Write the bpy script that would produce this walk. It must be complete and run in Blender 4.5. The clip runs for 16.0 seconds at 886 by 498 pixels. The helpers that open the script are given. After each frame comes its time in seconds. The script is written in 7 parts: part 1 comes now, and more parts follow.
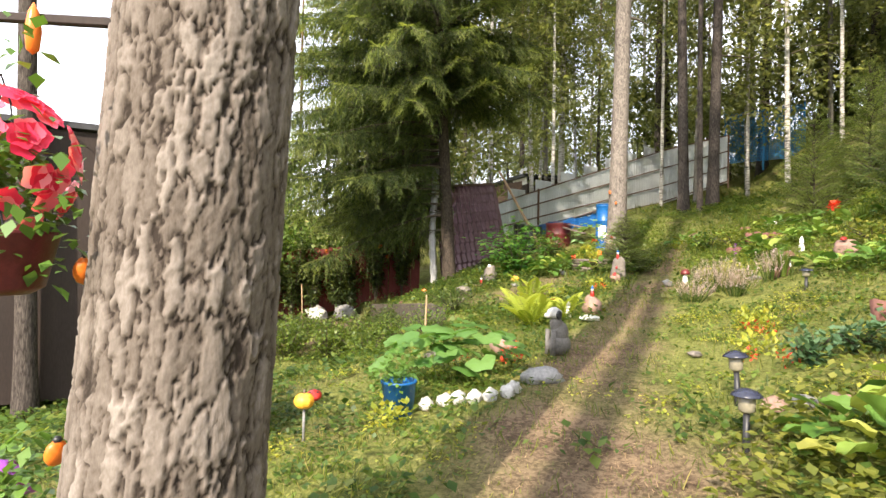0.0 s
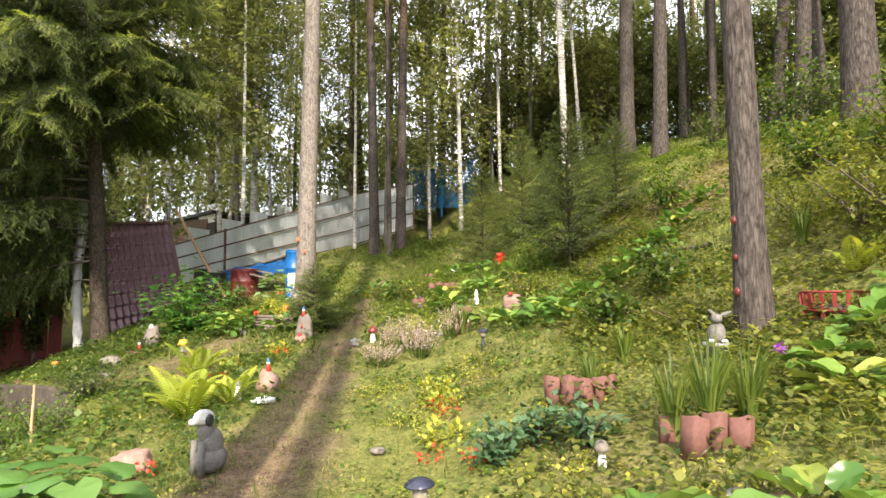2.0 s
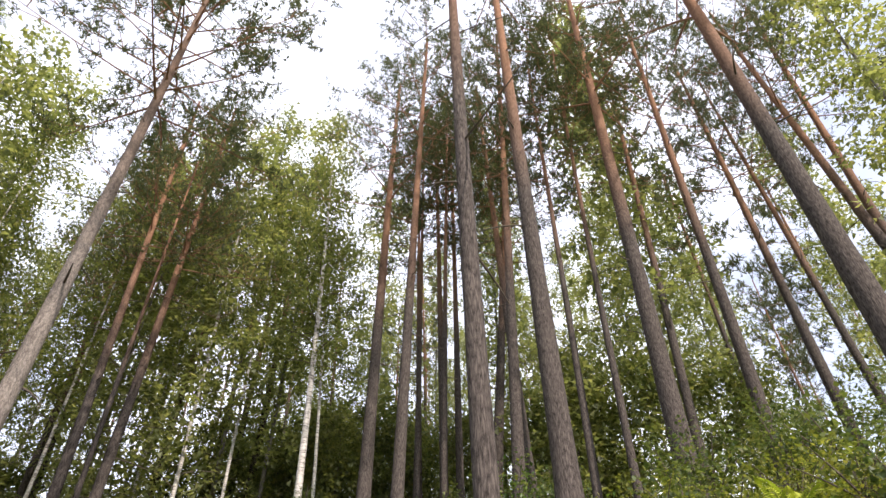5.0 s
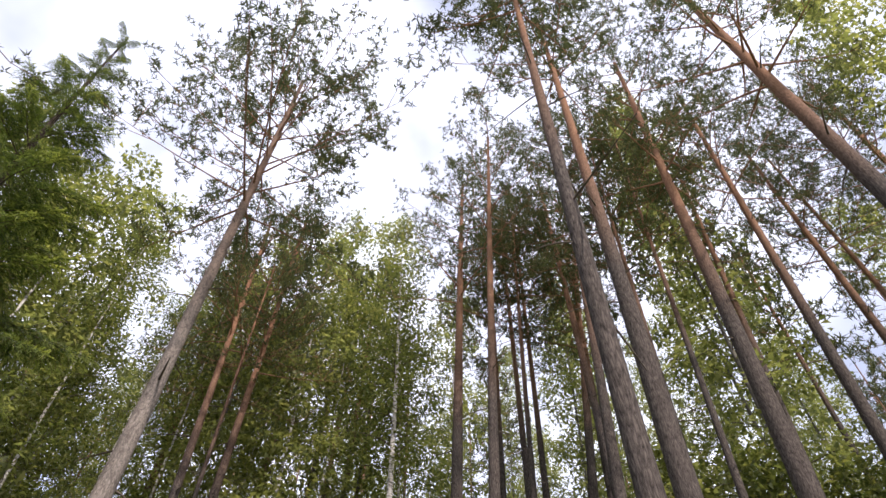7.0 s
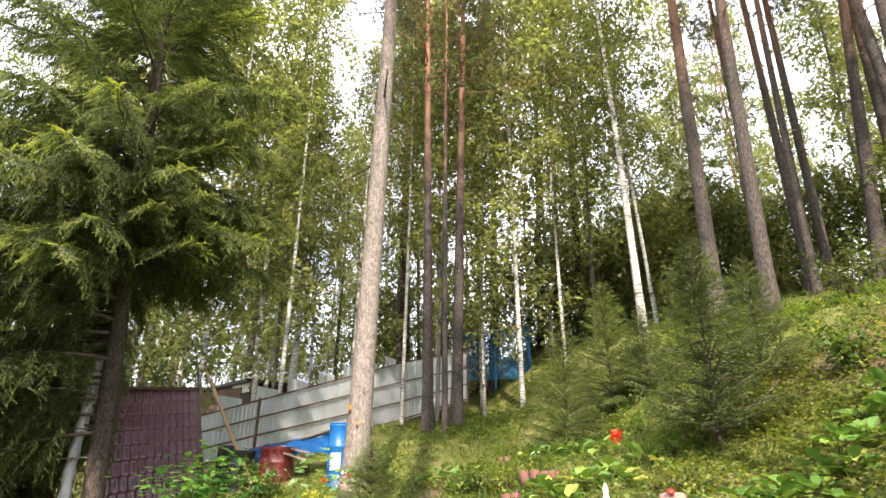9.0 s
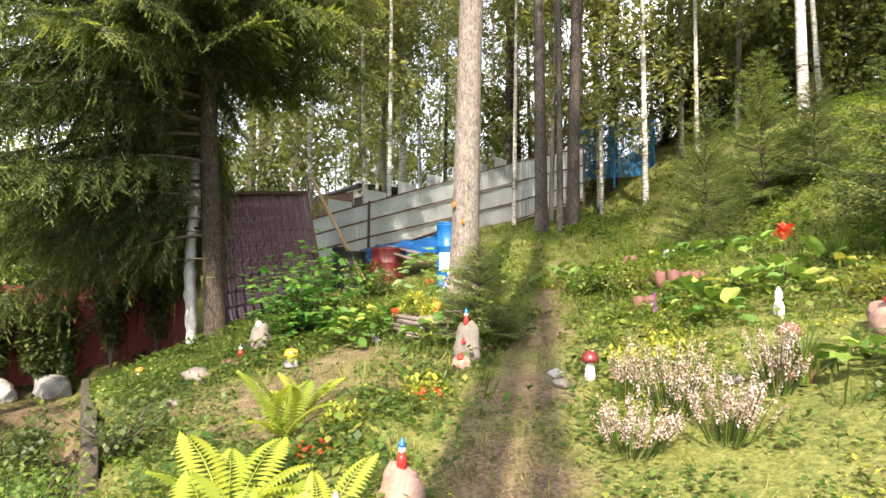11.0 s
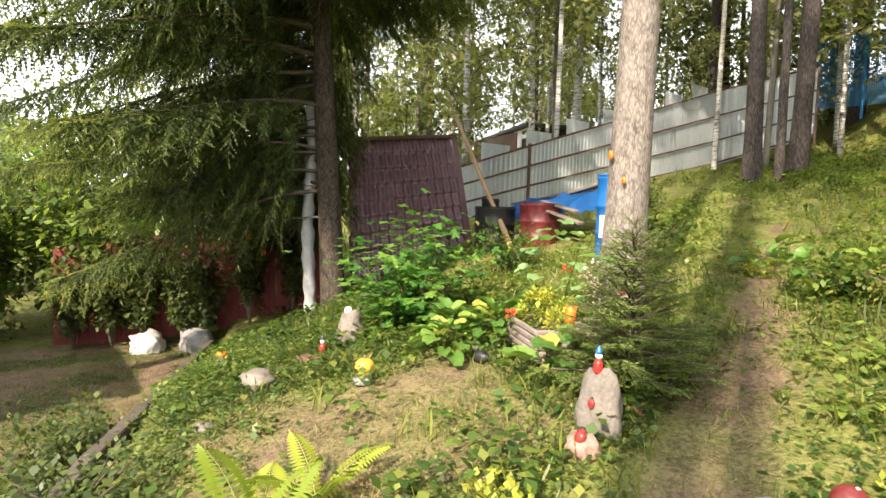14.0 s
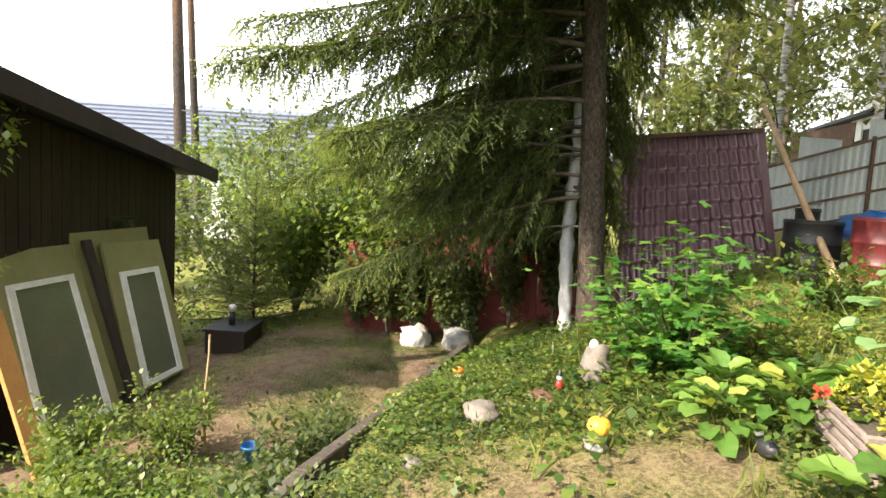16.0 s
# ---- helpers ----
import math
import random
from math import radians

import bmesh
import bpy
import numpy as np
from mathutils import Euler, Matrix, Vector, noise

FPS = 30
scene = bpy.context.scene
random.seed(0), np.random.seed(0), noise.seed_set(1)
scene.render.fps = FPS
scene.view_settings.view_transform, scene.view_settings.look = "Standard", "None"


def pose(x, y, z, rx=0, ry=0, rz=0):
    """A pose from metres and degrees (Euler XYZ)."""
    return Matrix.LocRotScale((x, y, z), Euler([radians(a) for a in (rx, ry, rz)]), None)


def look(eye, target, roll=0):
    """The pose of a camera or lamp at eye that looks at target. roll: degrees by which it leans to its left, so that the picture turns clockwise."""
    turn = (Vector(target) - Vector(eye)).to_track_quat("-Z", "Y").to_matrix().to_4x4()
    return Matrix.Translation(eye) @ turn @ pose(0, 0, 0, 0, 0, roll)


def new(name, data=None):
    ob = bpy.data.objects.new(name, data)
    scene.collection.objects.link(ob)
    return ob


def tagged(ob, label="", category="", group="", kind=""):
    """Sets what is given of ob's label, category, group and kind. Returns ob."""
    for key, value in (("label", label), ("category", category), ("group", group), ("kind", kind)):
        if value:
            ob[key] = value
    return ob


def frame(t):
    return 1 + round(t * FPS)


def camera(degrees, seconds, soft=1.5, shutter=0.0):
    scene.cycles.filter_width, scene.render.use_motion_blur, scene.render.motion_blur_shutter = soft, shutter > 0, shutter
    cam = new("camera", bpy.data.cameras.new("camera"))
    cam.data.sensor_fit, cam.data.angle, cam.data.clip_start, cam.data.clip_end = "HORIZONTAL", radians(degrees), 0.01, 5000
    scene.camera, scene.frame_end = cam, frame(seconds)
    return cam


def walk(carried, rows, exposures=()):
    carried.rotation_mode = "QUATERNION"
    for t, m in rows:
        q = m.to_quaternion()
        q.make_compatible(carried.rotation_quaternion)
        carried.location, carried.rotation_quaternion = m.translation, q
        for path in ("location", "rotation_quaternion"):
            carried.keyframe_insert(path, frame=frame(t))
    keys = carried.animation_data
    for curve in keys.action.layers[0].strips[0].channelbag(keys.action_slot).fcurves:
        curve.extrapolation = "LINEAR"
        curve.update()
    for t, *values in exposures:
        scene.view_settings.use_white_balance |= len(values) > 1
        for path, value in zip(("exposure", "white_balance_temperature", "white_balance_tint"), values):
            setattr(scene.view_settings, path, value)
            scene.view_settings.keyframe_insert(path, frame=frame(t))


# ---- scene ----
cam = camera(75.4, 16.0)
PATH = [
    (0, (0.251, -0.708, 1.091), (-1.214, 0.654, 1.121), 1.0),
    (0.5, (0.188, -0.402, 1.159), (-1.078, 1.146, 1.182), 0.4),
    (1, (0.077, -0.172, 1.215), (-0.982, 1.524, 1.243), 0.2),
    (1.5, (0.000, 0.000, 1.300), (-0.823, 1.822, 1.354), -0.2),
    (2, (-0.060, 0.201, 1.383), (-0.671, 2.099, 1.541), -0.6),
    (2.5, (-0.143, 0.340, 1.442), (-0.599, 2.258, 1.778), -0.8),
    (2.9, (-0.250, 0.380, 1.499), (-0.541, 2.290, 2.017), -0.8),
    (3, (-0.226, 0.376, 1.511), (-0.480, 2.276, 2.079), -1.0),
    (3.1, (-0.213, 0.398, 1.510), (-0.432, 2.287, 2.129), -0.9),
    (3.4, (-0.234, 0.381, 1.532), (-0.321, 2.232, 2.284), -0.9),
    (3.5, (-0.245, 0.367, 1.534), (-0.285, 2.204, 2.324), -1.4),
    (3.8, (-0.245, 0.343, 1.542), (-0.184, 2.121, 2.456), -1.2),
    (4, (-0.244, 0.339, 1.582), (-0.119, 2.065, 2.584), -1.7),
    (4.5, (-0.239, 0.356, 1.613), (-0.008, 1.957, 2.788), -1.8),
    (4.7, (-0.198, 0.329, 1.692), (0.052, 1.901, 2.902), -1.4),
    (6.8, (-0.735, 0.943, 1.713), (-0.635, 2.221, 3.248), 0.6),
    (7, (-0.771, 0.965, 1.697), (-0.739, 2.263, 3.219), 0.8),
    (7.5, (-0.845, 1.045, 1.637), (-0.991, 2.478, 3.024), 1.0),
    (8, (-0.851, 1.279, 1.535), (-1.236, 2.847, 2.715), 0.6),
    (8.5, (-1.117, 1.527, 1.452), (-1.695, 3.198, 2.387), 0.2),
    (9, (-1.303, 1.742, 1.460), (-1.985, 3.468, 2.206), 0.5),
    (9.5, (-1.436, 1.986, 1.451), (-2.205, 3.748, 2.001), 0.2),
    (10, (-1.541, 2.256, 1.457), (-2.443, 4.004, 1.822), 0.3),
    (10.2, (-1.590, 2.373, 1.449), (-2.537, 4.112, 1.731), 0.3),
    (12.3, (-2.157, 3.683, 1.652), (-3.381, 5.265, 1.645), 1.0),
    (12.5, (-2.190, 3.807, 1.668), (-3.446, 5.364, 1.651), 1.0),
    (13, (-2.260, 4.094, 1.745), (-3.622, 5.557, 1.697), 1.2),
    (13.5, (-2.422, 4.353, 1.775), (-3.867, 5.732, 1.674), 1.4),
    (14, (-2.549, 4.560, 1.837), (-4.090, 5.827, 1.703), 1.8),
    (14.5, (-2.663, 4.776, 1.902), (-4.324, 5.881, 1.760), 2.1),
    (15, (-2.799, 4.909, 1.925), (-4.585, 5.795, 1.766), 2.5),
    (15.5, (-2.958, 5.019, 1.954), (-4.835, 5.688, 1.781), 3.0),
    (16, (-3.070, 5.120, 1.964), (-5.021, 5.521, 1.778), 3.3),
]
EXPOSURES = [  # seconds, stops, kelvin, tint
    (0, 1.2, 6500, 13), (3.5, 1.26, 6400, 15), (4.1, 1.0, 6300, 16), (4.7, 0.72, 6150, 18), (6.8, 0.25, 6000, 22), (7.5, 0.32, 6000, 22), (8.3, 1.1, 6250, 19), (9.0, 1.42, 6350, 17), (9.5, 1.45, 6400, 16), (10.2, 1.55, 6400, 15), (13, 1.45, 6700, 13), (16, 1.55, 6550, 13),
]
walk(cam, [(t, look(eye, target, roll)) for t, eye, target, roll in PATH], EXPOSURES)

# ---- sun, sky ----
world = bpy.data.worlds.new("world")
scene.world = world
world.use_nodes = True
SUN_EL, SUN_AZ = 39.0, 157.5   # degrees: height, and heading clockwise from +y
wn = world.node_tree
wn.nodes.clear()
sky = wn.nodes.new("ShaderNodeTexSky")
sky.sky_type, sky.sun_disc = "NISHITA", False
sky.sun_elevation, sky.sun_rotation = radians(SUN_EL), radians(SUN_AZ)
sky.air_density, sky.dust_density = 1.0, 3.0
tc = wn.nodes.new("ShaderNodeTexCoord")
cl = wn.nodes.new("ShaderNodeTexNoise")
cl.inputs["Scale"].default_value, cl.inputs["Detail"].default_value = 2.2, 5.0
cr = wn.nodes.new("ShaderNodeValToRGB")
cr.color_ramp.elements[0].position, cr.color_ramp.elements[1].position = 0.36, 0.6
cr.color_ramp.elements[0].color, cr.color_ramp.elements[1].color = (0.35, 0.35, 0.35, 1), (1, 1, 1, 1)
cm = wn.nodes.new("ShaderNodeMixRGB")
cm.inputs[2].default_value = (9.0, 9.3, 9.8, 1)
bg = wn.nodes.new("ShaderNodeBackground")
bg.inputs["Strength"].default_value = 0.145
wo = wn.nodes.new("ShaderNodeOutputWorld")
wn.links.new(tc.outputs["Generated"], cl.inputs["Vector"])
wn.links.new(cl.outputs["Fac"], cr.inputs["Fac"])
wn.links.new(cr.outputs["Color"], cm.inputs[0])
wn.links.new(sky.outputs["Color"], cm.inputs[1])
wn.links.new(cm.outputs[0], bg.inputs["Color"])
wn.links.new(bg.outputs[0], wo.inputs["Surface"])

sun = new("sun", bpy.data.lights.new("sun", "SUN"))
sun.data.energy, sun.data.angle, sun.data.color = 4.7, radians(0.6), (1.0, 0.89, 0.72)
_e, _a = radians(SUN_EL), radians(SUN_AZ)
sun.rotation_mode = "QUATERNION"
sun.rotation_quaternion = Vector((math.sin(_a) * math.cos(_e), math.cos(_a) * math.cos(_e), math.sin(_e))).to_track_quat("Z", "Y")


# ---- materials ----
def nodes_of(name):
    m = bpy.data.materials.new(name)
    m.use_nodes = True
    return m, m.node_tree, m.node_tree.nodes["Principled BSDF"]


def link(nt, a, b):
    nt.links.new(a, b)


def ramp(nt, fac, stops):
    r = nt.nodes.new("ShaderNodeValToRGB")
    els = r.color_ramp.elements
    while len(els) < len(stops):
        els.new(0.5)
    for el, (p, c) in zip(els, stops):
        el.position, el.color = p, (*c, 1)
    link(nt, fac, r.inputs["Fac"])
    return r.outputs["Color"]


def noise_tex(nt, scale, detail=4.0, rough=0.55, stretch=None, space="Object"):
    t = nt.nodes.new("ShaderNodeTexNoise")
    t.inputs["Scale"].default_value, t.inputs["Detail"].default_value, t.inputs["Roughness"].default_value = scale, detail, rough
    c = nt.nodes.new("ShaderNodeTexCoord")
    src = c.outputs[space]
    if stretch:
        mp = nt.nodes.new("ShaderNodeMapping")
        mp.inputs["Scale"].default_value = stretch
        link(nt, src, mp.inputs["Vector"])
        src = mp.outputs["Vector"]
    link(nt, src, t.inputs["Vector"])
    return t.outputs["Fac"]


def bump(nt, bsdf, height_out, dist, strength=1.0):
    b = nt.nodes.new("ShaderNodeBump")
    b.inputs["Distance"].default_value, b.inputs["Strength"].default_value = dist, strength
    link(nt, height_out, b.inputs["Height"])
    link(nt, b.outputs["Normal"], bsdf.inputs["Normal"])


def surface(name, dark, light, scale=6.0, rough=0.7, metal=0.0, relief=0.003, fine=60.0, stretch=None, spec=0.4, mid=None):
    """A worn surface: two colours broken up at two scales, with a fine relief."""
    m, nt, b = nodes_of(name)
    n1 = noise_tex(nt, scale, 5, 0.6, stretch)
    n2 = noise_tex(nt, fine, 3, 0.6, stretch)
    mx = nt.nodes.new("ShaderNodeMath")
    mx.operation, mx.use_clamp = "MULTIPLY_ADD", True
    mx.inputs[1].default_value = 0.45
    link(nt, n2, mx.inputs[0])
    sc = nt.nodes.new("ShaderNodeMath")
    sc.operation = "MULTIPLY"
    sc.inputs[1].default_value = 0.6
    link(nt, n1, sc.inputs[0])
    link(nt, sc.outputs[0], mx.inputs[2])
    stops = [(0.34, dark), (0.68, light)] if not mid else [(0.34, dark), (0.5, mid), (0.68, light)]
    link(nt, ramp(nt, mx.outputs[0], stops), b.inputs["Base Color"])
    b.inputs["Roughness"].default_value, b.inputs["Metallic"].default_value = rough, metal
    b.inputs["Specular IOR Level"].default_value = spec
    if relief:
        bump(nt, b, mx.outputs[0], relief)
    return m


def foliage(name, stops, through_light=0.4, gloss=0.45, joined=True, patch=0.0, young=None):
    """Leaves: a colour of its own for each, and light that comes through them."""
    m, nt, b = nodes_of(name)
    if joined:
        g = nt.nodes.new("ShaderNodeNewGeometry")
        rnd = g.outputs["Random Per Island"]
    else:
        g = nt.nodes.new("ShaderNodeObjectInfo")
        rnd = g.outputs["Random"]
    col = ramp(nt, rnd, stops)
    if patch:
        pn = noise_tex(nt, patch, 2, 0.5)
        mul = nt.nodes.new("ShaderNodeMixRGB")
        mul.blend_type = "MULTIPLY"
        mul.inputs[0].default_value = 0.8
        link(nt, col, mul.inputs[1])
        link(nt, ramp(nt, pn, [(0.35, (0.55, 0.6, 0.5)), (0.65, (1.25, 1.2, 1.0))]), mul.inputs[2])
        col = mul.outputs[0]
    # Yellow-green by attribute: new shoots, and sunlight painted on the tips.
    if young:
        att = nt.nodes.new("ShaderNodeAttribute")
        att.attribute_name = "young"
        fresh = nt.nodes.new("ShaderNodeMixRGB")
        fresh.inputs[2].default_value = (*young, 1)
        link(nt, att.outputs["Fac"], fresh.inputs[0])
        link(nt, col, fresh.inputs[1])
        col = fresh.outputs[0]
    link(nt, col, b.inputs["Base Color"])
    b.inputs["Roughness"].default_value = gloss
    b.inputs["Specular IOR Level"].default_value = 0.35
    tr = nt.nodes.new("ShaderNodeBsdfTranslucent")
    br = nt.nodes.new("ShaderNodeMixRGB")
    br.blend_type, br.inputs[0].default_value = "MULTIPLY", 1.0
    br.inputs[2].default_value = (1.55, 1.5, 0.75, 1)
    link(nt, col, br.inputs[1])
    link(nt, br.outputs[0], tr.inputs["Color"])
    mix = nt.nodes.new("ShaderNodeMixShader")
    mix.inputs[0].default_value = through_light
    link(nt, b.outputs[0], mix.inputs[1])
    link(nt, tr.outputs[0], mix.inputs[2])
    link(nt, mix.outputs[0], nt.nodes["Material Output"].inputs["Surface"])
    return m


def bark_material(name, dark, light, plate=(19, 19, 5.5), depth=0.008, warm=None):
    m, nt, b = nodes_of(name)
    c = nt.nodes.new("ShaderNodeTexCoord")
    mp = nt.nodes.new("ShaderNodeMapping")
    mp.inputs["Scale"].default_value = plate
    link(nt, c.outputs["Object"], mp.inputs["Vector"])
    wob = nt.nodes.new("ShaderNodeTexNoise")
    wob.inputs["Scale"].default_value, wob.inputs["Detail"].default_value = 1.2, 3
    link(nt, mp.outputs["Vector"], wob.inputs["Vector"])
    ad = nt.nodes.new("ShaderNodeMixRGB")
    ad.blend_type, ad.inputs[0].default_value = "ADD", 1.3
    link(nt, mp.outputs["Vector"], ad.inputs[1])
    link(nt, wob.outputs["Color"], ad.inputs[2])
    v = nt.nodes.new("ShaderNodeTexVoronoi")
    v.feature = "DISTANCE_TO_EDGE"
    v.inputs["Scale"].default_value = 1.6
    link(nt, ad.outputs[0], v.inputs["Vector"])
    n = noise_tex(nt, 26, 5, 0.7, (1, 1, 0.4))
    mul = nt.nodes.new("ShaderNodeMath")
    mul.operation, mul.inputs[1].default_value = "MULTIPLY", 2.4
    mul.use_clamp = True
    link(nt, v.outputs["Distance"], mul.inputs[0])
    su = nt.nodes.new("ShaderNodeMath")
    su.operation = "MULTIPLY_ADD"
    su.inputs[1].default_value = 1.1
    half = nt.nodes.new("ShaderNodeMath")
    half.operation, half.inputs[1].default_value = "MULTIPLY", 0.4
    link(nt, mul.outputs[0], half.inputs[0])
    link(nt, n, su.inputs[0])
    link(nt, half.outputs[0], su.inputs[2])
    col = ramp(nt, su.outputs[0], [(0.42, dark), (0.66, tuple(0.5 * (a + q) for a, q in zip(dark, light))), (0.92, light)])
    if warm:
        sep = nt.nodes.new("ShaderNodeSeparateXYZ")
        link(nt, c.outputs["Object"], sep.inputs[0])
        mr = nt.nodes.new("ShaderNodeMapRange")
        mr.inputs["From Min"].default_value, mr.inputs["From Max"].default_value = 6.5, 12.0
        link(nt, sep.outputs["Z"], mr.inputs["Value"])
        mx = nt.nodes.new("ShaderNodeMixRGB")
        link(nt, mr.outputs[0], mx.inputs[0])
        link(nt, col, mx.inputs[1])
        link(nt, ramp(nt, su.outputs[0], [(0.42, tuple(0.5 * w for w in warm)), (0.92, warm)]), mx.inputs[2])
        col = mx.outputs[0]
    link(nt, col, b.inputs["Base Color"])
    b.inputs["Roughness"].default_value = 0.92
    b.inputs["Specular IOR Level"].default_value = 0.15
    bump(nt, b, su.outputs[0], depth)
    return m


def birch_bark():
    m, nt, b = nodes_of("birch_bark")
    n = noise_tex(nt, 5, 4, 0.65, (1, 1, 6))
    n2 = noise_tex(nt, 1.2, 3, 0.6, (1, 1, 1))
    a = nt.nodes.new("ShaderNodeMath")
    a.operation, a.inputs[1].default_value = "MULTIPLY_ADD", 0.5
    link(nt, n2, a.inputs[0])
    link(nt, n, a.inputs[2])
    link(nt, ramp(nt, a.outputs[0], [(0.6, (0.05, 0.045, 0.04)), (0.68, (0.26, 0.245, 0.22)), (0.85, (0.5, 0.48, 0.44))]), b.inputs["Base Color"])
    b.inputs["Roughness"].default_value = 0.7
    bump(nt, b, a.outputs[0], 0.004)
    return m


def ground_material():
    m, nt, b = nodes_of("ground_litter")
    big = noise_tex(nt, 0.9, 4, 0.6)
    fine = noise_tex(nt, 38, 5, 0.75)
    mid = noise_tex(nt, 6, 4, 0.7)
    att = nt.nodes.new("ShaderNodeAttribute")
    att.attribute_name = "cover"
    a = nt.nodes.new("ShaderNodeMath")
    a.operation, a.inputs[1].default_value = "MULTIPLY_ADD", 0.5
    link(nt, mid, a.inputs[0])
    link(nt, fine, a.inputs[2])
    litter = ramp(nt, a.outputs[0], [(0.45, (0.038, 0.025, 0.016)), (0.66, (0.108, 0.074, 0.048)), (0.85, (0.23, 0.165, 0.105))])
    moss = ramp(nt, a.outputs[0], [(0.45, (0.03, 0.036, 0.011)), (0.7, (0.115, 0.13, 0.033)), (0.9, (0.23, 0.23, 0.07))])
    s = nt.nodes.new("ShaderNodeMath")
    s.operation = "ADD"
    link(nt, att.outputs["Fac"], s.inputs[0])
    o = nt.nodes.new("ShaderNodeMath")
    o.operation, o.inputs[1].default_value, o.inputs[2].default_value = "MULTIPLY_ADD", 2.4, -1.2
    link(nt, big, o.inputs[0])
    link(nt, o.outputs[0], s.inputs[1])
    s.use_clamp = True
    mx = nt.nodes.new("ShaderNodeMixRGB")
    link(nt, s.outputs[0], mx.inputs[0])
    link(nt, litter, mx.inputs[1])
    link(nt, moss, mx.inputs[2])
    link(nt, mx.outputs[0], b.inputs["Base Color"])
    b.inputs["Roughness"].default_value = 0.95
    b.inputs["Specular IOR Level"].default_value = 0.1
    bump(nt, b, a.outputs[0], 0.02)
    return m


M_GROUND = ground_material()
M_PINE = bark_material("pine_bark", (0.02, 0.0165, 0.0145), (0.105, 0.088, 0.077), (26, 26, 3.6), 0.007, warm=(0.3, 0.165, 0.1))
# Finer plates; the paler tone paints the sun on this one trunk.
M_PINE_SUNLIT = bark_material("sunlit_pine_bark", (0.08, 0.067, 0.058), (0.25, 0.218, 0.19), (30, 30, 9), 0.005, warm=(0.23, 0.155, 0.115))
def cracked_bark():
    m, nt, b = nodes_of("cracked_pine_bark")
    att = nt.nodes.new("ShaderNodeAttribute")
    att.attribute_name = "plate"
    n = noise_tex(nt, 150, 5, 0.75, (1, 1, 0.45))
    n2 = noise_tex(nt, 7, 3, 0.6)
    a = nt.nodes.new("ShaderNodeMath")
    a.operation, a.inputs[1].default_value = "MULTIPLY_ADD", 0.45
    link(nt, n, a.inputs[0])
    link(nt, att.outputs["Fac"], a.inputs[2])
    c = nt.nodes.new("ShaderNodeMath")
    c.operation, c.inputs[1].default_value = "MULTIPLY_ADD", 0.35
    link(nt, n2, c.inputs[0])
    link(nt, a.outputs[0], c.inputs[2])
    link(nt, ramp(nt, c.outputs[0], [(0.34, (0.035, 0.027, 0.022)), (0.5, (0.11, 0.09, 0.074)), (0.75, (0.19, 0.162, 0.14)), (0.97, (0.3, 0.265, 0.235))]), b.inputs["Base Color"])
    b.inputs["Roughness"].default_value = 0.95
    b.inputs["Specular IOR Level"].default_value = 0.15
    bump(nt, b, n, 0.0025)
    return m


M_PINE_NEAR = cracked_bark()
M_SPRUCE_BARK = bark_material("spruce_bark", (0.022, 0.018, 0.015), (0.095, 0.075, 0.058), plate=(22, 22, 9), depth=0.005)
M_BIRCH = birch_bark()
M_TWIG = surface("twigs", (0.04, 0.03, 0.022), (0.11, 0.085, 0.06), 8)
M_NEEDLE_PINE = foliage("pine_needles", [(0, (0.042, 0.056, 0.036)), (0.6, (0.075, 0.092, 0.055)), (1, (0.135, 0.145, 0.08))], 0.4)
# The young colour also stands in for sun on the bough ends.
M_NEEDLE = foliage("spruce_needles", [(0, (0.045, 0.075, 0.026)), (0.5, (0.095, 0.14, 0.04)), (0.85, (0.15, 0.2, 0.055)), (1, (0.23, 0.28, 0.08))], 0.42, young=(0.36, 0.42, 0.11))
M_NEEDLE_SAP = foliage("young_dark_needles", [(0, (0.05, 0.08, 0.025)), (0.6, (0.1, 0.145, 0.04)), (1, (0.18, 0.225, 0.06))], 0.38)
M_DEADTWIG = surface("dead_twigs", (0.07, 0.06, 0.05), (0.2, 0.175, 0.14), 12)
M_NEEDLE_YOUNG = foliage("young_spruce_needles", [(0, (0.08, 0.12, 0.03)), (0.6, (0.16, 0.215, 0.055)), (1, (0.27, 0.33, 0.1))], 0.4)
M_LEAF_BIRCH = foliage("birch_leaves", [(0, (0.065, 0.085, 0.034)), (0.6, (0.12, 0.145, 0.055)), (1, (0.2, 0.21, 0.08))], 0.58)
# Far leaves, lightened in colour to stand in for sunlit haze.
M_LEAF_HAZY = foliage("hazy_wood_leaves", [(0, (0.1, 0.122, 0.058)), (0.6, (0.17, 0.195, 0.09)), (1, (0.27, 0.28, 0.13))], 0.66)
M_LEAF_DEEP = foliage("deep_green_leaves", [(0, (0.04, 0.065, 0.022)), (0.6, (0.08, 0.11, 0.034)), (1, (0.15, 0.18, 0.05))], 0.45)
M_BILBERRY = foliage("bilberry_leaves", [(0, (0.075, 0.1, 0.024)), (0.6, (0.17, 0.195, 0.042)), (1, (0.3, 0.3, 0.08))], 0.5, patch=0.7)
M_CLOVER_LIGHT = foliage("fresh_herb_leaves", [(0, (0.07, 0.12, 0.025)), (0.6, (0.14, 0.2, 0.04)), (1, (0.25, 0.3, 0.07))], 0.45, patch=0.6)
M_CLOVER = foliage("clover_leaves", [(0, (0.04, 0.07, 0.022)), (0.6, (0.085, 0.13, 0.036)), (1, (0.19, 0.23, 0.06))], 0.4, patch=1.2)
M_LEAF_BRIGHT = foliage("bright_leaves", [(0, (0.06, 0.115, 0.024)), (0.6, (0.125, 0.2, 0.04)), (1, (0.24, 0.31, 0.07))], 0.5)
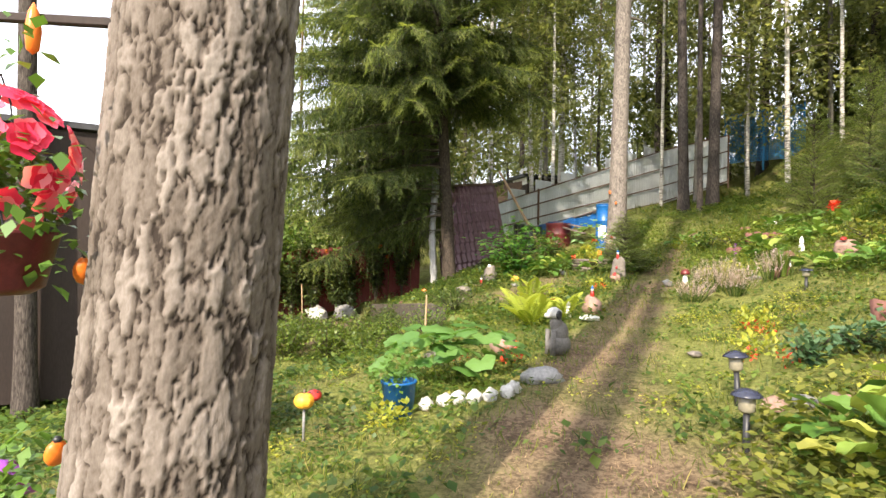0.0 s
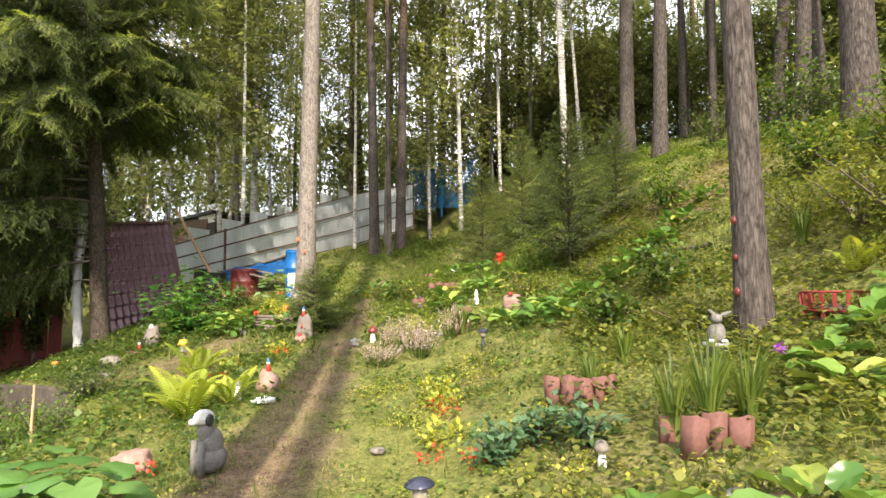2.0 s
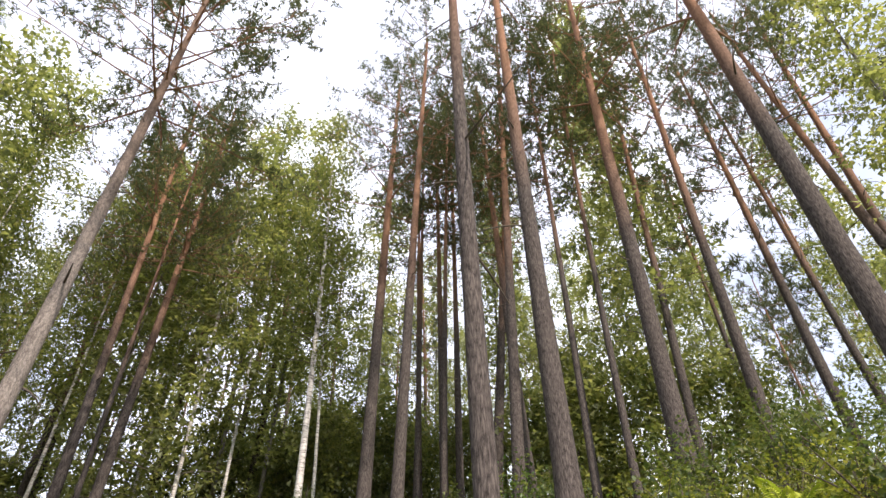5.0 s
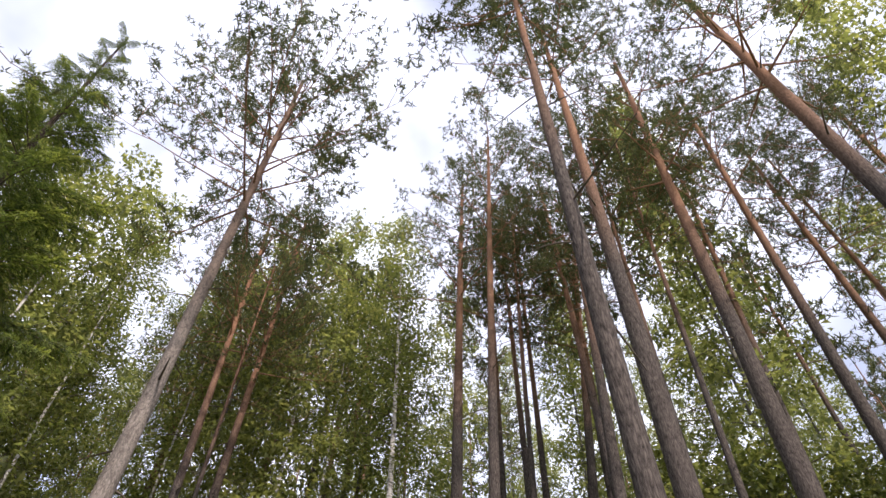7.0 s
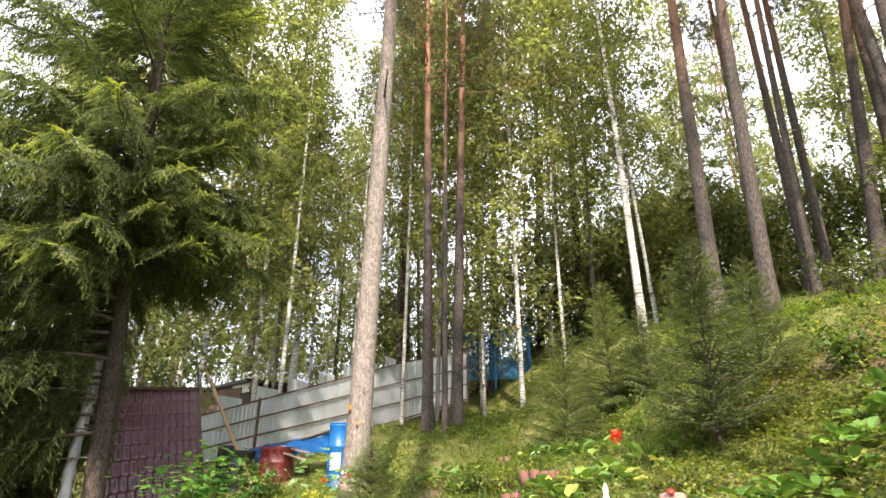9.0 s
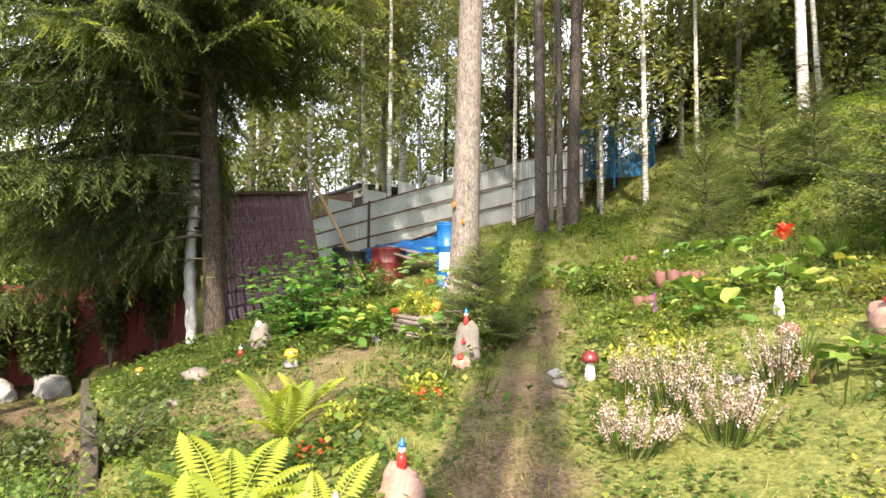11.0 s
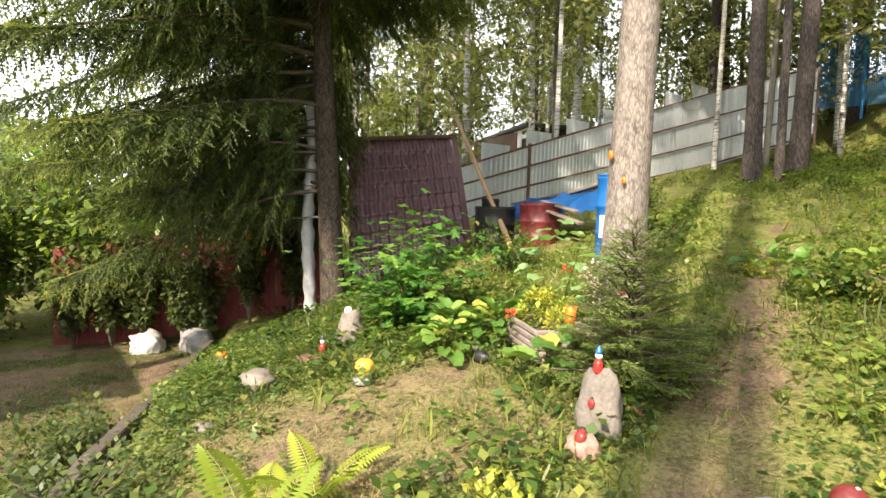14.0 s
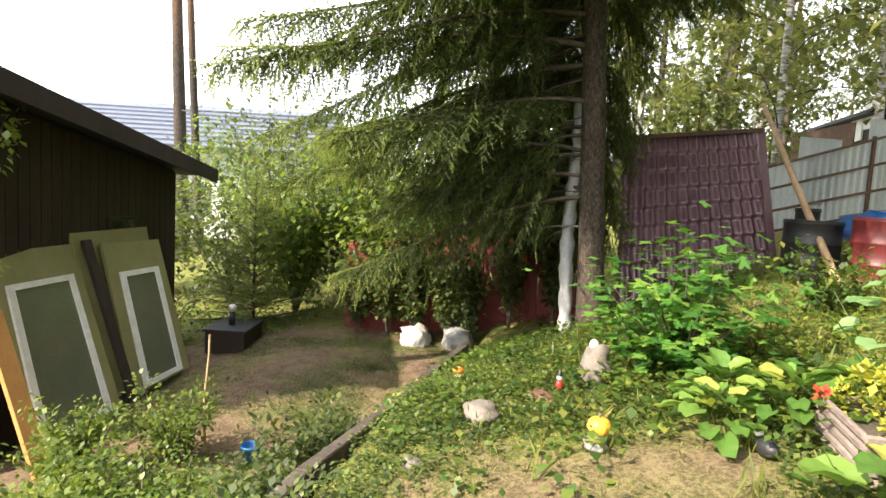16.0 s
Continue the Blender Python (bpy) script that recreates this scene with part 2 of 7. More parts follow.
M_HERB = foliage("herb_leaves", [(0, (0.035, 0.075, 0.018)), (0.5, (0.08, 0.14, 0.03)), (0.85, (0.15, 0.21, 0.045)), (1, (0.26, 0.27, 0.07))], 0.45, patch=0.8)
M_GRASS = foliage("grass_blades", [(0, (0.06, 0.095, 0.02)), (0.5, (0.12, 0.165, 0.032)), (0.9, (0.22, 0.23, 0.06)), (1, (0.34, 0.29, 0.13))], 0.45, patch=0.7)
M_BERG = foliage("bergenia_leaf", [(0, (0.07, 0.15, 0.03)), (0.7, (0.13, 0.23, 0.045)), (0.9, (0.22, 0.3, 0.06)), (1, (0.34, 0.34, 0.08))], 0.3, 0.28, joined=False)
M_MAPLE = foliage("maple_leaves", [(0, (0.04, 0.13, 0.025)), (0.6, (0.09, 0.22, 0.035)), (1, (0.2, 0.33, 0.06))], 0.45)
M_FERN = foliage("fern_fronds", [(0, (0.2, 0.27, 0.03)), (1, (0.42, 0.46, 0.07))], 0.5, joined=False)
M_SQUASH = foliage("squash_leaf", [(0, (0.07, 0.17, 0.035)), (1, (0.15, 0.27, 0.07))], 0.4, joined=False)
M_SHEET = surface("maroon_sheet", (0.12, 0.06, 0.075), (0.19, 0.105, 0.125), 3, 0.2, 0.3, 0.0006, spec=0.9)
M_ZINC = surface("zinc_sheet", (0.5, 0.53, 0.54), (0.76, 0.79, 0.8), 1.3, 0.45, 0.3, 0.0006, stretch=(1, 1, 0.3))
M_RUST = surface("rusty_rail", (0.06, 0.035, 0.025), (0.15, 0.09, 0.06), 7, 0.8)
M_WALL = surface("dark_brown_boards", (0.016, 0.010, 0.008), (0.04, 0.026, 0.02), 3, 0.75, stretch=(1, 1, 0.2))
M_RED = surface("red_boards", (0.09, 0.016, 0.015), (0.22, 0.042, 0.036), 4, 0.75, stretch=(1, 1, 0.2))
M_BLUE = surface("blue_plastic", (0.005, 0.07, 0.24), (0.012, 0.14, 0.42), 4, 0.4, spec=0.5)

M_ROOF = surface("black_roofing", (0.012, 0.012, 0.014), (0.04, 0.04, 0.044), 5, 0.6)
M_GLASS_DARK = surface("dark_pane", (0.02, 0.025, 0.02), (0.05, 0.06, 0.05), 2, 0.06, relief=0, spec=0.9)
M_STONE = surface("pale_stone", (0.085, 0.074, 0.062), (0.21, 0.182, 0.154), 7, 0.85, relief=0.006)
M_STONE_RED = surface("reddish_stone", (0.17, 0.1, 0.075), (0.33, 0.22, 0.175), 8, 0.85, relief=0.006)
M_STONE_GREY = surface("grey_stone", (0.13, 0.13, 0.13), (0.32, 0.31, 0.3), 8, 0.85, relief=0.006)
M_WHITE = surface("white_paint", (0.6, 0.59, 0.56), (0.82, 0.81, 0.78), 9, 0.55, relief=0.001)
M_WHITEWASH = surface("whitewash", (0.3, 0.29, 0.27), (0.52, 0.51, 0.48), 9, 0.8, relief=0.004)
M_CONCRETE = surface("statue_concrete", (0.07, 0.066, 0.06), (0.18, 0.168, 0.155), 12, 0.85, relief=0.003)
M_TERRA = surface("terracotta", (0.1, 0.042, 0.034), (0.19, 0.09, 0.068), 9, 0.8, relief=0.002)
M_ORANGE = surface("orange_glaze", (0.6, 0.12, 0.012), (0.8, 0.22, 0.03), 9, 0.3, relief=0.0005)
M_PUMPKIN = surface("pumpkin_paint", (0.68, 0.28, 0.02), (0.85, 0.46, 0.06), 14, 0.4, relief=0.001)
M_REDP = surface("red_paint", (0.25, 0.014, 0.012), (0.42, 0.035, 0.026), 12, 0.3, relief=0.0005)
M_REDWOOD = surface("faded_red_wood", (0.13, 0.016, 0.014), (0.24, 0.03, 0.025), 12, 0.6)
M_CAP = surface("toadstool_cap", (0.085, 0.014, 0.014), (0.16, 0.028, 0.026), 12, 0.3, relief=0.0005)
M_YELLOW = surface("yellow_petals", (0.55, 0.38, 0.03), (0.72, 0.52, 0.06), 20, 0.6)
M_BLACK = surface("black_plastic", (0.012, 0.012, 0.014), (0.03, 0.03, 0.032), 12, 0.4)
M_NAVY = surface("dark_blue_lamp", (0.012, 0.014, 0.03), (0.03, 0.034, 0.06), 12, 0.25, spec=0.7)
M_LAMPGLASS = surface("cloudy_lamp_glass", (0.16, 0.15, 0.11), (0.3, 0.27, 0.2), 12, 0.15)
M_MAROON = surface("maroon_drum", (0.08, 0.012, 0.014), (0.15, 0.026, 0.027), 5, 0.45)
M_OLDWOOD = surface("weathered_wood", (0.09, 0.07, 0.06), (0.26, 0.21, 0.18), 5, 0.85, stretch=(0.25, 1, 1), relief=0.004)
M_OLDWOOD_V = surface("weathered_planks", (0.12, 0.095, 0.08), (0.28, 0.235, 0.2), 5, 0.85, stretch=(1, 1, 0.2), relief=0.003)
M_LOG = surface("bare_pole", (0.28, 0.17, 0.09), (0.46, 0.32, 0.19), 8, 0.8, relief=0.003)
M_KERB = surface("dark_kerb_board", (0.035, 0.028, 0.022), (0.11, 0.088, 0.068), 7, 0.9, relief=0.004)
M_PANEL = surface("olive_door_panel", (0.19, 0.18, 0.075), (0.29, 0.275, 0.13), 2.5, 0.55, relief=0.001)
M_AMBER = surface("amber_board", (0.38, 0.17, 0.05), (0.52, 0.27, 0.09), 3, 0.55, stretch=(1, 1, 0.2))
M_PINK = foliage("petunia_petals", [(0, (0.6, 0.015, 0.07)), (0.5, (0.78, 0.07, 0.16)), (1, (0.88, 0.34, 0.44))], 0.35, 0.5, joined=False)
M_LILAC = foliage("lilac_petals", [(0, (0.3, 0.05, 0.5)), (1, (0.5, 0.15, 0.7))], 0.35, 0.5)
M_HEATHER = foliage("heather_spikes", [(0, (0.28, 0.2, 0.17)), (0.5, (0.46, 0.35, 0.33)), (1, (0.68, 0.58, 0.56))], 0.3, 0.7)
M_REDLEAF = foliage("red_petals", [(0, (0.5, 0.03, 0.02)), (1, (0.8, 0.12, 0.06))], 0.35, 0.5)
M_YFLOWER = foliage("small_yellow_leaves", [(0, (0.2, 0.25, 0.035)), (0.6, (0.32, 0.34, 0.05)), (1, (0.5, 0.45, 0.07))], 0.4, 0.5)
M_BLUELEAF = foliage("blue_green_leaves", [(0, (0.05, 0.11, 0.05)), (1, (0.12, 0.2, 0.1))], 0.3, 0.5)
M_NEIGHBOUR = surface("grey_blue_roof_tiles", (0.07, 0.085, 0.12), (0.12, 0.14, 0.19), 3, 0.4, relief=0.002)
M_PALEWALL = surface("pale_house_wall", (0.4, 0.42, 0.44), (0.55, 0.56, 0.58), 2, 0.8)
M_WRAP = surface("grey_white_wrap", (0.24, 0.24, 0.24), (0.52, 0.51, 0.5), 5, 0.5, relief=0.01)

# ---- shapes ----
def part(name, bm, mat, parent=None, label="", smooth=False, kind=""):
    me = bpy.data.meshes.new(name)
    bm.to_mesh(me)
    bm.free()
    me.materials.append(mat)
    if smooth:
        me.shade_smooth()
    ob = new(name, me)
    ob.parent = parent
    return tagged(ob, label, kind=kind)


def thing(name, x, y, z, label, category, group="", rz=0.0, rx=0.0, ry=0.0, kind=""):
    ob = new(name)
    ob.empty_display_size = 0.1
    ob.matrix_basis = pose(x, y, z, rx, ry, rz)
    return tagged(ob, label, category, group, kind)


def mesh_np(name, verts, faces, mat, smooth=False):
    """A mesh from arrays: verts n x 3, faces m x k."""
    me = bpy.data.meshes.new(name)
    n, (m, k) = len(verts), faces.shape
    me.vertices.add(n)
    me.vertices.foreach_set("co", np.ascontiguousarray(verts, np.float32).ravel())
    me.loops.add(m * k)
    me.loops.foreach_set("vertex_index", np.ascontiguousarray(faces, np.int32).ravel())
    me.polygons.add(m)
    me.polygons.foreach_set("loop_start", np.arange(0, m * k, k, dtype=np.int32))
    me.polygons.foreach_set("loop_total", np.full(m, k, np.int32))
    me.materials.append(mat)
    me.update(calc_edges=True)
    if smooth:
        me.shade_smooth()
    return me


def held(name, me, parent=None, label="", kind="", m=None):
    ob = new(name, me)
    ob.parent = parent
    if m is not None:
        ob.matrix_basis = m
    return tagged(ob, label, kind=kind)


RNG = np.random.default_rng(7)


def spread(tv, tf, pos, ux, uy, uz, size):
    """Copies of a template at many places: verts, faces."""
    n, k = len(pos), len(tv)
    s = np.broadcast_to(np.asarray(size, float).reshape(-1, 1, 1), (n, 1, 1))
    v = pos[:, None] + s * (tv[None, :, 0:1] * ux[:, None] + tv[None, :, 1:2] * uy[:, None] + tv[None, :, 2:3] * uz[:, None])
    f = tf[None] + (np.arange(n) * k)[:, None, None]
    return v.reshape(-1, 3), f.reshape(-1, tf.shape[1])


def norm(v):
    return v / np.maximum(np.linalg.norm(v, axis=-1, keepdims=True), 1e-9)


def frames_along(y, up=None):
    """Axes for leaves that point along y."""
    y = norm(y)
    a = np.tile([0.0, 0, 1], (len(y), 1)) if up is None else up
    x = norm(np.cross(y, a + 0.01 * RNG.normal(size=y.shape)))
    return x, y, np.cross(x, y)


LEAF_V = np.array([[0, 0, 0], [0.36, 0.45, 0.07], [0, 1, -0.05], [-0.36, 0.45, 0.07]])
LEAF_F = np.array([[0, 1, 2, 3]])
LEAF3_V = np.array([[-0.1, 0, 0], [0.45, 0.5, 0.05], [-0.12, 1, -0.05]])
BLADE_V = np.array([[-0.5, 0, 0], [0.5, 0, 0], [0.28, 0.6, 0.05], [0, 1, 0.2]])
SPRAY_V = np.array([[0, 0, 0], [0.1, 0.0, 0], [0.05, 1, 0]])
TRI = np.array([[0, 1, 2]])
NEEDLE_V = np.array([[-0.1, 0, 0], [0.1, 0, 0], [0, 1, 0.05]])
SPIKE_V = np.array([[-0.13, 0, 0], [0.13, 0, 0], [0, 1, 0.05]])


def leaf_cloud(centres, radius, per, size, droop=0.2, flat=1.0, simple=False):
    """Leaves thrown round centres."""
    c = np.repeat(centres, per, axis=0)
    d = norm(RNG.normal(size=c.shape))
    r = np.repeat(np.broadcast_to(np.asarray(radius, float), (len(centres),)), per)[:, None]
    p = c + d * r * RNG.random((len(c), 1)) ** 0.5 * np.array([1, 1, flat])
    y = norm(d + 0.9 * RNG.normal(size=c.shape) + np.array([0, 0, -droop]))
    x, y, z = frames_along(y)
    s = size * (0.6 + 0.8 * RNG.random(len(c)))
    return spread(LEAF3_V, TRI, p, x, y, z, s * 1.15) if simple else spread(LEAF_V, LEAF_F, p, x, y, z, s)


def tube(points, radii, sides=8, wobble=0.0):
    """A tube of quads along points: verts, faces."""
    pts, rad = np.asarray(points, float), np.asarray(radii, float)
    d = norm(np.gradient(pts, axis=0))
    ref = np.array([1.0, 0, 0]) if abs(d[0][0]) < 0.7 else np.array([0, 1.0, 0])
    u = norm(np.cross(d, ref))
    w = np.cross(d, u)
    a = np.linspace(0, 2 * np.pi, sides, endpoint=False)
    rr = rad[:, None] * (1 + wobble * (RNG.random((len(pts), sides)) - 0.5))
    v = pts[:, None] + rr[..., None] * (np.cos(a)[None, :, None] * u[:, None] + np.sin(a)[None, :, None] * w[:, None])
    i, j = np.meshgrid(np.arange(len(pts) - 1), np.arange(sides), indexing="ij")
    k = (j + 1) % sides
    f = np.stack([i * sides + j, i * sides + k, (i + 1) * sides + k, (i + 1) * sides + j], -1).reshape(-1, 4)
    return v.reshape(-1, 3), f


def joined(pieces):
    vs, fs, n = [], [], 0
    for v, f in pieces:
        vs.append(v)
        fs.append(f + n)
        n += len(v)
    return np.concatenate(vs), np.concatenate(fs)


def box_bm(bm, x0, y0, z0, x1, y1, z1, m=None, bev=0.0):
    r = bmesh.ops.create_cube(bm, size=1.0)
    vs = r["verts"]
    for v in vs:
        v.co = Vector((x0 + (v.co.x + 0.5) * (x1 - x0), y0 + (v.co.y + 0.5) * (y1 - y0), z0 + (v.co.z + 0.5) * (z1 - z0)))
    if bev:
        es = list({e for v in vs for e in v.link_edges})
        r = bmesh.ops.bevel(bm, geom=es, offset=bev, segments=1, affect="EDGES")
        vs = list({v for f in r["faces"] for v in f.verts} | {v for v in vs if v.is_valid})
    if m is not None:
        for v in vs:
            v.co = m @ v.co
    return vs


def box(name, x0, y0, z0, x1, y1, z1, mat, parent=None, label="", bev=0.004, kind="", m=None):
    bm = bmesh.new()
    box_bm(bm, x0, y0, z0, x1, y1, z1, bev=bev)
    ob = part(name, bm, mat, parent, label, kind=kind)
    if m is not None:
        ob.matrix_basis = m
    return ob


def lathe(name, profile, mat, parent=None, label="", n=20, lump=0.0, m=None, smooth=True):
    """A turned shape: (radius, height) pairs."""
    bm = bmesh.new()
    rings = []
    for r, z in profile:
        ring = []
        for i in range(n):
            a = 2 * math.pi * i / n
            q = r * (1 + (lump * noise.noise(Vector((math.cos(a) * 2, math.sin(a) * 2, z * 9))) if lump else 0))
            ring.append(bm.verts.new((q * math.cos(a), q * math.sin(a), z)))
        rings.append(ring)
    for a, b in zip(rings, rings[1:]):
        for i in range(n):
            bm.faces.new((a[i], a[(i + 1) % n], b[(i + 1) % n], b[i]))
    bm.faces.new(list(reversed(rings[0])))
    bm.faces.new(rings[-1])
    ob = part(name, bm, mat, parent, label, smooth=smooth)
    if m is not None:
        ob.matrix_basis = m
    return ob


def blob(name, rx, ry, rz, mat, parent=None, label="", lump=0.15, freq=2.0, seed=0.0, sub=3, m=None, flat_base=True):
    """A rounded lump, such as a stone."""
    bm = bmesh.new()
    bmesh.ops.create_icosphere(bm, subdivisions=sub, radius=1)
    for v in bm.verts:
        k = 1 + lump * noise.fractal(v.co * freq + Vector((seed, seed, seed)), 0.6, 2.0, 3)
        v.co = Vector((v.co.x * rx * k, v.co.y * ry * k, v.co.z * rz * k))
        if flat_base and v.co.z < -0.75 * rz:
            v.co.z = -0.75 * rz
    ob = part(name, bm, mat, parent, label, smooth=True)
    if m is not None:
        ob.matrix_basis = m
    return ob

# ---- the lie of the land ----
DX, DY = -0.42, 0.9075
def smooth(a, b, v):
    v = min(1.0, max(0.0, (v - a) / (b - a)))
    return v * v * (3 - 2 * v)

def curve(v, knots):
    if v <= knots[0][0]:
        return knots[0][1]
    for (a, p), (b, q) in zip(knots, knots[1:]):
        if v <= b:
            return p + (q - p) * (v - a) / (b - a)
    return knots[-1][1]

ALONG = [(-40, -1.6), (-8, -0.6), (0, 0.0), (2.6, 0.3), (5, 0.42), (7.4, 0.78), (9.4, 1.1), (12.4, 1.5), (17.7, 2.6), (24, 3.5), (30, 5.0), (60, 9.0), (200, 14.0)]
ACROSS = [(-60, -2.6), (-12, -2.0), (-6.6, -1.5), (-5.4, -1.1), (-4.4, -0.6), (-2.6, -0.32), (-1, -0.03), (0, 0.0), (0.6, 0.12), (1.2, 0.35), (2.5, 0.62), (3.2, 0.95), (4.1, 1.6), (5.8, 2.7), (10, 3.8), (20, 5.5), (90, 9.0)]

def plain(x, y):
    s, u = x * DX + y * DY, x * DY - y * DX
    k = 0.0
    for o, w in ((-0.8, 0.25), (0, 0.5), (0.8, 0.25)):
        k += w * (curve(s + o, ALONG) + curve(u + o * 0.35, ACROSS))
    if s > 10:
        k -= 0.5 * smooth(10, 14, s) * math.exp(-((u - 2.6) / 1.7) ** 2)
    return k

# kerb line of the yard
KA, KB = (-6.2, 5.0), (-10.4, 7.0)
def s_of(x, y):
    return x * DX + y * DY
def beyond(x, y):
    ax, ay = KB[0] - KA[0], KB[1] - KA[1]
    n = (ax * ax + ay * ay) ** 0.5
    return -((x - KA[0]) * ay - (y - KA[1]) * ax) / n
def height(x, y):
    p = plain(x, y)
    b = beyond(x, y)
    k = smooth(-0.12, 0.12, b) * smooth(4.6, 6.0, -x)
    return p * (1 - k) + min(p + 0.2, -0.45 + 2.5 * smooth(14, 40, s_of(x, y))) * k


def ground_sheet():
    xs = np.concatenate([np.linspace(-400, -40, 10), np.arange(-34, -16, 2.0), np.arange(-15, 4.01, 0.11), np.arange(5, 34, 1.5), np.linspace(40, 400, 10)])
    ys = np.concatenate([np.linspace(-400, -30, 8), np.arange(-24, -5, 2.0), np.arange(-4, 13.01, 0.11), np.arange(14, 44, 1.0), np.linspace(50, 500, 12)])
    nx, ny = len(xs), len(ys)
    v = np.empty((nx * ny, 3))
    cover = np.empty(nx * ny, np.float32)
    k = 0
    for x in xs:
        for y in ys:
            near = -15 < x < 4 and -4 < y < 13
            r = 0.035 * noise.noise(Vector((x * 1.7, y * 1.7, 0))) + 0.02 * noise.noise(Vector((x * 6, y * 6, 3))) if near else 0
            on = bare(x, y)
            v[k] = x, y, height(x, y) + r * (1 - 0.6 * on)
            cover[k] = 1 - on
            k += 1
    i, j = np.meshgrid(np.arange(nx - 1), np.arange(ny - 1), indexing="ij")
    a = i * ny + j
    f = np.stack([a, a + ny, a + ny + 1, a + 1], -1).reshape(-1, 4)
    me = mesh_np("ground", v, f, M_GROUND, True)
    me.attributes.new("cover", "FLOAT", "POINT").data.foreach_set("value", cover)
    tagged(new("ground", me), "mossy garden slope with a trodden path of needles and earth", "ground", kind="structure")


KERB = [(-5.55, 4.72, 0.26), (-6.2, 5.03, 0.27), (-6.96, 5.41, 0.2), (-8.33, 6.03, 0.06), (-9.3, 6.5, -0.02), (-10.35, 7.0, -0.12)]


def kerb_distance(x, y):
    best = 9.0
    for p, q in zip(KERB, KERB[1:]):
        dx, dy = q[0] - p[0], q[1] - p[1]
        t = min(1.0, max(0.0, ((x + 0.06 - p[0]) * dx + (y + 0.12 - p[1]) * dy) / (dx * dx + dy * dy)))
        best = min(best, math.hypot(x + 0.06 - p[0] - t * dx, y + 0.12 - p[1] - t * dy))
    return best


def bare(x, y):
    """How trodden the ground is: the path, the clearing and the yard."""
    s, u = x * DX + y * DY, x * DY - y * DX
    w = 0.0
    c = curve(s, [(-3, 0.1), (0, -0.1), (2.5, -0.55), (5, -0.6), (8, -0.35), (10, -0.1), (14, 0.3)])
    half = curve(s, [(-2, 1.2), (1, 0.75), (3, 0.5), (6, 0.34), (9, 0.2), (13, 0.1)])
    if s < 14:
        w = max(w, (1 - smooth(half * 0.5, half * 1.45, abs(u - c) + 0.12 * noise.noise(Vector((x * 2.5, y * 2.5, 2))))) * (0.78 + 0.55 * noise.noise(Vector((x * 1.6, y * 1.6, 7)))))
        w = min(1.0, w)
    w = max(w, 0.75 * (1 - smooth(0.45, 1.15, math.hypot(x + 5.3, (y - 6.3) * 1.0) + 0.6 * noise.noise(Vector((x * 2.2, y * 2.2, 1.5))))))
    w = max(w, 0.8 * (1 - smooth(0.3, 0.6, math.hypot(x + 4.7, y - 5.6))))
    if x < -6 and y < 7.2 and beyond(x, y) > 0.05:
        w = max(w, 0.9 * smooth(0.05, 0.3, beyond(x, y)) * smooth(7.2, 8.4, -x) * smooth(1.2, 2.2, y) * (1 - smooth(12.5, 14, -x)))
    if -11 < x < -5 and 3.5 < y < 8:
        w = max(w, 1 - smooth(0.1, 0.22, kerb_distance(x, y)))
    w = max(w, 0.9 * (1 - smooth(0.5, 1.3, math.hypot((x - 1.0) * 0.9, y - 9.3) + 0.5 * noise.noise(Vector((x * 1.5, y * 1.5, 0))))))
    w = max(w, 0.4 * smooth(0.22, 0.4, noise.noise(Vector((x * 0.8 + 3, y * 0.8, 9.5)))) * (1 if x > -0.5 else 0))
    return w

ground_sheet()

# ---- trees ----
def trunk_mesh(name, h, r, lean, mat, sides=14, bend=0.0, top=0.25, seed=0, flare=1.35, rough=0.05):
    n = 26
    t = np.linspace(0, 1, n) ** 1.3
    z = t * (h + 0.4) - 0.4
    ph = seed * 1.7
    px = lean[0] * z + bend * np.sin(2.6 * t + ph) - bend * math.sin(ph)
    py = lean[1] * z + bend * np.cos(2.1 * t + ph) - bend * math.cos(ph)
    rad = r * ((1 - t) * (1 - top) + top) * (1 + (flare - 1) * np.exp(-np.maximum(z, 0) * 3.2 / (r * 8)))
    v, f = tube(np.stack([px, py, z], -1), rad, sides, rough)
    return mesh_np(name, v, f, mat, True), np.stack([px, py, z], -1), rad


def branches(axis, rad, lo, hi, count, length, rise, curve_down=0.0, sides=4, thick=0.25):
    """Limbs off a trunk; gives the geometry and the places along them."""
    pieces, tips = [], []
    zs = axis[:, 2]
    for i in range(count):
        z = lo + (hi - lo) * (i + RNG.random()) / count
        p = np.array([np.interp(z, zs, axis[:, k]) for k in (0, 1)] + [z])
        r = np.interp(z, zs, rad)
        a = 2 * np.pi * (i * 0.381 + 0.15 * RNG.random())
        q = (z - lo) / max(hi - lo, 0.01)
        ln = length(q) * (0.75 + 0.5 * RNG.random())
        d = np.array([math.cos(a), math.sin(a), 0])
        t = np.linspace(0, 1, 5)
        w = 0.12 * ln * RNG.normal(size=3)
        up = rise(q)
        pts = p + d * (t * ln)[:, None] + np.array([0, 0, 1.0]) * (ln * (up * t - curve_down * t * t))[:, None] + w * (t * t)[:, None]
        pieces.append(tube(pts, np.linspace(min(r * thick, 0.05), 0.006, 5), sides))
        tips.append(pts)
    return pieces, tips


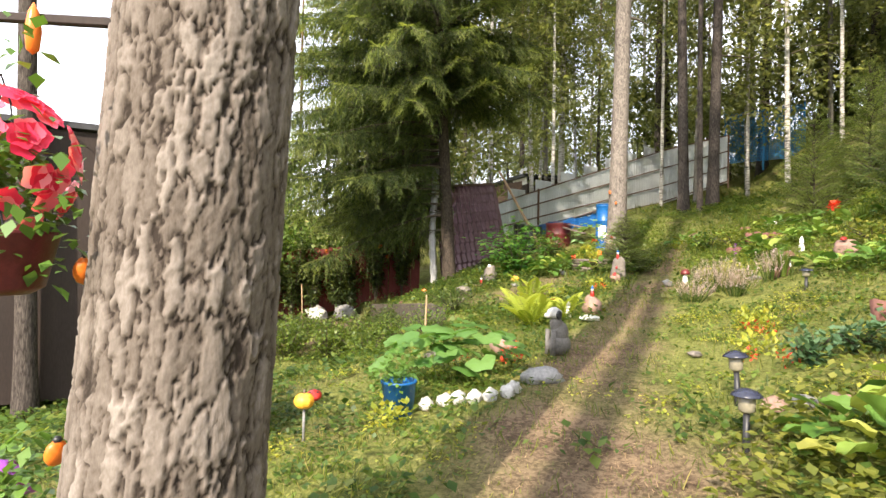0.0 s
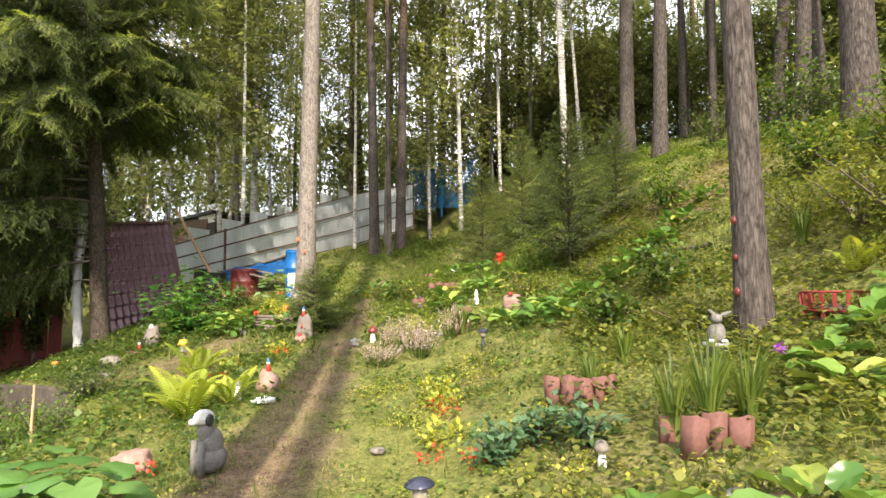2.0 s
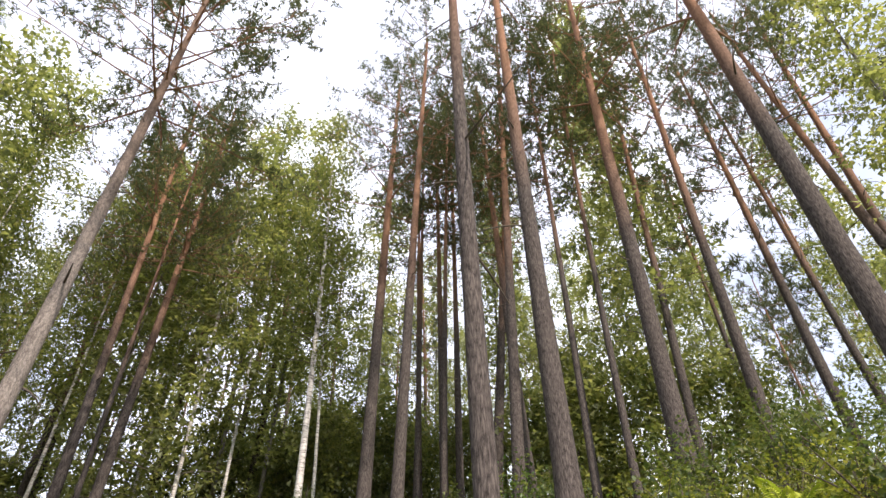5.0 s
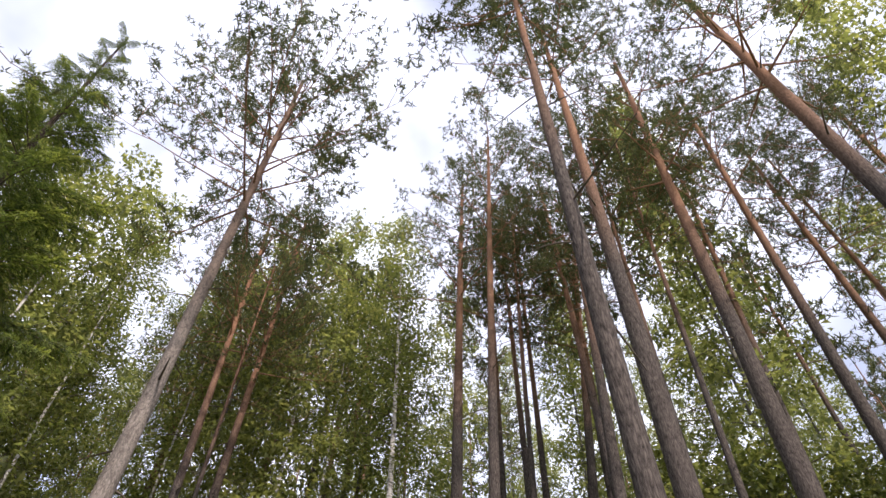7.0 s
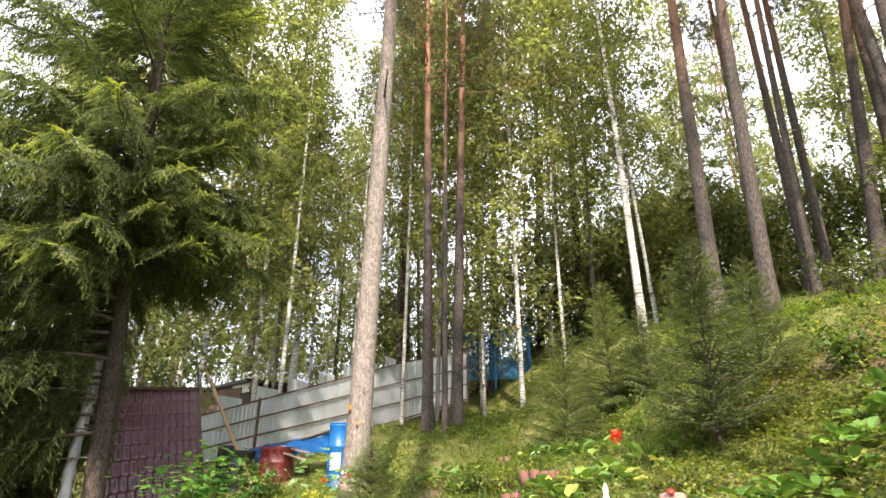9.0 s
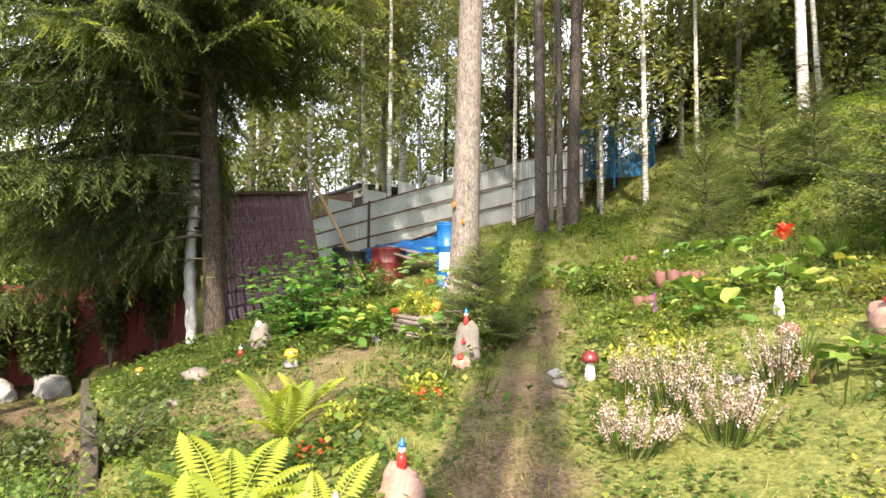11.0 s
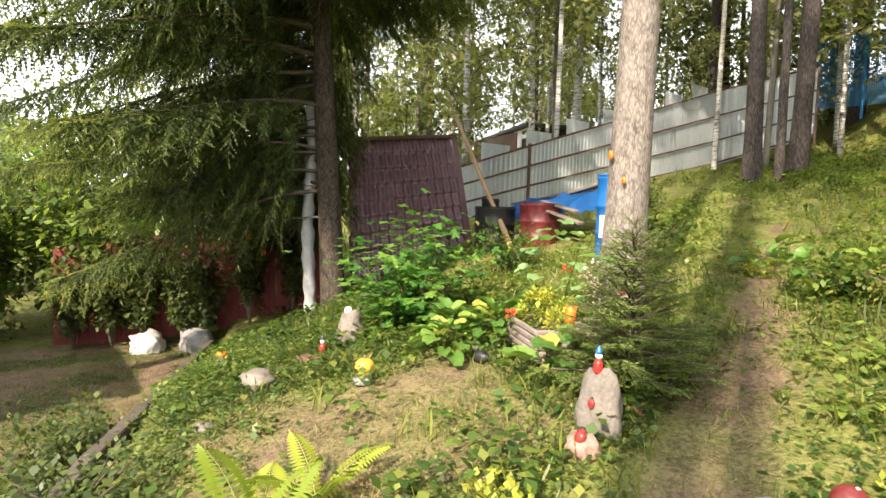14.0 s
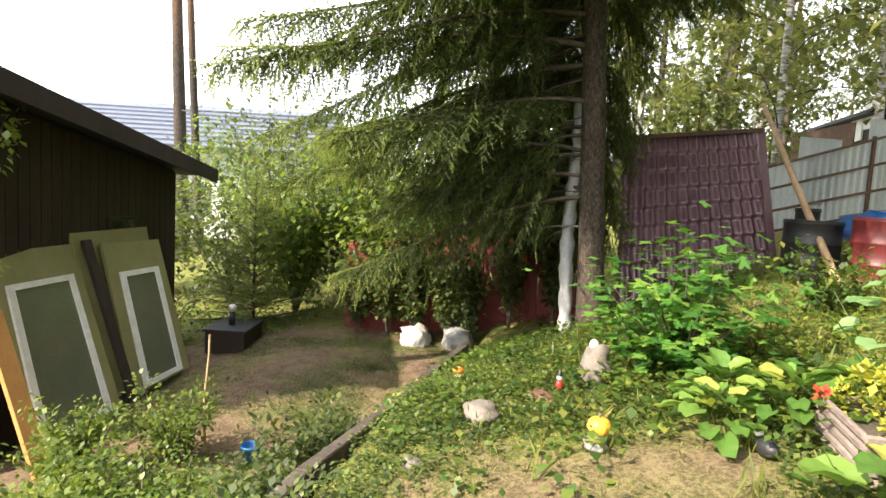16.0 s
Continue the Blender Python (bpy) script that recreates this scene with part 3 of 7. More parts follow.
def pine_crown(name, axis, rad, h, spread_len, count=34, dense=1.0, start=0.6, mat=None, fine=0.155):
    """Bent limbs that fork, with clumps of needles round their ends."""
    pieces, tips = branches(axis, rad, h * start, h * 0.99, count, lambda q: spread_len * (1 - 0.5 * q), lambda q: 0.2 + 0.6 * q, 0.05, 4, 0.32)
    clumps = []
    for limb in tips:
        ln = np.linalg.norm(limb[-1] - limb[0])
        for j in range(6):
            q = 1.2 + 2.8 * (j + RNG.random()) / 6
            i = min(3, int(q))
            p = limb[i] + (limb[i + 1] - limb[i]) * (q - i)
            d = norm(norm(limb[-1] - limb[0]) + 0.75 * RNG.normal(size=3) + np.array([0, 0, 0.35])) * ln * (0.2 + 0.25 * RNG.random())
            pts = np.array([p, p + 0.5 * d, p + d + [0, 0, 0.08 * ln]])
            pieces.append(tube(pts, [0.012, 0.008, 0.004], 3))
            clumps += [pts[1], pts[2], 0.5 * (pts[1] + pts[2])]
        clumps.append(limb[-1])
    bv, bf = joined(pieces)
    k = max(1, int(round(4 * dense)))
    c = np.repeat(np.array(clumps), k, 0)
    c = c + 0.13 * RNG.normal(size=c.shape)
    c = np.repeat(c, 8, 0)
    d = norm(RNG.normal(size=c.shape) + np.array([0, 0, 0.6]))
    x, y, z = frames_along(d)
    v, f = spread(SPIKE_V, TRI, c + 0.02 * d, x, y, z, fine * (0.7 + 0.6 * RNG.random(len(c))))
    return mesh_np(name + "_limbs", bv, bf, M_PINE), mesh_np(name, v, f, mat or M_NEEDLE_PINE)


def leafy_crown(name, axis, rad, h, start, reach, mat, count=40, per=40, size=0.09, droop=0.5, limb_mat=None, sides=4):
    pieces, tips = branches(axis, rad, h * start, h * 0.98, count, lambda q: reach * (1 - 0.65 * q), lambda q: 0.5 + 0.4 * q, 0.35, sides)
    bv, bf = joined(pieces)
    pts = np.concatenate([t[1:] for t in tips])
    pts = pts + 0.25 * RNG.normal(size=pts.shape) + np.array([0, 0, -0.1])
    v, f = leaf_cloud(pts, 0.45, per, size, droop, simple=True)
    return mesh_np(name + "_limbs", bv, bf, limb_mat or M_TWIG), mesh_np(name, v, f, mat)


def snags(axis, rad, lo, hi, count, length=0.5):
    """Dead stubs and bare boughs under the crown."""
    pieces, _ = branches(axis, rad, lo, hi, count, lambda q: length * (0.4 + 1.2 * RNG.random()), lambda q: 0.1, 0.25, 4, 0.2)
    return pieces


PINES = [  # x, y, lean x, lean y, radius, height
    (-5.20, 8.61, 0.012, 0.007, 0.165, 15.5),
    (-7.41, 16.21, -0.010, -0.004, 0.16, 17),
    (-6.91, 16.19, -0.003, -0.001, 0.085, 14),
    (-6.98, 17.23, 0.011, 0.004, 0.172, 18),
    (-12.11, 24.29, 0.009, 0.004, 0.18, 18),
    (-8.73, 26.66, 0.032, 0.009, 0.165, 19),
    (-6.79, 28.18, 0.037, 0.007, 0.165, 19),
    (-5.92, 28.34, 0.023, 0.004, 0.19, 20),
    (-4.49, 25.53, 0.020, 0.003, 0.18, 19),
    (0.05, 17.69, 0.029, -0.003, 0.22, 19),
    (0.77, 14.58, 0.036, -0.006, 0.17, 19),
    (3.32, 20.17, 0.009, -0.002, 0.15, 18),
    (1.83, 20.26, 0.021, -0.002, 0.12, 17),
    (2.46, 18.16, 0.033, -0.005, 0.12, 17),
    (4.77, 16.61, -0.027, 0.008, 0.18, 18),
    (3.55, 13.84, 0.050, -0.015, 0.17, 18),
    (5.23, 13.25, 0.024, -0.011, 0.109, 16),
    (6.04, 12.88, 0.028, -0.015, 0.106, 16),
    (6.25, 11.05, 0.022, -0.014, 0.237, 19),
    (8.90, 14.70, 0.044, -0.029, 0.154, 18),
    (9.15, 12.06, 0.026, -0.021, 0.178, 18),
    (0.77, 4.69, -0.004, 0.001, 0.112, 15),
    (2.77, 8.42, 0.001, 0.0, 0.195, 18),
    (7.50, 6.69, -0.005, 0.007, 0.230, 18),
    (14.48, 10.73, -0.028, 0.038, 0.195, 18),
    (15.91, 12.17, 0.015, -0.021, 0.206, 19),
    (13.84, 14.56, -0.004, 0.004, 0.191, 18),
    (16.08, 15.12, -0.017, 0.018, 0.160, 18),
    (2.14, 21.90, -0.003, 0.0, 0.133, 18),
    (2.74, 19.81, -0.006, 0.001, 0.152, 18),
    (-24.52, 0.21, 0.007, -0.029, 0.236, 20),
    (-26.59, 0.33, 0.010, -0.049, 0.173, 20),
    (-8.68, 0.41, -0.003, -0.023, 0.129, 16),
    (4.42, 19.88, 0.099, -0.036, 0.207, 17),
    (5.63, 20.50, 0.031, -0.012, 0.209, 18),
    (-11.91, 23.55, 0.004, 0.002, 0.169, 18),
    (-8.68, 26.91, 0.016, 0.004, 0.174, 18),
    (-12.33, 25.56, -0.035, -0.016, 0.138, 17),
]
BIRCHES = [
    (-1.85, 18.73, -0.028, -0.001, 0.130, 16),
    (-1.48, 20.74, -0.034, -0.001, 0.074, 13),
    (-13.37, 16.61, -0.026, -0.023, 0.100, 14),
    (-14.50, 18.28, 0.020, 0.017, 0.084, 13),
    (-13.78, 18.86, 0.008, 0.006, 0.150, 15),
    (-15.50, 22.57, -0.006, -0.004, 0.090, 14),
    (-14.22, 26.86, -0.017, -0.009, 0.113, 17),
    (-9.6, 19.2, -0.01, 0.0, 0.07, 16),
    (-11.6, 15.4, 0.0, 0.01, 0.07, 17),
    (-4.6, 21.6, 0.01, 0.0, 0.07, 17),
    (-7.9, 22.8, -0.01, 0.0, 0.075, 18),
    (-12.9, 21.4, 0.01, 0.0, 0.075, 18),
]


def pine(x, y, lx, ly, r, h, seed, near=False, start=0):
    h = h * 1.12
    g = height(x, y)
    e = thing("pine_tree", x, y, g, "tall pine with grey plated bark below and orange bark above" if not near else "pine beside the path with coarse grey plated bark", "tree", "pines of the wood")
    me, ax, rad = trunk_mesh("trunk", h, r, (lx, ly), M_PINE_SUNLIT if seed == 0 else M_PINE, 16, 0.05, 0.3, seed)
    held("trunk", me, e, "tapered trunk with plated bark")
    l, c = pine_crown("crown", ax, rad, h, 3.5 if seed == 0 else 2.2 + 0.8 * RNG.random(), 44 if seed == 0 else 30, 1.1 if seed == 0 else 0.75, start or 0.52 + 0.1 * RNG.random(), fine=0.12)
    held("limb", l, e)
    held("crown", c, e, "open crown of needle tufts")
    for v, f in snags(ax, rad, h * 0.22, h * 0.6, 8, 0.7):
        held("dead_branch", mesh_np("dead_branch", v, f, M_TWIG), e, "bare dead bough")
    return e


PINES += [(1.34, -4.6, 0.0, 0.0, 0.15, 21)]
for i, row in enumerate(PINES):
    pine(*row, seed=i, start=0.7 if row[1] < -4 else 0.74 if row[:2] in ((0.77, 4.69), (2.77, 8.42)) else 0, near=row[:2] in ((-5.20, 8.61), (0.77, 4.69), (2.77, 8.42)))


def birch(x, y, lx, ly, r, h, seed):
    e = thing("birch_tree", x, y, height(x, y), "slender birch with white bark and hanging leafy twigs", "tree", "birches of the wood")
    me, ax, rad = trunk_mesh("trunk", h, r, (lx, ly), M_BIRCH, 12, 0.1, 0.2, seed, 1.15)
    held("trunk", me, e, "white trunk with dark marks")
    l, c = leafy_crown("crown", ax, rad, h, 0.35, 2.0, M_LEAF_BIRCH, 44, 48, 0.1)
    held("limb", l, e)
    held("crown", c, e, "small hanging leaves")


for i, row in enumerate(BIRCHES):
    birch(*row, seed=i)




def twiglet(teeth=4, wide=0.17, ridge=0.13):
    """A short shoot set with needles: one small serrated piece."""
    v = [(0, k / teeth, 0) for k in range(teeth + 1)]
    f = []
    for k in range(teeth):
        w = wide * (1.0, 1.1, 0.95, 0.7)[k * 4 // teeth]
        for tip in ((-w, (k + 1.25) / (teeth + 0.6), -0.03), (w, (k + 1.25) / (teeth + 0.6), -0.03), (0, (k + 1.15) / (teeth + 0.6), ridge)):
            if tip[0] == 0 and k % 2:
                continue
            v.append(tip)
            f.append((k, len(v) - 1, k + 1))
    return np.array(v, float), np.array(f)


TWIG_V, TWIG_F = twiglet(4, 0.115, 0.09)
TWIG_LIGHT_V, TWIG_LIGHT_F = twiglet(3, 0.14, 0.11)


def spruce_bough(length, drop, up=0.15, hang=1.0, gap=0.08, step=0.045, shoot=0.11, reach=0.75, light=False):
    """One bough along +y, with side twigs that carry short needled shoots: wood and needles."""
    t = np.linspace(0, 1, 9)
    ax = np.stack([0.05 * length * np.sin(3 * t), t * length * (1 - 0.12 * drop), length * (up * t - drop * 1.5 * t ** 2 + drop * 0.75 * t ** 3)], -1)
    wood = [tube(ax, np.linspace(0.006 + 0.007 * length, 0.002, 9), 5)]
    cs, ys, ss, fresh = [], [], [], []

    # The weight grows outward, so the tips look both young and sunlit.
    def shoots(pts, tan, lat, size, lit_growth=0.0):
        n = len(pts)
        side = np.where(np.arange(n) % 2, 1.0, -1.0)[:, None]
        cs.append(pts)
        ys.append(tan + 0.75 * side * lat + 0.22 * RNG.normal(size=(n, 3)) + np.array([0, 0, -0.25 * hang]))
        ss.append(size * (0.7 + 0.6 * RNG.random(n)))
        fresh.append(np.broadcast_to(lit_growth, (n,)))

    m = int(length / 0.035)
    q = 0.3 + 0.7 * np.linspace(0, 1, m)
    shoots(np.stack([np.interp(q, t, ax[:, j]) for j in range(3)], -1), np.tile([0.0, 1, 0], (m, 1)), np.tile([1.0, 0, 0.1], (m, 1)), shoot, np.clip(q * 3 - 2.1, 0, 1))
    k = int(length / gap) * 2
    for i in range(k):
        q = 0.1 + 0.9 * (i + RNG.random()) / k
        p = np.array([np.interp(q, t, ax[:, j]) for j in range(3)])
        side = 1 if i % 2 else -1
        ln = reach * (0.3 + 0.7 * math.sin(math.pi * min(1.0, 0.18 + 0.8 * q))) * (0.55 + 0.6 * RNG.random()) * min(1.0, 0.35 + 0.3 * length)
        yaw = radians(38 + 22 * RNG.random())
        d = np.array([side * math.sin(yaw), math.cos(yaw), -hang * (0.1 + 0.35 * RNG.random())])
        fall = hang * (0.35 + 0.9 * RNG.random()) * (0.55 + 0.45 * ln)
        n = max(3, int(ln / step))
        sv = np.linspace(0.12, 1, n)[:, None]
        pts = p + d * ln * sv * (1 - 0.3 * fall * sv) + np.array([0, 0, -fall * ln]) * sv ** 1.8
        tan = norm(np.gradient(pts, axis=0))
        lat = norm(np.cross(tan, np.array([0.02, 0.03, 1.0])) + 0.35 * hang * RNG.normal(size=3))
        shoots(pts, tan, lat, shoot * (1 - 0.35 * sv[:, 0]), np.clip(0.9 * q * q + 1.1 * sv[:, 0] - 1.15, 0, 0.85))
        if ln > 0.25:
            wood.append(tube(pts[[0, n // 2, n - 1]], [0.004, 0.003, 0.0015], 3))
    c, y, sz = np.concatenate(cs), norm(np.concatenate(ys)), np.concatenate(ss)
    x, y, z = frames_along(y)
    tv, tf = (TWIG_LIGHT_V, TWIG_LIGHT_F) if light else (TWIG_V, TWIG_F)
    return joined(wood), spread(tv, tf, c, x, y, z, sz), np.repeat(np.concatenate(fresh), len(tv))


def dead_bough(length):
    """A bare grey bough with fine dead twigs."""
    t = np.linspace(0, 1, 6)
    ax = np.stack([0.06 * length * np.sin(4 * t), t * length, -0.22 * length * t * t], -1)
    wood = [tube(ax, np.linspace(0.014, 0.003, 6), 5)]
    for i in range(int(14 * length)):
        q = 0.25 + 0.75 * RNG.random()
        p = np.array([np.interp(q, t, ax[:, j]) for j in range(3)])
        d = np.array([0.5 * RNG.normal(), 0.6, -0.35 + 0.25 * RNG.normal()]) * (0.15 + 0.3 * RNG.random())
        wood.append(tube(np.array([p, p + 0.6 * d, p + d - [0, 0, 0.07]]), [0.004, 0.003, 0.0015], 3))
    return joined(wood)


def old_spruce(x, y, h, r, reach, lean, label):
    g = height(x, y)
    e = thing("spruce_tree", x, y, g, label, "tree", "spruces")
    me, ax, rad = trunk_mesh("trunk", h, r, lean, M_SPRUCE_BARK, 12, 0.02, 0.12, 1, 1.2)
    held("trunk", me, e, "straight brown trunk with grey patches")
    kinds = []
    for ln, drop, hang in ((0.35, 0.25, 0.6), (0.55, 0.4, 0.9), (0.75, 0.5, 1.1), (0.75, 0.35, 1.0), (1.0, 0.55, 1.2), (1.0, 0.42, 1.3)):
        w, nd, fresh = spruce_bough(reach * ln, drop, 0.14, hang * 0.85, 0.078, 0.036, 0.165, 0.75)
        spray = mesh_np("spray", *nd, M_NEEDLE)
        # Weight of the painted sunlit and young tip colour, per vertex.
        spray.attributes.new("young", "FLOAT", "POINT").data.foreach_set("value", fresh.astype(np.float32))
        kinds.append((reach * ln, mesh_np("bough", *w, M_TWIG), spray))
    dead = mesh_np("dead_bough", *dead_bough(1.0), M_DEADTWIG)

    def at(zz, a, tilt, sc):
        return Matrix.Translation((float(np.interp(zz, ax[:, 2], ax[:, 0])), float(np.interp(zz, ax[:, 2], ax[:, 1])), zz)) @ Matrix.Rotation(a, 4, "Z") @ Matrix.Rotation(tilt, 4, "X") @ Matrix.Scale(sc, 4)

    n = 175
    for i in range(n + 60):
        q = (i + RNG.random()) / n
        zz = 1.5 + (h - 1.6) * q ** 1.7 if i < n else 1.6 + 4.4 * (q - 1) * n / 60
        f = (zz - 1.5) / (h - 1.5)
        a = i * 2.4 + 0.6 * RNG.random()
        dx, dy = -math.sin(a), math.cos(a)
        want = reach * (1 - f) ** 0.95 * (0.7 + 0.34 * RNG.random())
        if 2.6 < zz < 7.5 and -0.9 * dy - 0.3 * dx > 0.35:
            want = min(4.5, max(want * 1.15, 3.3))
        if zz < 7 and dx * 0.68 + dy * 0.73 > 0.1:
            want *= 0.6 if zz < 4.5 else 0.8
        if zz < 2.6:
            want *= 0.8
        k = min(range(6), key=lambda j: abs(kinds[j][0] - want) + 0.3 * RNG.random())
        if zz < 3.9 and dx * 0.68 + dy * 0.73 > -0.25:
            continue
        if zz < 2.4 and dx * 0.86 - dy * 0.5 > 0.55:
            continue
        mtx = at(zz, a, 0.1 * RNG.normal() + 0.45 * f - 0.08, max(0.3, want / kinds[k][0]))
        b = held("bough", kinds[k][1], e, "long brown bough", m=mtx)
        held("spray", kinds[k][2], b, "hanging sprays of short needles", "stuff")
    for i in range(46):
        zz = 0.9 + 6.5 * (i + RNG.random()) / 46
        if zz < 3.6 and -math.sin(2.1 * i) * 0.68 + math.cos(2.1 * i) * 0.73 > -0.4:
            continue
        held("dead_bough", dead, e, "bare grey dead bough", m=at(zz, 2.1 * i + 0.4 * RNG.random(), -0.05 + 0.15 * RNG.normal(), 0.6 + 0.7 * RNG.random()))


def young_spruce_meshes(h, reach, seed, whorls, per, shoot=0.055, r=0.03, up=0.35, gap=0.06, step=0.033):
    me, ax, rad = trunk_mesh("trunk", h, r, (0, 0), M_SPRUCE_BARK, 8, 0.01, 0.12, seed, 1.1)
    woods, needles = [], []
    kinds = [spruce_bough(reach * ln, 0.12, up, 0.15, gap, step, shoot * (0.8 + 0.2 * ln), 0.42 * reach ** 0.5, True) for ln in (0.4, 0.7, 1.0)]
    for w in range(whorls):
        q = (w + 0.3) / whorls
        m = per if q < 0.8 else 5
        for i in range(m):
            a = 2 * math.pi * (i + 0.4 * RNG.random()) / m + w * 1.3
            want = reach * (1 - q) ** 0.8 * (0.75 + 0.4 * RNG.random()) + 0.12 * h ** 0.5 * (1 - 0.6 * q)
            k = int(np.argmin([abs(reach * ln - want) for ln in (0.4, 0.7, 1.0)]))
            zz = 0.04 * h + h * 0.95 * (q + 0.4 * (RNG.random() - 0.5) / whorls)
            mtx = np.array(Matrix.Translation((0, 0, zz)) @ Matrix.Rotation(a, 4, "Z") @ Matrix.Rotation(0.12 * RNG.normal() + 0.5 * q - 0.1, 4, "X") @ Matrix.Scale(want / (reach * (0.4, 0.7, 1.0)[k]), 4))
            for src, out in zip(kinds[k][:2], (woods, needles)):
                out.append((src[0] @ mtx[:3, :3].T + mtx[:3, 3], src[1]))
    return me, joined(woods), joined(needles)


def young_spruces():
    small = young_spruce_meshes(0.95, 0.35, 3, 12, 12, 0.05, 0.018, 0.3, 0.034, 0.02)
    dark = young_spruce_meshes(2.15, 0.56, 4, 15, 9, 0.08, up=0.5)
    light = young_spruce_meshes(2.3, 0.6, 5, 14, 8, 0.085, up=0.5)
    packs = {}
    for nm, (tm, w, nd), mat in (("small", small, M_NEEDLE_YOUNG), ("dark", dark, M_NEEDLE_SAP), ("light", light, M_NEEDLE_YOUNG)):
        packs[nm] = tm, mesh_np("bough", *w, M_TWIG), mesh_np("needles", *nd, mat)
    for kind, x, y, sc, label in YOUNG:
        e = thing("spruce_tree", x, y, height(x, y), label, "tree", "young spruces", rz=RNG.random() * 360)
        e.scale = (sc, sc, sc)
        tm, bm_, nm_ = packs[kind]
        held("trunk", tm, e, "thin brown stem")
        held("bough", bm_, e, "thin brown boughs", "stuff")
        held("needles", nm_, e, "dense needled shoots", "stuff")


YOUNG = [
    ("small", -4.27, 7.30, 0.98, "young spruce as high as a hip beside the path"),
    ("dark", -0.88, 9.05, 1.15, "dense dark green young spruce on the slope"),
    ("dark", -0.2, 10.0, 0.8, "dense dark green young spruce on the slope"),
    ("light", -3.2, 12.9, 1.12, "light green young spruce above the path"),
    ("light", -2.45, 14.0, 1.2, "light green young spruce above the path"),
    ("dark", -1.7, 13.4, 0.8, "small dark young spruce behind the light one"),
    ("light", -13.6, 3.9, 1.25, "light green young spruce at the corner of the yard"),
]
old_spruce(-8.97, 8.08, 17, 0.15, 4.6, (-0.025, -0.055), "big old spruce with long drooping boughs down to the ground")
young_spruces()

# ---- the wood behind ----
M_ASPEN = surface("aspen_bark", (0.06, 0.055, 0.045), (0.17, 0.155, 0.13), 9, 0.8, stretch=(1, 1, 0.4))


def far_tree_kinds():
    kinds = []
    for i in range(3):
        h = 16 + 2 * i
        me, ax, rad = trunk_mesh("trunk", h, 0.13, (0.01 * i, 0), M_PINE, 8, 0.08, 0.3, i)
        l, c = pine_crown("crown", ax, rad, h, 2.2, 22, 0.3, 0.55, fine=0.26)
        kinds.append(("pine_tree", "pine further back in the wood", me, l, c, "pines of the wood"))
    for i in range(3):
        h = 15 + 3 * i
        me, ax, rad = trunk_mesh("trunk", h, 0.08, (0.02, 0.01 * i), M_BIRCH if i == 1 else M_ASPEN, 8, 0.1, 0.2, i, 1.1)
        l, c = leafy_crown("crown", ax, rad, h, 0.12, 2.5, M_LEAF_HAZY, 46, 40, 0.16, sides=3)
        kinds.append(("aspen_tree" if i != 1 else "birch_tree", "leafy tree with a slender trunk further back in the wood", me, l, c, "leafy trees of the wood"))
    h = 6
    me, ax, rad = trunk_mesh("trunk", h, 0.04, (0, 0), M_TWIG, 6, 0.1, 0.2, 5, 1.1)
    l, c = leafy_crown("crown", ax, rad, h, 0.05, 2.0, M_LEAF_HAZY, 36, 24, 0.2, sides=3)
    kinds.append(("rowan_tree", "leafy young rowan under the pines", me, l, c, "undergrowth trees"))
    h = 4.2
    me, ax, rad = trunk_mesh("trunk", h, 0.03, (0, 0), M_TWIG, 6, 0.1, 0.2, 6, 1.1)
    l, c = leafy_crown("crown", ax, rad, h, 0.0, 1.9, M_LEAF_BIRCH, 40, 26, 0.15, sides=3)
    kinds.append(("alder_bush", "dense dark green alder bush under the pines", me, l, c, "undergrowth trees"))
    return kinds


LOW_SPOTS = [(-6.2, 27.5), (-4.6, 27.0), (-3.4, 24.4), (-2.0, 25.5), (-1.0, 23.2), (0.3, 24.6), (1.2, 22.8), (2.2, 25.0), (3.6, 23.6), (5.0, 22.4), (-5.2, 30.0), (-8.2, 29.5), (-10.5, 28.0), (6.5, 20.6), (7.8, 18.8), (9.6, 17.0), (-13.2, 24.2), (-12.4, 30.0), (-3.0, 28.5), (0.0, 28.0), (3.0, 28.0), (11.5, 15.4)]
TALL_SPOTS = [(-12.8, 13.6), (-13.8, 18.0), (-9.8, 22.6), (-8.4, 19.3), (-5.9, 20.6), (-12.0, 26.0), (-8.5, 24.4), (-5.4, 23.6), (-14.8, 14.8), (-3.6, 22.6), (-15.5, 12.2)]


def far_wood():
    kinds = far_tree_kinds()
    rnd = random.Random(11)
    spots = []
    tries = 0
    while len(spots) < 150 and tries < 9000:
        tries += 1
        a, d = rnd.uniform(-88, 72), rnd.uniform(17, 60)
        x, y = d * math.sin(radians(a)) - 3, d * math.cos(radians(a)) + 2
        if x < -20 and y < 14:
            continue
        if x < -11 and y < 15:
            continue
        if any(math.hypot(x - p[0], y - p[1]) < 2.3 for p in PINES + BIRCHES) or any(math.hypot(x - p[0], y - p[1]) < 2.6 for p in spots):
            continue
        spots.append((x, y))
    spots += LOW_SPOTS + TALL_SPOTS
    for i, (x, y) in enumerate(spots):
        d = math.hypot(x, y)
        tall = i >= len(spots) - len(TALL_SPOTS)
        k = (4, 5)[i % 2] if tall else 7 if (x, y) in LOW_SPOTS else rnd.choice((0, 1, 2, 3, 4, 5, 5, 4, 6, 6))
        name, label, me, l, c, group = kinds[k]
        e = thing(name, x, y, height(x, y), label, "tree", group, rz=rnd.uniform(0, 360))
        s = rnd.uniform(1.0, 1.2) if tall else rnd.uniform(0.85, 1.3)
        e.scale = (s, s, s)
        held("trunk", me, e)
        held("limb", l, e)
        held("crown", c, e)


far_wood()

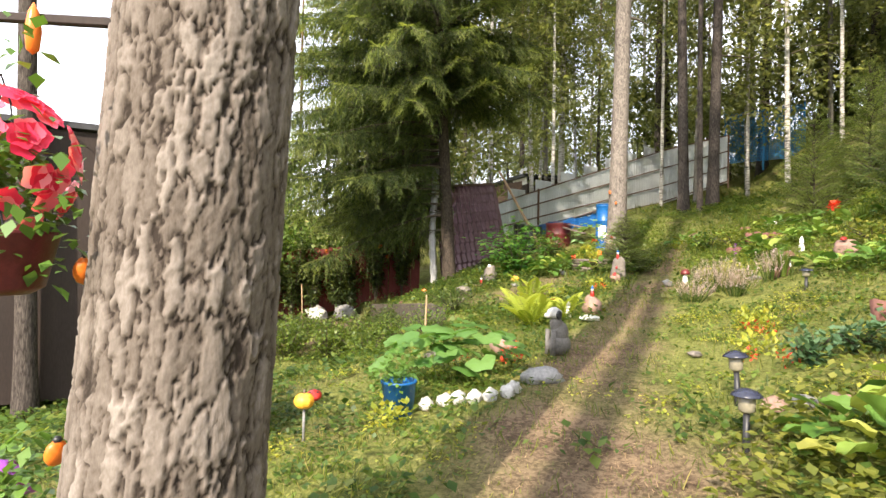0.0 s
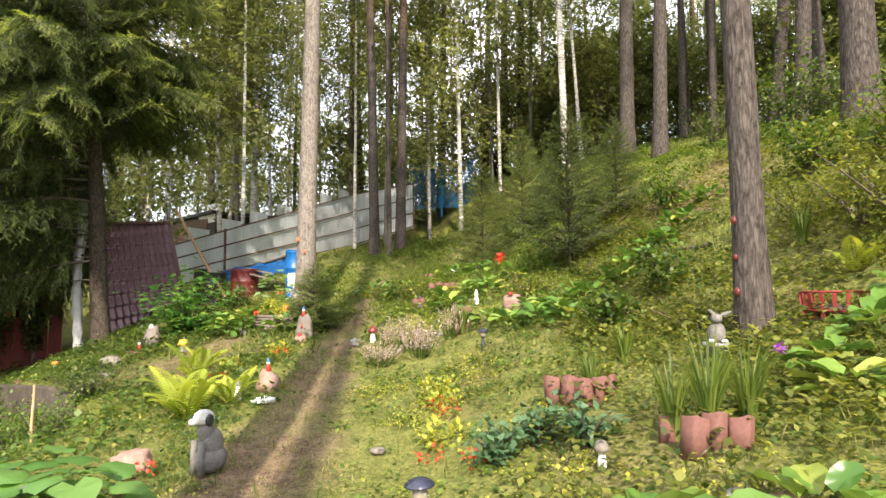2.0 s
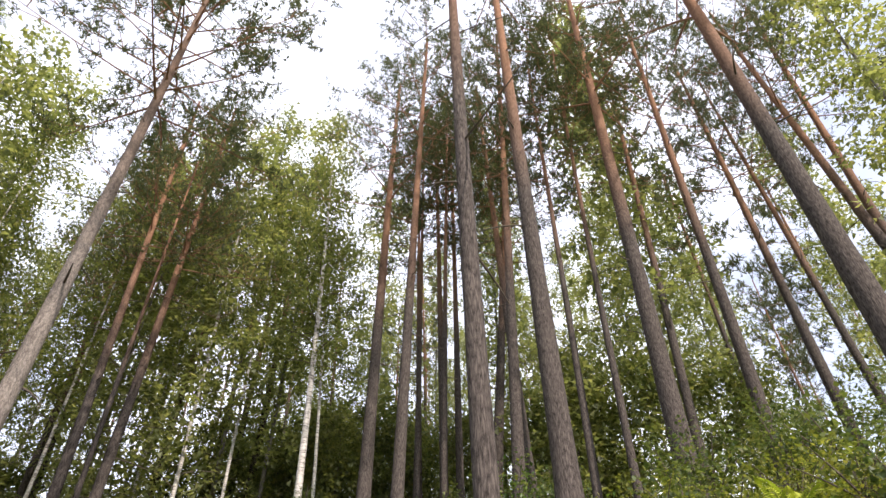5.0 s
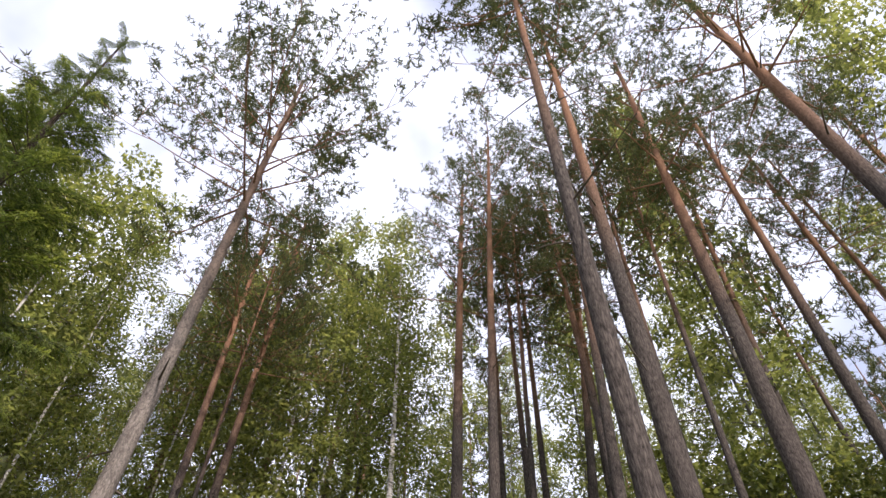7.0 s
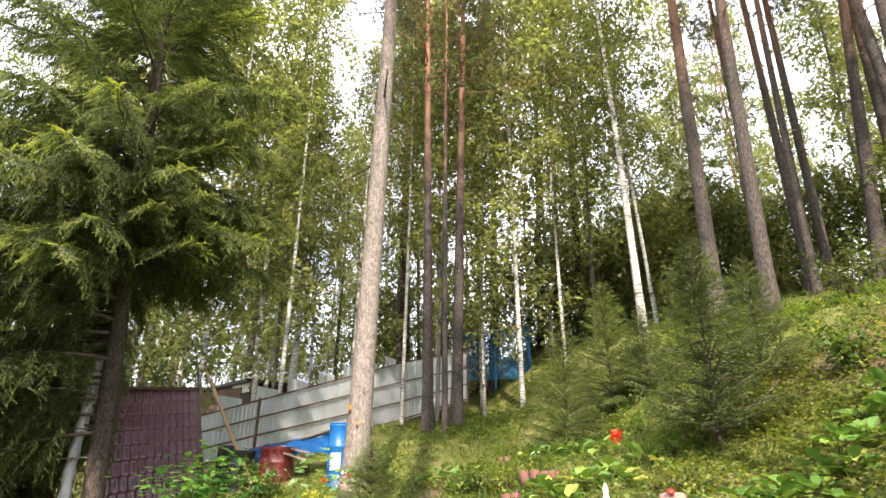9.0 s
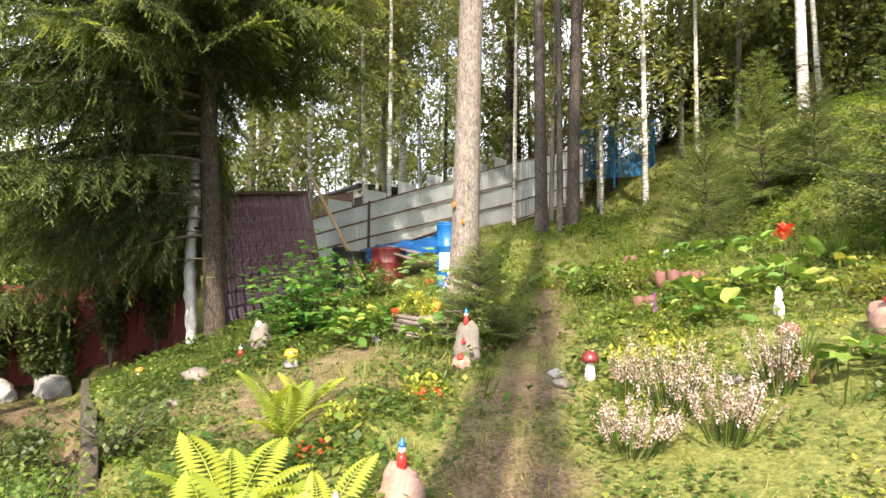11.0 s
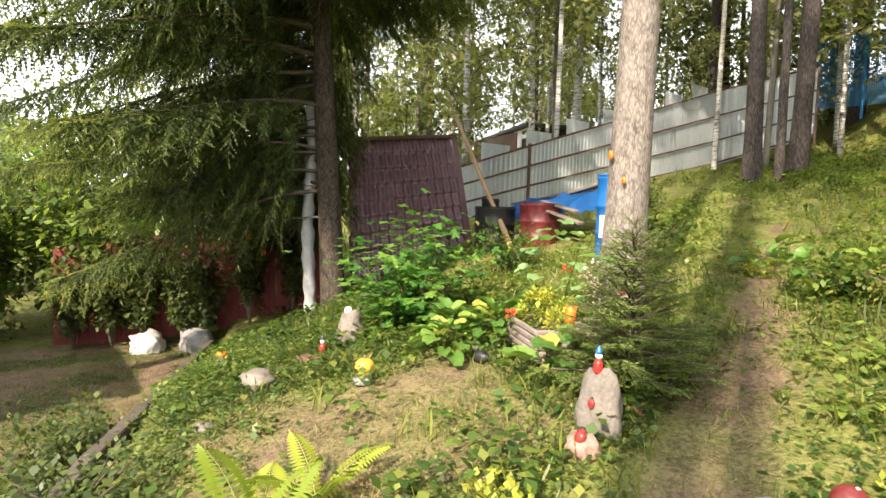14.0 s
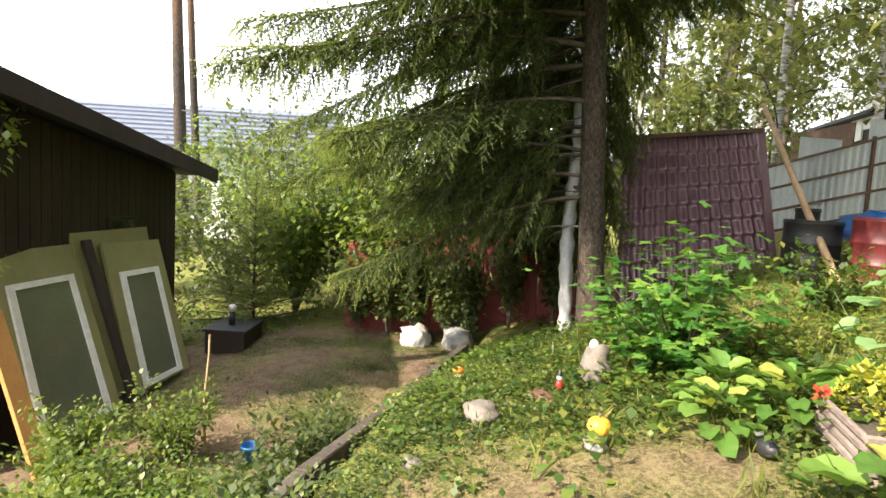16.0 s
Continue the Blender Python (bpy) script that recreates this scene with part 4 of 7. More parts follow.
# ---- metal fence ----
FENCE = [(-11.25, 11.99, 2.70, 1.6), (-10.93, 13.76, 3.28, 2.0), (-10.5, 21.0, 5.48, 3.35), (-8.0, 21.1, 5.75, 4.0)]


def corrugated(name, p, q, zt0, zt1, zb0, zb1, mat, parent, label="", pitch=0.115, deep=0.012):
    """A profiled sheet between two places, top and bottom heights at each end."""
    a, b = Vector((p[0], p[1], 0)), Vector((q[0], q[1], 0))
    ln = (b - a).length
    d = (b - a) / ln
    nrm = Vector((-d.y, d.x, 0))
    bm = bmesh.new()
    n = int(ln / pitch)
    prev = None
    for i in range(n + 1):
        for f, o in ((0.0, 0), (0.35, 0), (0.5, 1), (0.85, 1)):
            s = min(1.0, (i + f) / n)
            pt = a + d * ln * s + nrm * (o * deep)
            lo = bm.verts.new((pt.x, pt.y, zb0 + (zb1 - zb0) * s))
            hi = bm.verts.new((pt.x, pt.y, zt0 + (zt1 - zt0) * s))
            if prev:
                bm.faces.new((prev[0], lo, hi, prev[1]))
            prev = (lo, hi)
            if s >= 1:
                break
    bmesh.ops.solidify(bm, geom=list(bm.faces), thickness=0.002)
    return part(name, bm, mat, parent, label)


def metal_fence():
    e = thing("metal_fence", 0, 0, 0, "grey zinc sheet fence that climbs the slope on dark rails", "fence", kind="")
    for k, ((x0, y0, t0, b0), (x1, y1, t1, b1)) in enumerate(zip(FENCE, FENCE[1:])):
        corrugated("sheet", (x0, y0), (x1, y1), t0, t1, b0, b1, M_ZINC, e, "profiled zinc sheets")
        a, b = Vector((x0, y0, 0)), Vector((x1, y1, 0))
        d = (b - a).normalized()
        n = Vector((d.y, -d.x, 0))
        if n.x < 0:
            n = -n
        for f in (0.99, 0.66, 0.33, 0.03):
            z0, z1 = b0 + (t0 - b0) * f, b1 + (t1 - b1) * f
            m = look((0, 0, 0), (0, 0, -1))
            bm = bmesh.new()
            p, q = Vector((x0, y0, z0)) + n * 0.03, Vector((x1, y1, z1)) + n * 0.03
            r = (q - p).to_track_quat("X", "Z").to_matrix().to_4x4()
            box_bm(bm, 0, -0.012, -0.02, (q - p).length, 0.012, 0.02, Matrix.Translation(p) @ r)
            part("rail", bm, M_RUST, e, "dark steel rail")
    for x, y, t, b in FENCE[1:]:
        box("post", x, y - 0.06, b - 0.2, x + 0.05, y - 0.01, t + 0.03, M_RUST, e, "steel post")


metal_fence()

# ---- roof sheet that leans by the spruce ----
def tile_sheet():
    A, B = Vector((-10.45, 9.13, 0.6)), Vector((-10.34, 11.54, 0.9))   # foot, two ends
    TA, TB = Vector((-10.92, 9.31, 2.95)), Vector((-11.06, 11.62, 3.25))
    e = thing("roof_sheet", 0, 0, 0, "maroon metal tile sheets stood up on edge behind the garden", "roofing sheet")
    bm = bmesh.new()
    nx, ny = 120, 81
    nrm = (B - A).cross(TA - A).normalized()
    if nrm.x < 0:
        nrm = -nrm
    W = (B - A).length
    H = (TA - A).length
    g = []
    for j in range(ny + 1):
        v = j / ny
        row = []
        step = (1 - v) * H / 0.27
        for i in range(nx + 1):
            u = i / nx
            p = (A.lerp(B, u)).lerp(TA.lerp(TB, u), v)
            wv = 0.026 * (0.5 + 0.5 * math.cos(2 * math.pi * u * W / 0.183)) ** 1.5 * 2
            st = 0.05 * (step % 1.0)
            row.append(bm.verts.new(p + nrm * (wv + st)))
        g.append(row)
    for j in range(ny):
        for i in range(nx):
            bm.faces.new((g[j][i], g[j][i + 1], g[j + 1][i + 1], g[j + 1][i]))
    part("tile_sheet", bm, M_SHEET, e, "wavy maroon metal tile sheet", smooth=True)
    d = (TB - TA).normalized()
    bm = bmesh.new()
    r = d.to_track_quat("X", "Z").to_matrix().to_4x4()
    box_bm(bm, -0.05, -0.1, -0.03, (TB - TA).length + 0.1, 0.1, 0.03, Matrix.Translation(TA) @ r)
    part("top_rail", bm, M_RUST, e, "dark ridge board")
    bm = bmesh.new()
    r = (TB - B).to_track_quat("X", "Z").to_matrix().to_4x4()
    box_bm(bm, -0.1, -0.06, -0.06, (TB - B).length, 0.06, 0.06, Matrix.Translation(B + (B - A).normalized() * 0.08) @ r)
    part("edge_board", bm, M_SHEET, e, "maroon edge board")


tile_sheet()

# ---- dark house ----
def house():
    e = thing("house", -12.6, 2.8, -0.9, "dark brown timber house with a low black roof", "house", rz=-12.7)
    L, D = 4.1, 5.0
    bm = bmesh.new()
    vs = [(0, 0, 0), (L, 0, 0), (L, 0, 3.615), (0, 0, 3.0)]
    back = [(a, -D, c) for a, _, c in vs]
    va, vb = [bm.verts.new(p) for p in vs], [bm.verts.new(p) for p in back]
    bm.faces.new(list(reversed(va)))
    bm.faces.new(vb)
    for i in range(4):
        bm.faces.new((va[i], vb[i], vb[(i + 1) % 4], va[(i + 1) % 4]))
    bmesh.ops.recalc_face_normals(bm, faces=bm.faces)
    part("wall", bm, M_WALL, e, "dark brown board wall")
    for k in range(25):
        xa = k * 0.16
        box("board", xa + 0.005, 0.002, 0.02, xa + 0.152, 0.024, 2.98 + 0.15 * xa, M_WALL, e, bev=0)
    roof = box("roof", -0.45, -D - 0.5, 0, L + 0.12, 0.45, 0.09, M_ROOF, e, "black roofing")
    roof.matrix_basis = pose(0, 0, 3.02, 0, -8.5, 0)
    fascia = box("fascia", -0.48, 0.45, -0.1, L + 0.12, 0.48, 0.12, M_WALL, e, "dark verge board")
    fascia.matrix_basis = pose(0, 0, 3.02, 0, -8.5, 0)
    w = thing("shade_window", 0, 0, 0, "", "")
    w.parent = e
    w.name = "window"
    box("frame", 1.15, 0.02, 2.0, 1.75, 0.06, 2.35, M_WALL, w, "dark window frame")
    box("pane", 1.2, 0.055, 2.04, 1.7, 0.065, 2.31, M_GLASS_DARK, w, "dark glass", bev=0)


house()

# ---- the near pine at the start ----
def near_pine():
    x, y = -1.04, -0.33
    e = thing("pine_tree", x, y, height(x, y), "thick pine close to the path with deeply cracked grey bark plates", "tree", "pines of the wood")
    nz, na = 400, 230
    zz = np.concatenate([np.linspace(-0.3, 2.6, nz), np.linspace(2.7, 20, 40)])
    an = np.linspace(0, 2 * math.pi, na, endpoint=False)
    v = np.empty((len(zz) * na, 3))
    plate = np.empty(len(zz) * na, np.float32)
    k = 0
    for z in zz:
        r0 = 0.196 * (1 - 0.02 * max(z, 0)) * (1 + 0.25 * math.exp(-max(z, 0) * 3))
        cx, cy = 0.008 * z, 0.059 * z
        for a in an:
            ca, sa = math.cos(a), math.sin(a)
            if z < 2.65:
                p = Vector((ca * r0 * 40, sa * r0 * 40, z * 13))
                w = noise.noise_vector(p * 0.9) * 0.4 + noise.noise_vector(p * 2.5) * 0.3
                pv = Vector((ca * r0 * 27, sa * r0 * 27, z * 7.0)) + w * 0.75
                d, near_ = noise.voronoi(pv)
                own = noise.cell(near_[0] * 7.3)
                edge = smooth(0.0, 0.13, d[1] - d[0]) * (0.72 + 0.28 * own) * (0.8 + 0.2 * smooth(0.0, 0.07, abs(noise.noise(Vector((pv.x, pv.y, z * 34))))))
                rough_ = noise.fractal(Vector((ca * r0 * 90, sa * r0 * 90, z * 60)), 0.7, 2.0, 4)
                q = 0.0115 * edge + 0.0022 * rough_ + 0.003 * noise.noise(p * 0.7)
                plate[k] = 0.5 * edge - 0.08 + 0.1 * rough_
            else:
                q = 0.012
                plate[k] = 0.5
            r = r0 + q - 0.012
            v[k] = cx + ca * r, cy + sa * r, z
            k += 1
    i, j = np.meshgrid(np.arange(len(zz) - 1), np.arange(na), indexing="ij")
    jj = (j + 1) % na
    f = np.stack([i * na + j, i * na + jj, (i + 1) * na + jj, (i + 1) * na + j], -1).reshape(-1, 4)
    me = mesh_np("trunk", v, f, M_PINE_NEAR, True)
    me.attributes.new("plate", "FLOAT", "POINT").data.foreach_set("value", plate)
    held("trunk", me, e, "trunk with deep bark plates")
    ax = np.stack([0.008 * zz, 0.059 * zz, zz], -1)
    l, c = pine_crown("crown", ax, np.full(len(zz), 0.08), 20, 2.2, 26, 0.6, 0.72)
    held("limb", l, e)
    held("crown", c, e, "needle tufts high above")


near_pine()

# ---- leaves of the ground ----
def scatter_spots(n, box_, keep):
    x0, y0, x1, y1 = box_
    out = []
    rnd = random.Random(int(n + 10 * x0))
    tries = 0
    while len(out) < n and tries < n * 6:
        tries += 1
        x, y = rnd.uniform(x0, x1), rnd.uniform(y0, y1)
        if rnd.random() < keep(x, y):
            out.append((x, y, height(x, y)))
    return np.array(out)


def patchy(x, y, f, lo=-0.15):
    return smooth(lo, lo + 0.3, noise.noise(Vector((x * f, y * f, 5.5))))


def off_path(x, y):
    return (1 - bare(x, y)) ** 1.5


def herbs(name, label, spots, per, size, high, mat, flat=0.5, category="ground cover"):
    c = np.repeat(spots, per, 0)
    a = RNG.random(len(c)) * 2 * np.pi
    r = 0.02 + 0.09 * RNG.random(len(c)) * (size / 0.04) ** 0.5
    hh = high * (0.25 + 0.75 * RNG.random(len(c)))
    p = c + np.stack([r * np.cos(a), r * np.sin(a), hh], -1)
    y = np.stack([np.cos(a), np.sin(a), flat * RNG.normal(size=len(c)) - 0.1], -1)
    x, y, z = frames_along(y + 0.25 * RNG.normal(size=y.shape))
    v, f = spread(LEAF_V * np.array([1.15, 1, 1]), LEAF_F, p, x, y, z, size * (0.6 + 0.8 * RNG.random(len(c))))
    return tagged(new(name, mesh_np(name, v, f, mat)), label, category, kind="stuff")


def grass(name, label, spots, per, long_, mat, wide=0.05):
    c = np.repeat(spots, per, 0)
    p = c + np.concatenate([0.05 * RNG.normal(size=(len(c), 2)), np.zeros((len(c), 1))], 1)
    y = np.stack([0.45 * RNG.normal(size=len(c)), 0.45 * RNG.normal(size=len(c)), np.ones(len(c))], -1)
    x, y, z = frames_along(y, RNG.normal(size=y.shape))
    v, f = spread(BLADE_V * np.array([wide, 1, 1]), LEAF_F, p, x, y, z, long_ * (0.5 + 0.8 * RNG.random(len(c))))
    return tagged(new(name, mesh_np(name, v, f, mat)), label, "grass", kind="stuff")


NEAR = (-11, -3.5, 3, 10.5)
herbs("garden_herbs", "low mixed green herbs between the beds", scatter_spots(8500, NEAR, lambda x, y: off_path(x, y) * (0.25 + 0.75 * patchy(x, y, 0.8))), 10, 0.033, 0.06, M_HERB)
herbs("strawberry_leaves", "larger green leaves of ground cover on the slope", scatter_spots(1500, NEAR, lambda x, y: off_path(x, y) * patchy(x, y, 0.6, 0.0)), 9, 0.05, 0.1, M_HERB)
herbs("yellow_stonecrop", "small yellow green stonecrop along the path", scatter_spots(900, (-4.5, 0, 0.5, 9), lambda x, y: off_path(x, y) * patchy(x, y, 1.4, 0.05)), 12, 0.022, 0.04, M_YFLOWER)
grass("lawn_grass", "short grass among moss", scatter_spots(7500, NEAR, lambda x, y: 0.2 + 0.8 * off_path(x, y) * patchy(x + 9, y, 0.7)), 7, 0.075, M_GRASS)
grass("path_grass", "sparse blades and dry needles on the path", scatter_spots(4200, (-5.5, -3, 0.5, 9), lambda x, y: 0.5 * bare(x, y)), 5, 0.03, M_GRASS, 0.09)
herbs("slope_herbs", "fresh green herbs on the slope above the garden", scatter_spots(3000, (-7.5, 7.5, 1.5, 17), lambda x, y: off_path(x, y) * (0.3 + 0.7 * patchy(x, y, 0.9))), 9, 0.05, 0.1, M_CLOVER_LIGHT)
HILL = (-10, 6, 14, 26)
grass("hill_grass", "longer grass of the wooded slope", scatter_spots(5000, HILL, lambda x, y: (0.4 + 0.6 * patchy(x, y, 0.4)) * off_path(x, y)), 7, 0.15, M_GRASS)
herbs("hill_berry_plants", "berry plants and saplings on the wooded slope", scatter_spots(5500, (-9, 5, 14, 26), lambda x, y: off_path(x, y) * (0.3 + 0.7 * patchy(x, y, 0.35)) * smooth(7.5, 11, y + 0.8 * x)), 12, 0.06, 0.15, M_HERB)
herbs("bank_berry_plants", "berry plants on the bank above the garden", scatter_spots(4200, (-0.6, 0.5, 6.5, 10), lambda x, y: 0.5 + 0.5 * patchy(x, y, 0.7)), 15, 0.042, 0.17, M_BILBERRY)
herbs("yard_edge_plants", "weeds along the edge of the yard", scatter_spots(1400, (-16, -1, -4, 9), lambda x, y: off_path(x, y) * patchy(x, y, 0.5)), 10, 0.06, 0.16, M_HERB)
pts = scatter_spots(5200, (-5, -2.5, 0.8, 9), lambda x, y: 0.15 + 0.85 * bare(x, y))
v_, f_ = spread(np.array([[-0.04, 0, 0], [0.04, 0, 0], [0, 1, 0]]), TRI, pts + np.array([0, 0, 0.018]), *frames_along(np.concatenate([RNG.normal(size=(len(pts), 2)), 0.15 * RNG.normal(size=(len(pts), 1))], 1)), 0.05)
tagged(new("fallen_needles", mesh_np("fallen_needles", v_, f_, surface("dry_needles", (0.2, 0.12, 0.06), (0.42, 0.29, 0.15), 30))), "dry brown pine needles on the path", "litter", kind="stuff")

# ---- garden shrubs of many small leaves ----
def shrub(name, x, y, z, r, h, n, size, mat, label, group="", stems=9, droop=0.1):
    e = thing(name, x, y, z, label, "shrub", group)
    pieces, tips = [], []
    for i in range(stems):
        a, q = 2.4 * i, 0.35 + 0.65 * RNG.random()
        t = np.linspace(0, 1, 6)
        pts = np.stack([r * q * np.cos(a) * t ** 1.3, r * q * np.sin(a) * t ** 1.3, h * (0.55 + 0.45 * RNG.random()) * t], -1)
        pieces.append(tube(pts, np.linspace(0.012, 0.003, 6) * (1 + h * 0.4), 5))
        tips.append(pts[2:])
    v, f = joined(pieces)
    held("stem", mesh_np("stem", v, f, M_TWIG), e, "thin brown stems", "stuff")
    c = np.concatenate(tips)
    v, f = leaf_cloud(c, r * 0.38, max(1, n // len(c)), size, droop)
    held("leaves", mesh_np("leaves", v, f, mat), e, kind="stuff")
    return e


for i, (x, y, r, h, n, s, label) in enumerate([
    (-14.3, 5.9, 1.5, 3.6, 3200, 0.12, "big leafy bush over the red fence"), (-15.4, 4.6, 1.6, 3.6, 3200, 0.13, "big leafy bush over the red fence"),
    (-16.5, 3.0, 1.6, 2.6, 2200, 0.12, "light green bush beyond the yard"), (-18, 1.0, 2.0, 3.0, 2200, 0.14, "light green bush beyond the yard"),
    (-19.5, 3.6, 2.2, 4.2, 2600, 0.16, "light green young tree beyond the yard"), (-21, 6.0, 2.4, 4.6, 2600, 0.18, "light green young tree beyond the yard"), (-17, 7.5, 2.0, 3.5, 2200, 0.14, "leafy bush behind the red fence"), (-15.5, 10.0, 2.0, 3.2, 2200, 0.14, "leafy bush behind the old spruce"),
    (-13.8, 12.5, 1.6, 3.4, 2200, 0.13, "leafy bush behind the roof sheets"), (-13.6, 2.4, 0.7, 1.3, 900, 0.07, "low bush at the corner of the house"),
    (-6.2, 4.3, 0.4, 0.5, 700, 0.05, "dark green bush by the stake"), (-5.6, 4.9, 0.35, 0.35, 500, 0.045, "dark green bush by the stake")]):
    shrub("leafy_bush", x, y, height(x, y), r, h, n, s, M_LEAF_DEEP, label, "bushes")
for i, (x, y, h) in enumerate([(3.4, 6.6, 1.0), (4.4, 7.6, 1.5), (5.4, 6.2, 1.4), (3.9, 4.2, 0.8), (6.4, 8.4, 1.9), (5.2, 9.6, 1.7), (7.6, 9.6, 2.2), (3.0, 10.5, 1.1), (4.0, 12.0, 1.4), (8.2, 7.6, 2.0), (2.5, 5.0, 0.6), (1.7, 12.6, 1.2), (6.6, 4.8, 1.4), (9.8, 9.2, 2.6), (9.4, 5.6, 2.4)]):
    shrub("rowan_sapling", x, y, height(x, y), 0.25 + 0.25 * h, h * 0.85, int(300 + 420 * h), 0.07, M_LEAF_DEEP, "leafy rowan sapling on the bank", "saplings on the bank", 7)
for i, (x, y, r, h) in enumerate([(-13.2, 7.6, 1.1, 3.0), (-13.7, 5.9, 1.2, 3.3), (-14.2, 4.6, 1.1, 2.9), (-12.6, 9.0, 1.2, 2.6), (-15.9, 6.6, 1.6, 4.2), (-19.5, 8.2, 2.2, 5.5), (-23, 2.5, 2.4, 4.5), (-24, 6, 2.6, 6.0)]):
    shrub("leafy_bush", x, y, height(x, y), r, h, 2600, 0.12 + 0.02 * (h > 4), M_LEAF_BRIGHT, "bright green leafy bush that hangs over the red fence" if x > -17 else "bright green bush beyond the yard", "bushes")
for x, y, r, h in [(-6.5, 4.1, 0.4, 0.55), (-6.9, 3.7, 0.35, 0.5), (-6.1, 3.8, 0.35, 0.5), (-8.2, 3.9, 0.32, 0.6), (-7.5, 3.4, 0.3, 0.45), (-8.0, 3.2, 0.25, 0.5), (-6.9, 4.3, 0.3, 0.35)]:
    shrub("mint_bush", x, y, height(x, y), r * 1.2, h * 1.15, 1500, 0.045, M_CLOVER_LIGHT, "pale green feathery herb bush at the edge of the yard", "herb bushes", 12)
for x, y, r, h in [(-7.35, 5.0, 0.45, 0.8), (-6.9, 4.75, 0.35, 0.6), (-8.0, 5.2, 0.35, 0.5)]:
    shrub("currant_bush", x, y, height(x, y), r, h, 1500, 0.05, M_LEAF_DEEP, "dark green currant bush by the kerb of the yard", "currant bushes", 9)
for x, y in [(-0.55, 3.4), (-0.75, 3.25), (-0.3, 3.2)]:
    shrub("lupin", x, y, height(x, y), 0.16, 0.2, 260, 0.05, M_BLUELEAF, "blue green lupin leaves beside the path", "lupins", 8)

# a five-lobed leaf
def lobed(n_lobes=5, deep=0.45):
    vs, k = [(0, 0.0, 0.0)], n_lobes * 4 + 1
    for i in range(k):
        a = math.radians(-60 + 300 * i / (k - 1))
        ph = (i % 4) / 4
        r = 1.0 - deep * (1 - abs(math.cos(math.pi * ph)) ** 1.5)
        r *= 0.62 + 0.38 * math.sin((a + math.radians(60)) / math.radians(300) * math.pi)
        vs.append((r * math.cos(a) * 0.6, 0.42 + r * math.sin(a) * 0.6, 0.05 * math.cos(3 * a)))
    return np.array(vs), np.array([[0, i, i + 1] for i in range(1, k)])


def maple_bush(x, y):
    e = thing("maple_bush", x, y, height(x, y), "knee-high maple bush with bright green lobed leaves", "shrub")
    tv, tf = lobed(5, 0.5)
    pieces, tips = [], []
    for i in range(24):
        a, q = 2.4 * i, 0.2 + 0.8 * RNG.random()
        t = np.linspace(0, 1, 6)
        p = np.stack([0.72 * q * np.cos(a) * t, 0.72 * q * np.sin(a) * t, (0.92 - 0.5 * q * q) * t], -1)
        pieces.append(tube(p, np.linspace(0.01, 0.003, 6), 5))
        tips.append(p[1:])
    v, f = joined(pieces)
    held("stem", mesh_np("stem", v, f, M_TWIG), e, "thin stems")
    c = np.repeat(np.concatenate(tips), 8, 0)
    c = c + 0.11 * RNG.normal(size=c.shape)
    c[:, 2] = np.maximum(c[:, 2], 0.04)
    yv = np.concatenate([RNG.normal(size=(len(c), 2)) + c[:, :2] * 2, -0.35 + 0.25 * RNG.normal(size=(len(c), 1))], 1)
    xx, yy, zz = frames_along(yv)
    v, f = spread(tv, tf, c, xx, yy, zz, 0.105 * (0.6 + 0.7 * RNG.random(len(c))))
    held("leaves", mesh_np("leaves", v, f, M_MAPLE), e, "lobed maple leaves", "stuff")


maple_bush(-6.75, 7.72)

# ---- big-leaved perennials: every leaf a part ----
def round_leaf(name, mat, long_, wide, cup, notch=0.0):
    bm = bmesh.new()
    n, rows = 12, []
    for k in (0.0, 0.55, 1.0):
        row = []
        for i in range(n):
            a = 2 * math.pi * i / n
            r = k * (1 - notch * max(0.0, math.cos(a + math.pi / 2)) ** 6 * 1.2) * (1 + 0.05 * math.sin(3 * a + long_ * 9))
            x, y = wide * 0.5 * r * math.cos(a), long_ * 0.5 * (1 + r * math.sin(a))
            row.append((x, y, cup * (k * k) * 0.5 * long_ * (0.4 + abs(math.cos(a))) - 0.35 * y * y / long_ + 0.012 * math.sin(5 * a) * k))
        rows.append(row)
    c = bm.verts.new(rows[0][0])
    r1 = [bm.verts.new(p) for p in rows[1]]
    r2 = [bm.verts.new(p) for p in rows[2]]
    for i in range(n):
        j = (i + 1) % n
        bm.faces.new((c, r1[i], r1[j]))
        bm.faces.new((r1[i], r2[i], r2[j], r1[j]))
    me = bpy.data.meshes.new(name)
    bm.to_mesh(me)
    bm.free()
    me.materials.append(mat)
    me.shade_smooth()
    return me


LEAF_KINDS = [round_leaf("leaf", M_BERG, 0.17, 0.12, 0.25), round_leaf("leaf", M_BERG, 0.15, 0.13, 0.1), round_leaf("leaf", M_BERG, 0.13, 0.10, 0.35)]
SQUASH_KINDS = [round_leaf("leaf", M_SQUASH, 0.24, 0.27, -0.12, 0.35), round_leaf("leaf", M_SQUASH, 0.2, 0.22, 0.1, 0.35)]
M_ROUNDLEAF = foliage("nasturtium_leaf", [(0, (0.14, 0.25, 0.09)), (1, (0.26, 0.4, 0.17))], 0.4, joined=False)
ROUND_KINDS = [round_leaf("leaf", M_ROUNDLEAF, 0.18, 0.19, 0.12, 0.08), round_leaf("leaf", M_ROUNDLEAF, 0.15, 0.16, 0.2, 0.05)]
STALK = mesh_np("stalk", *tube(np.array([[0, 0, 0], [0, 0.02, 0.5], [0, 0.06, 1.0]]), [0.006, 0.005, 0.004], 5), M_HERB, True)


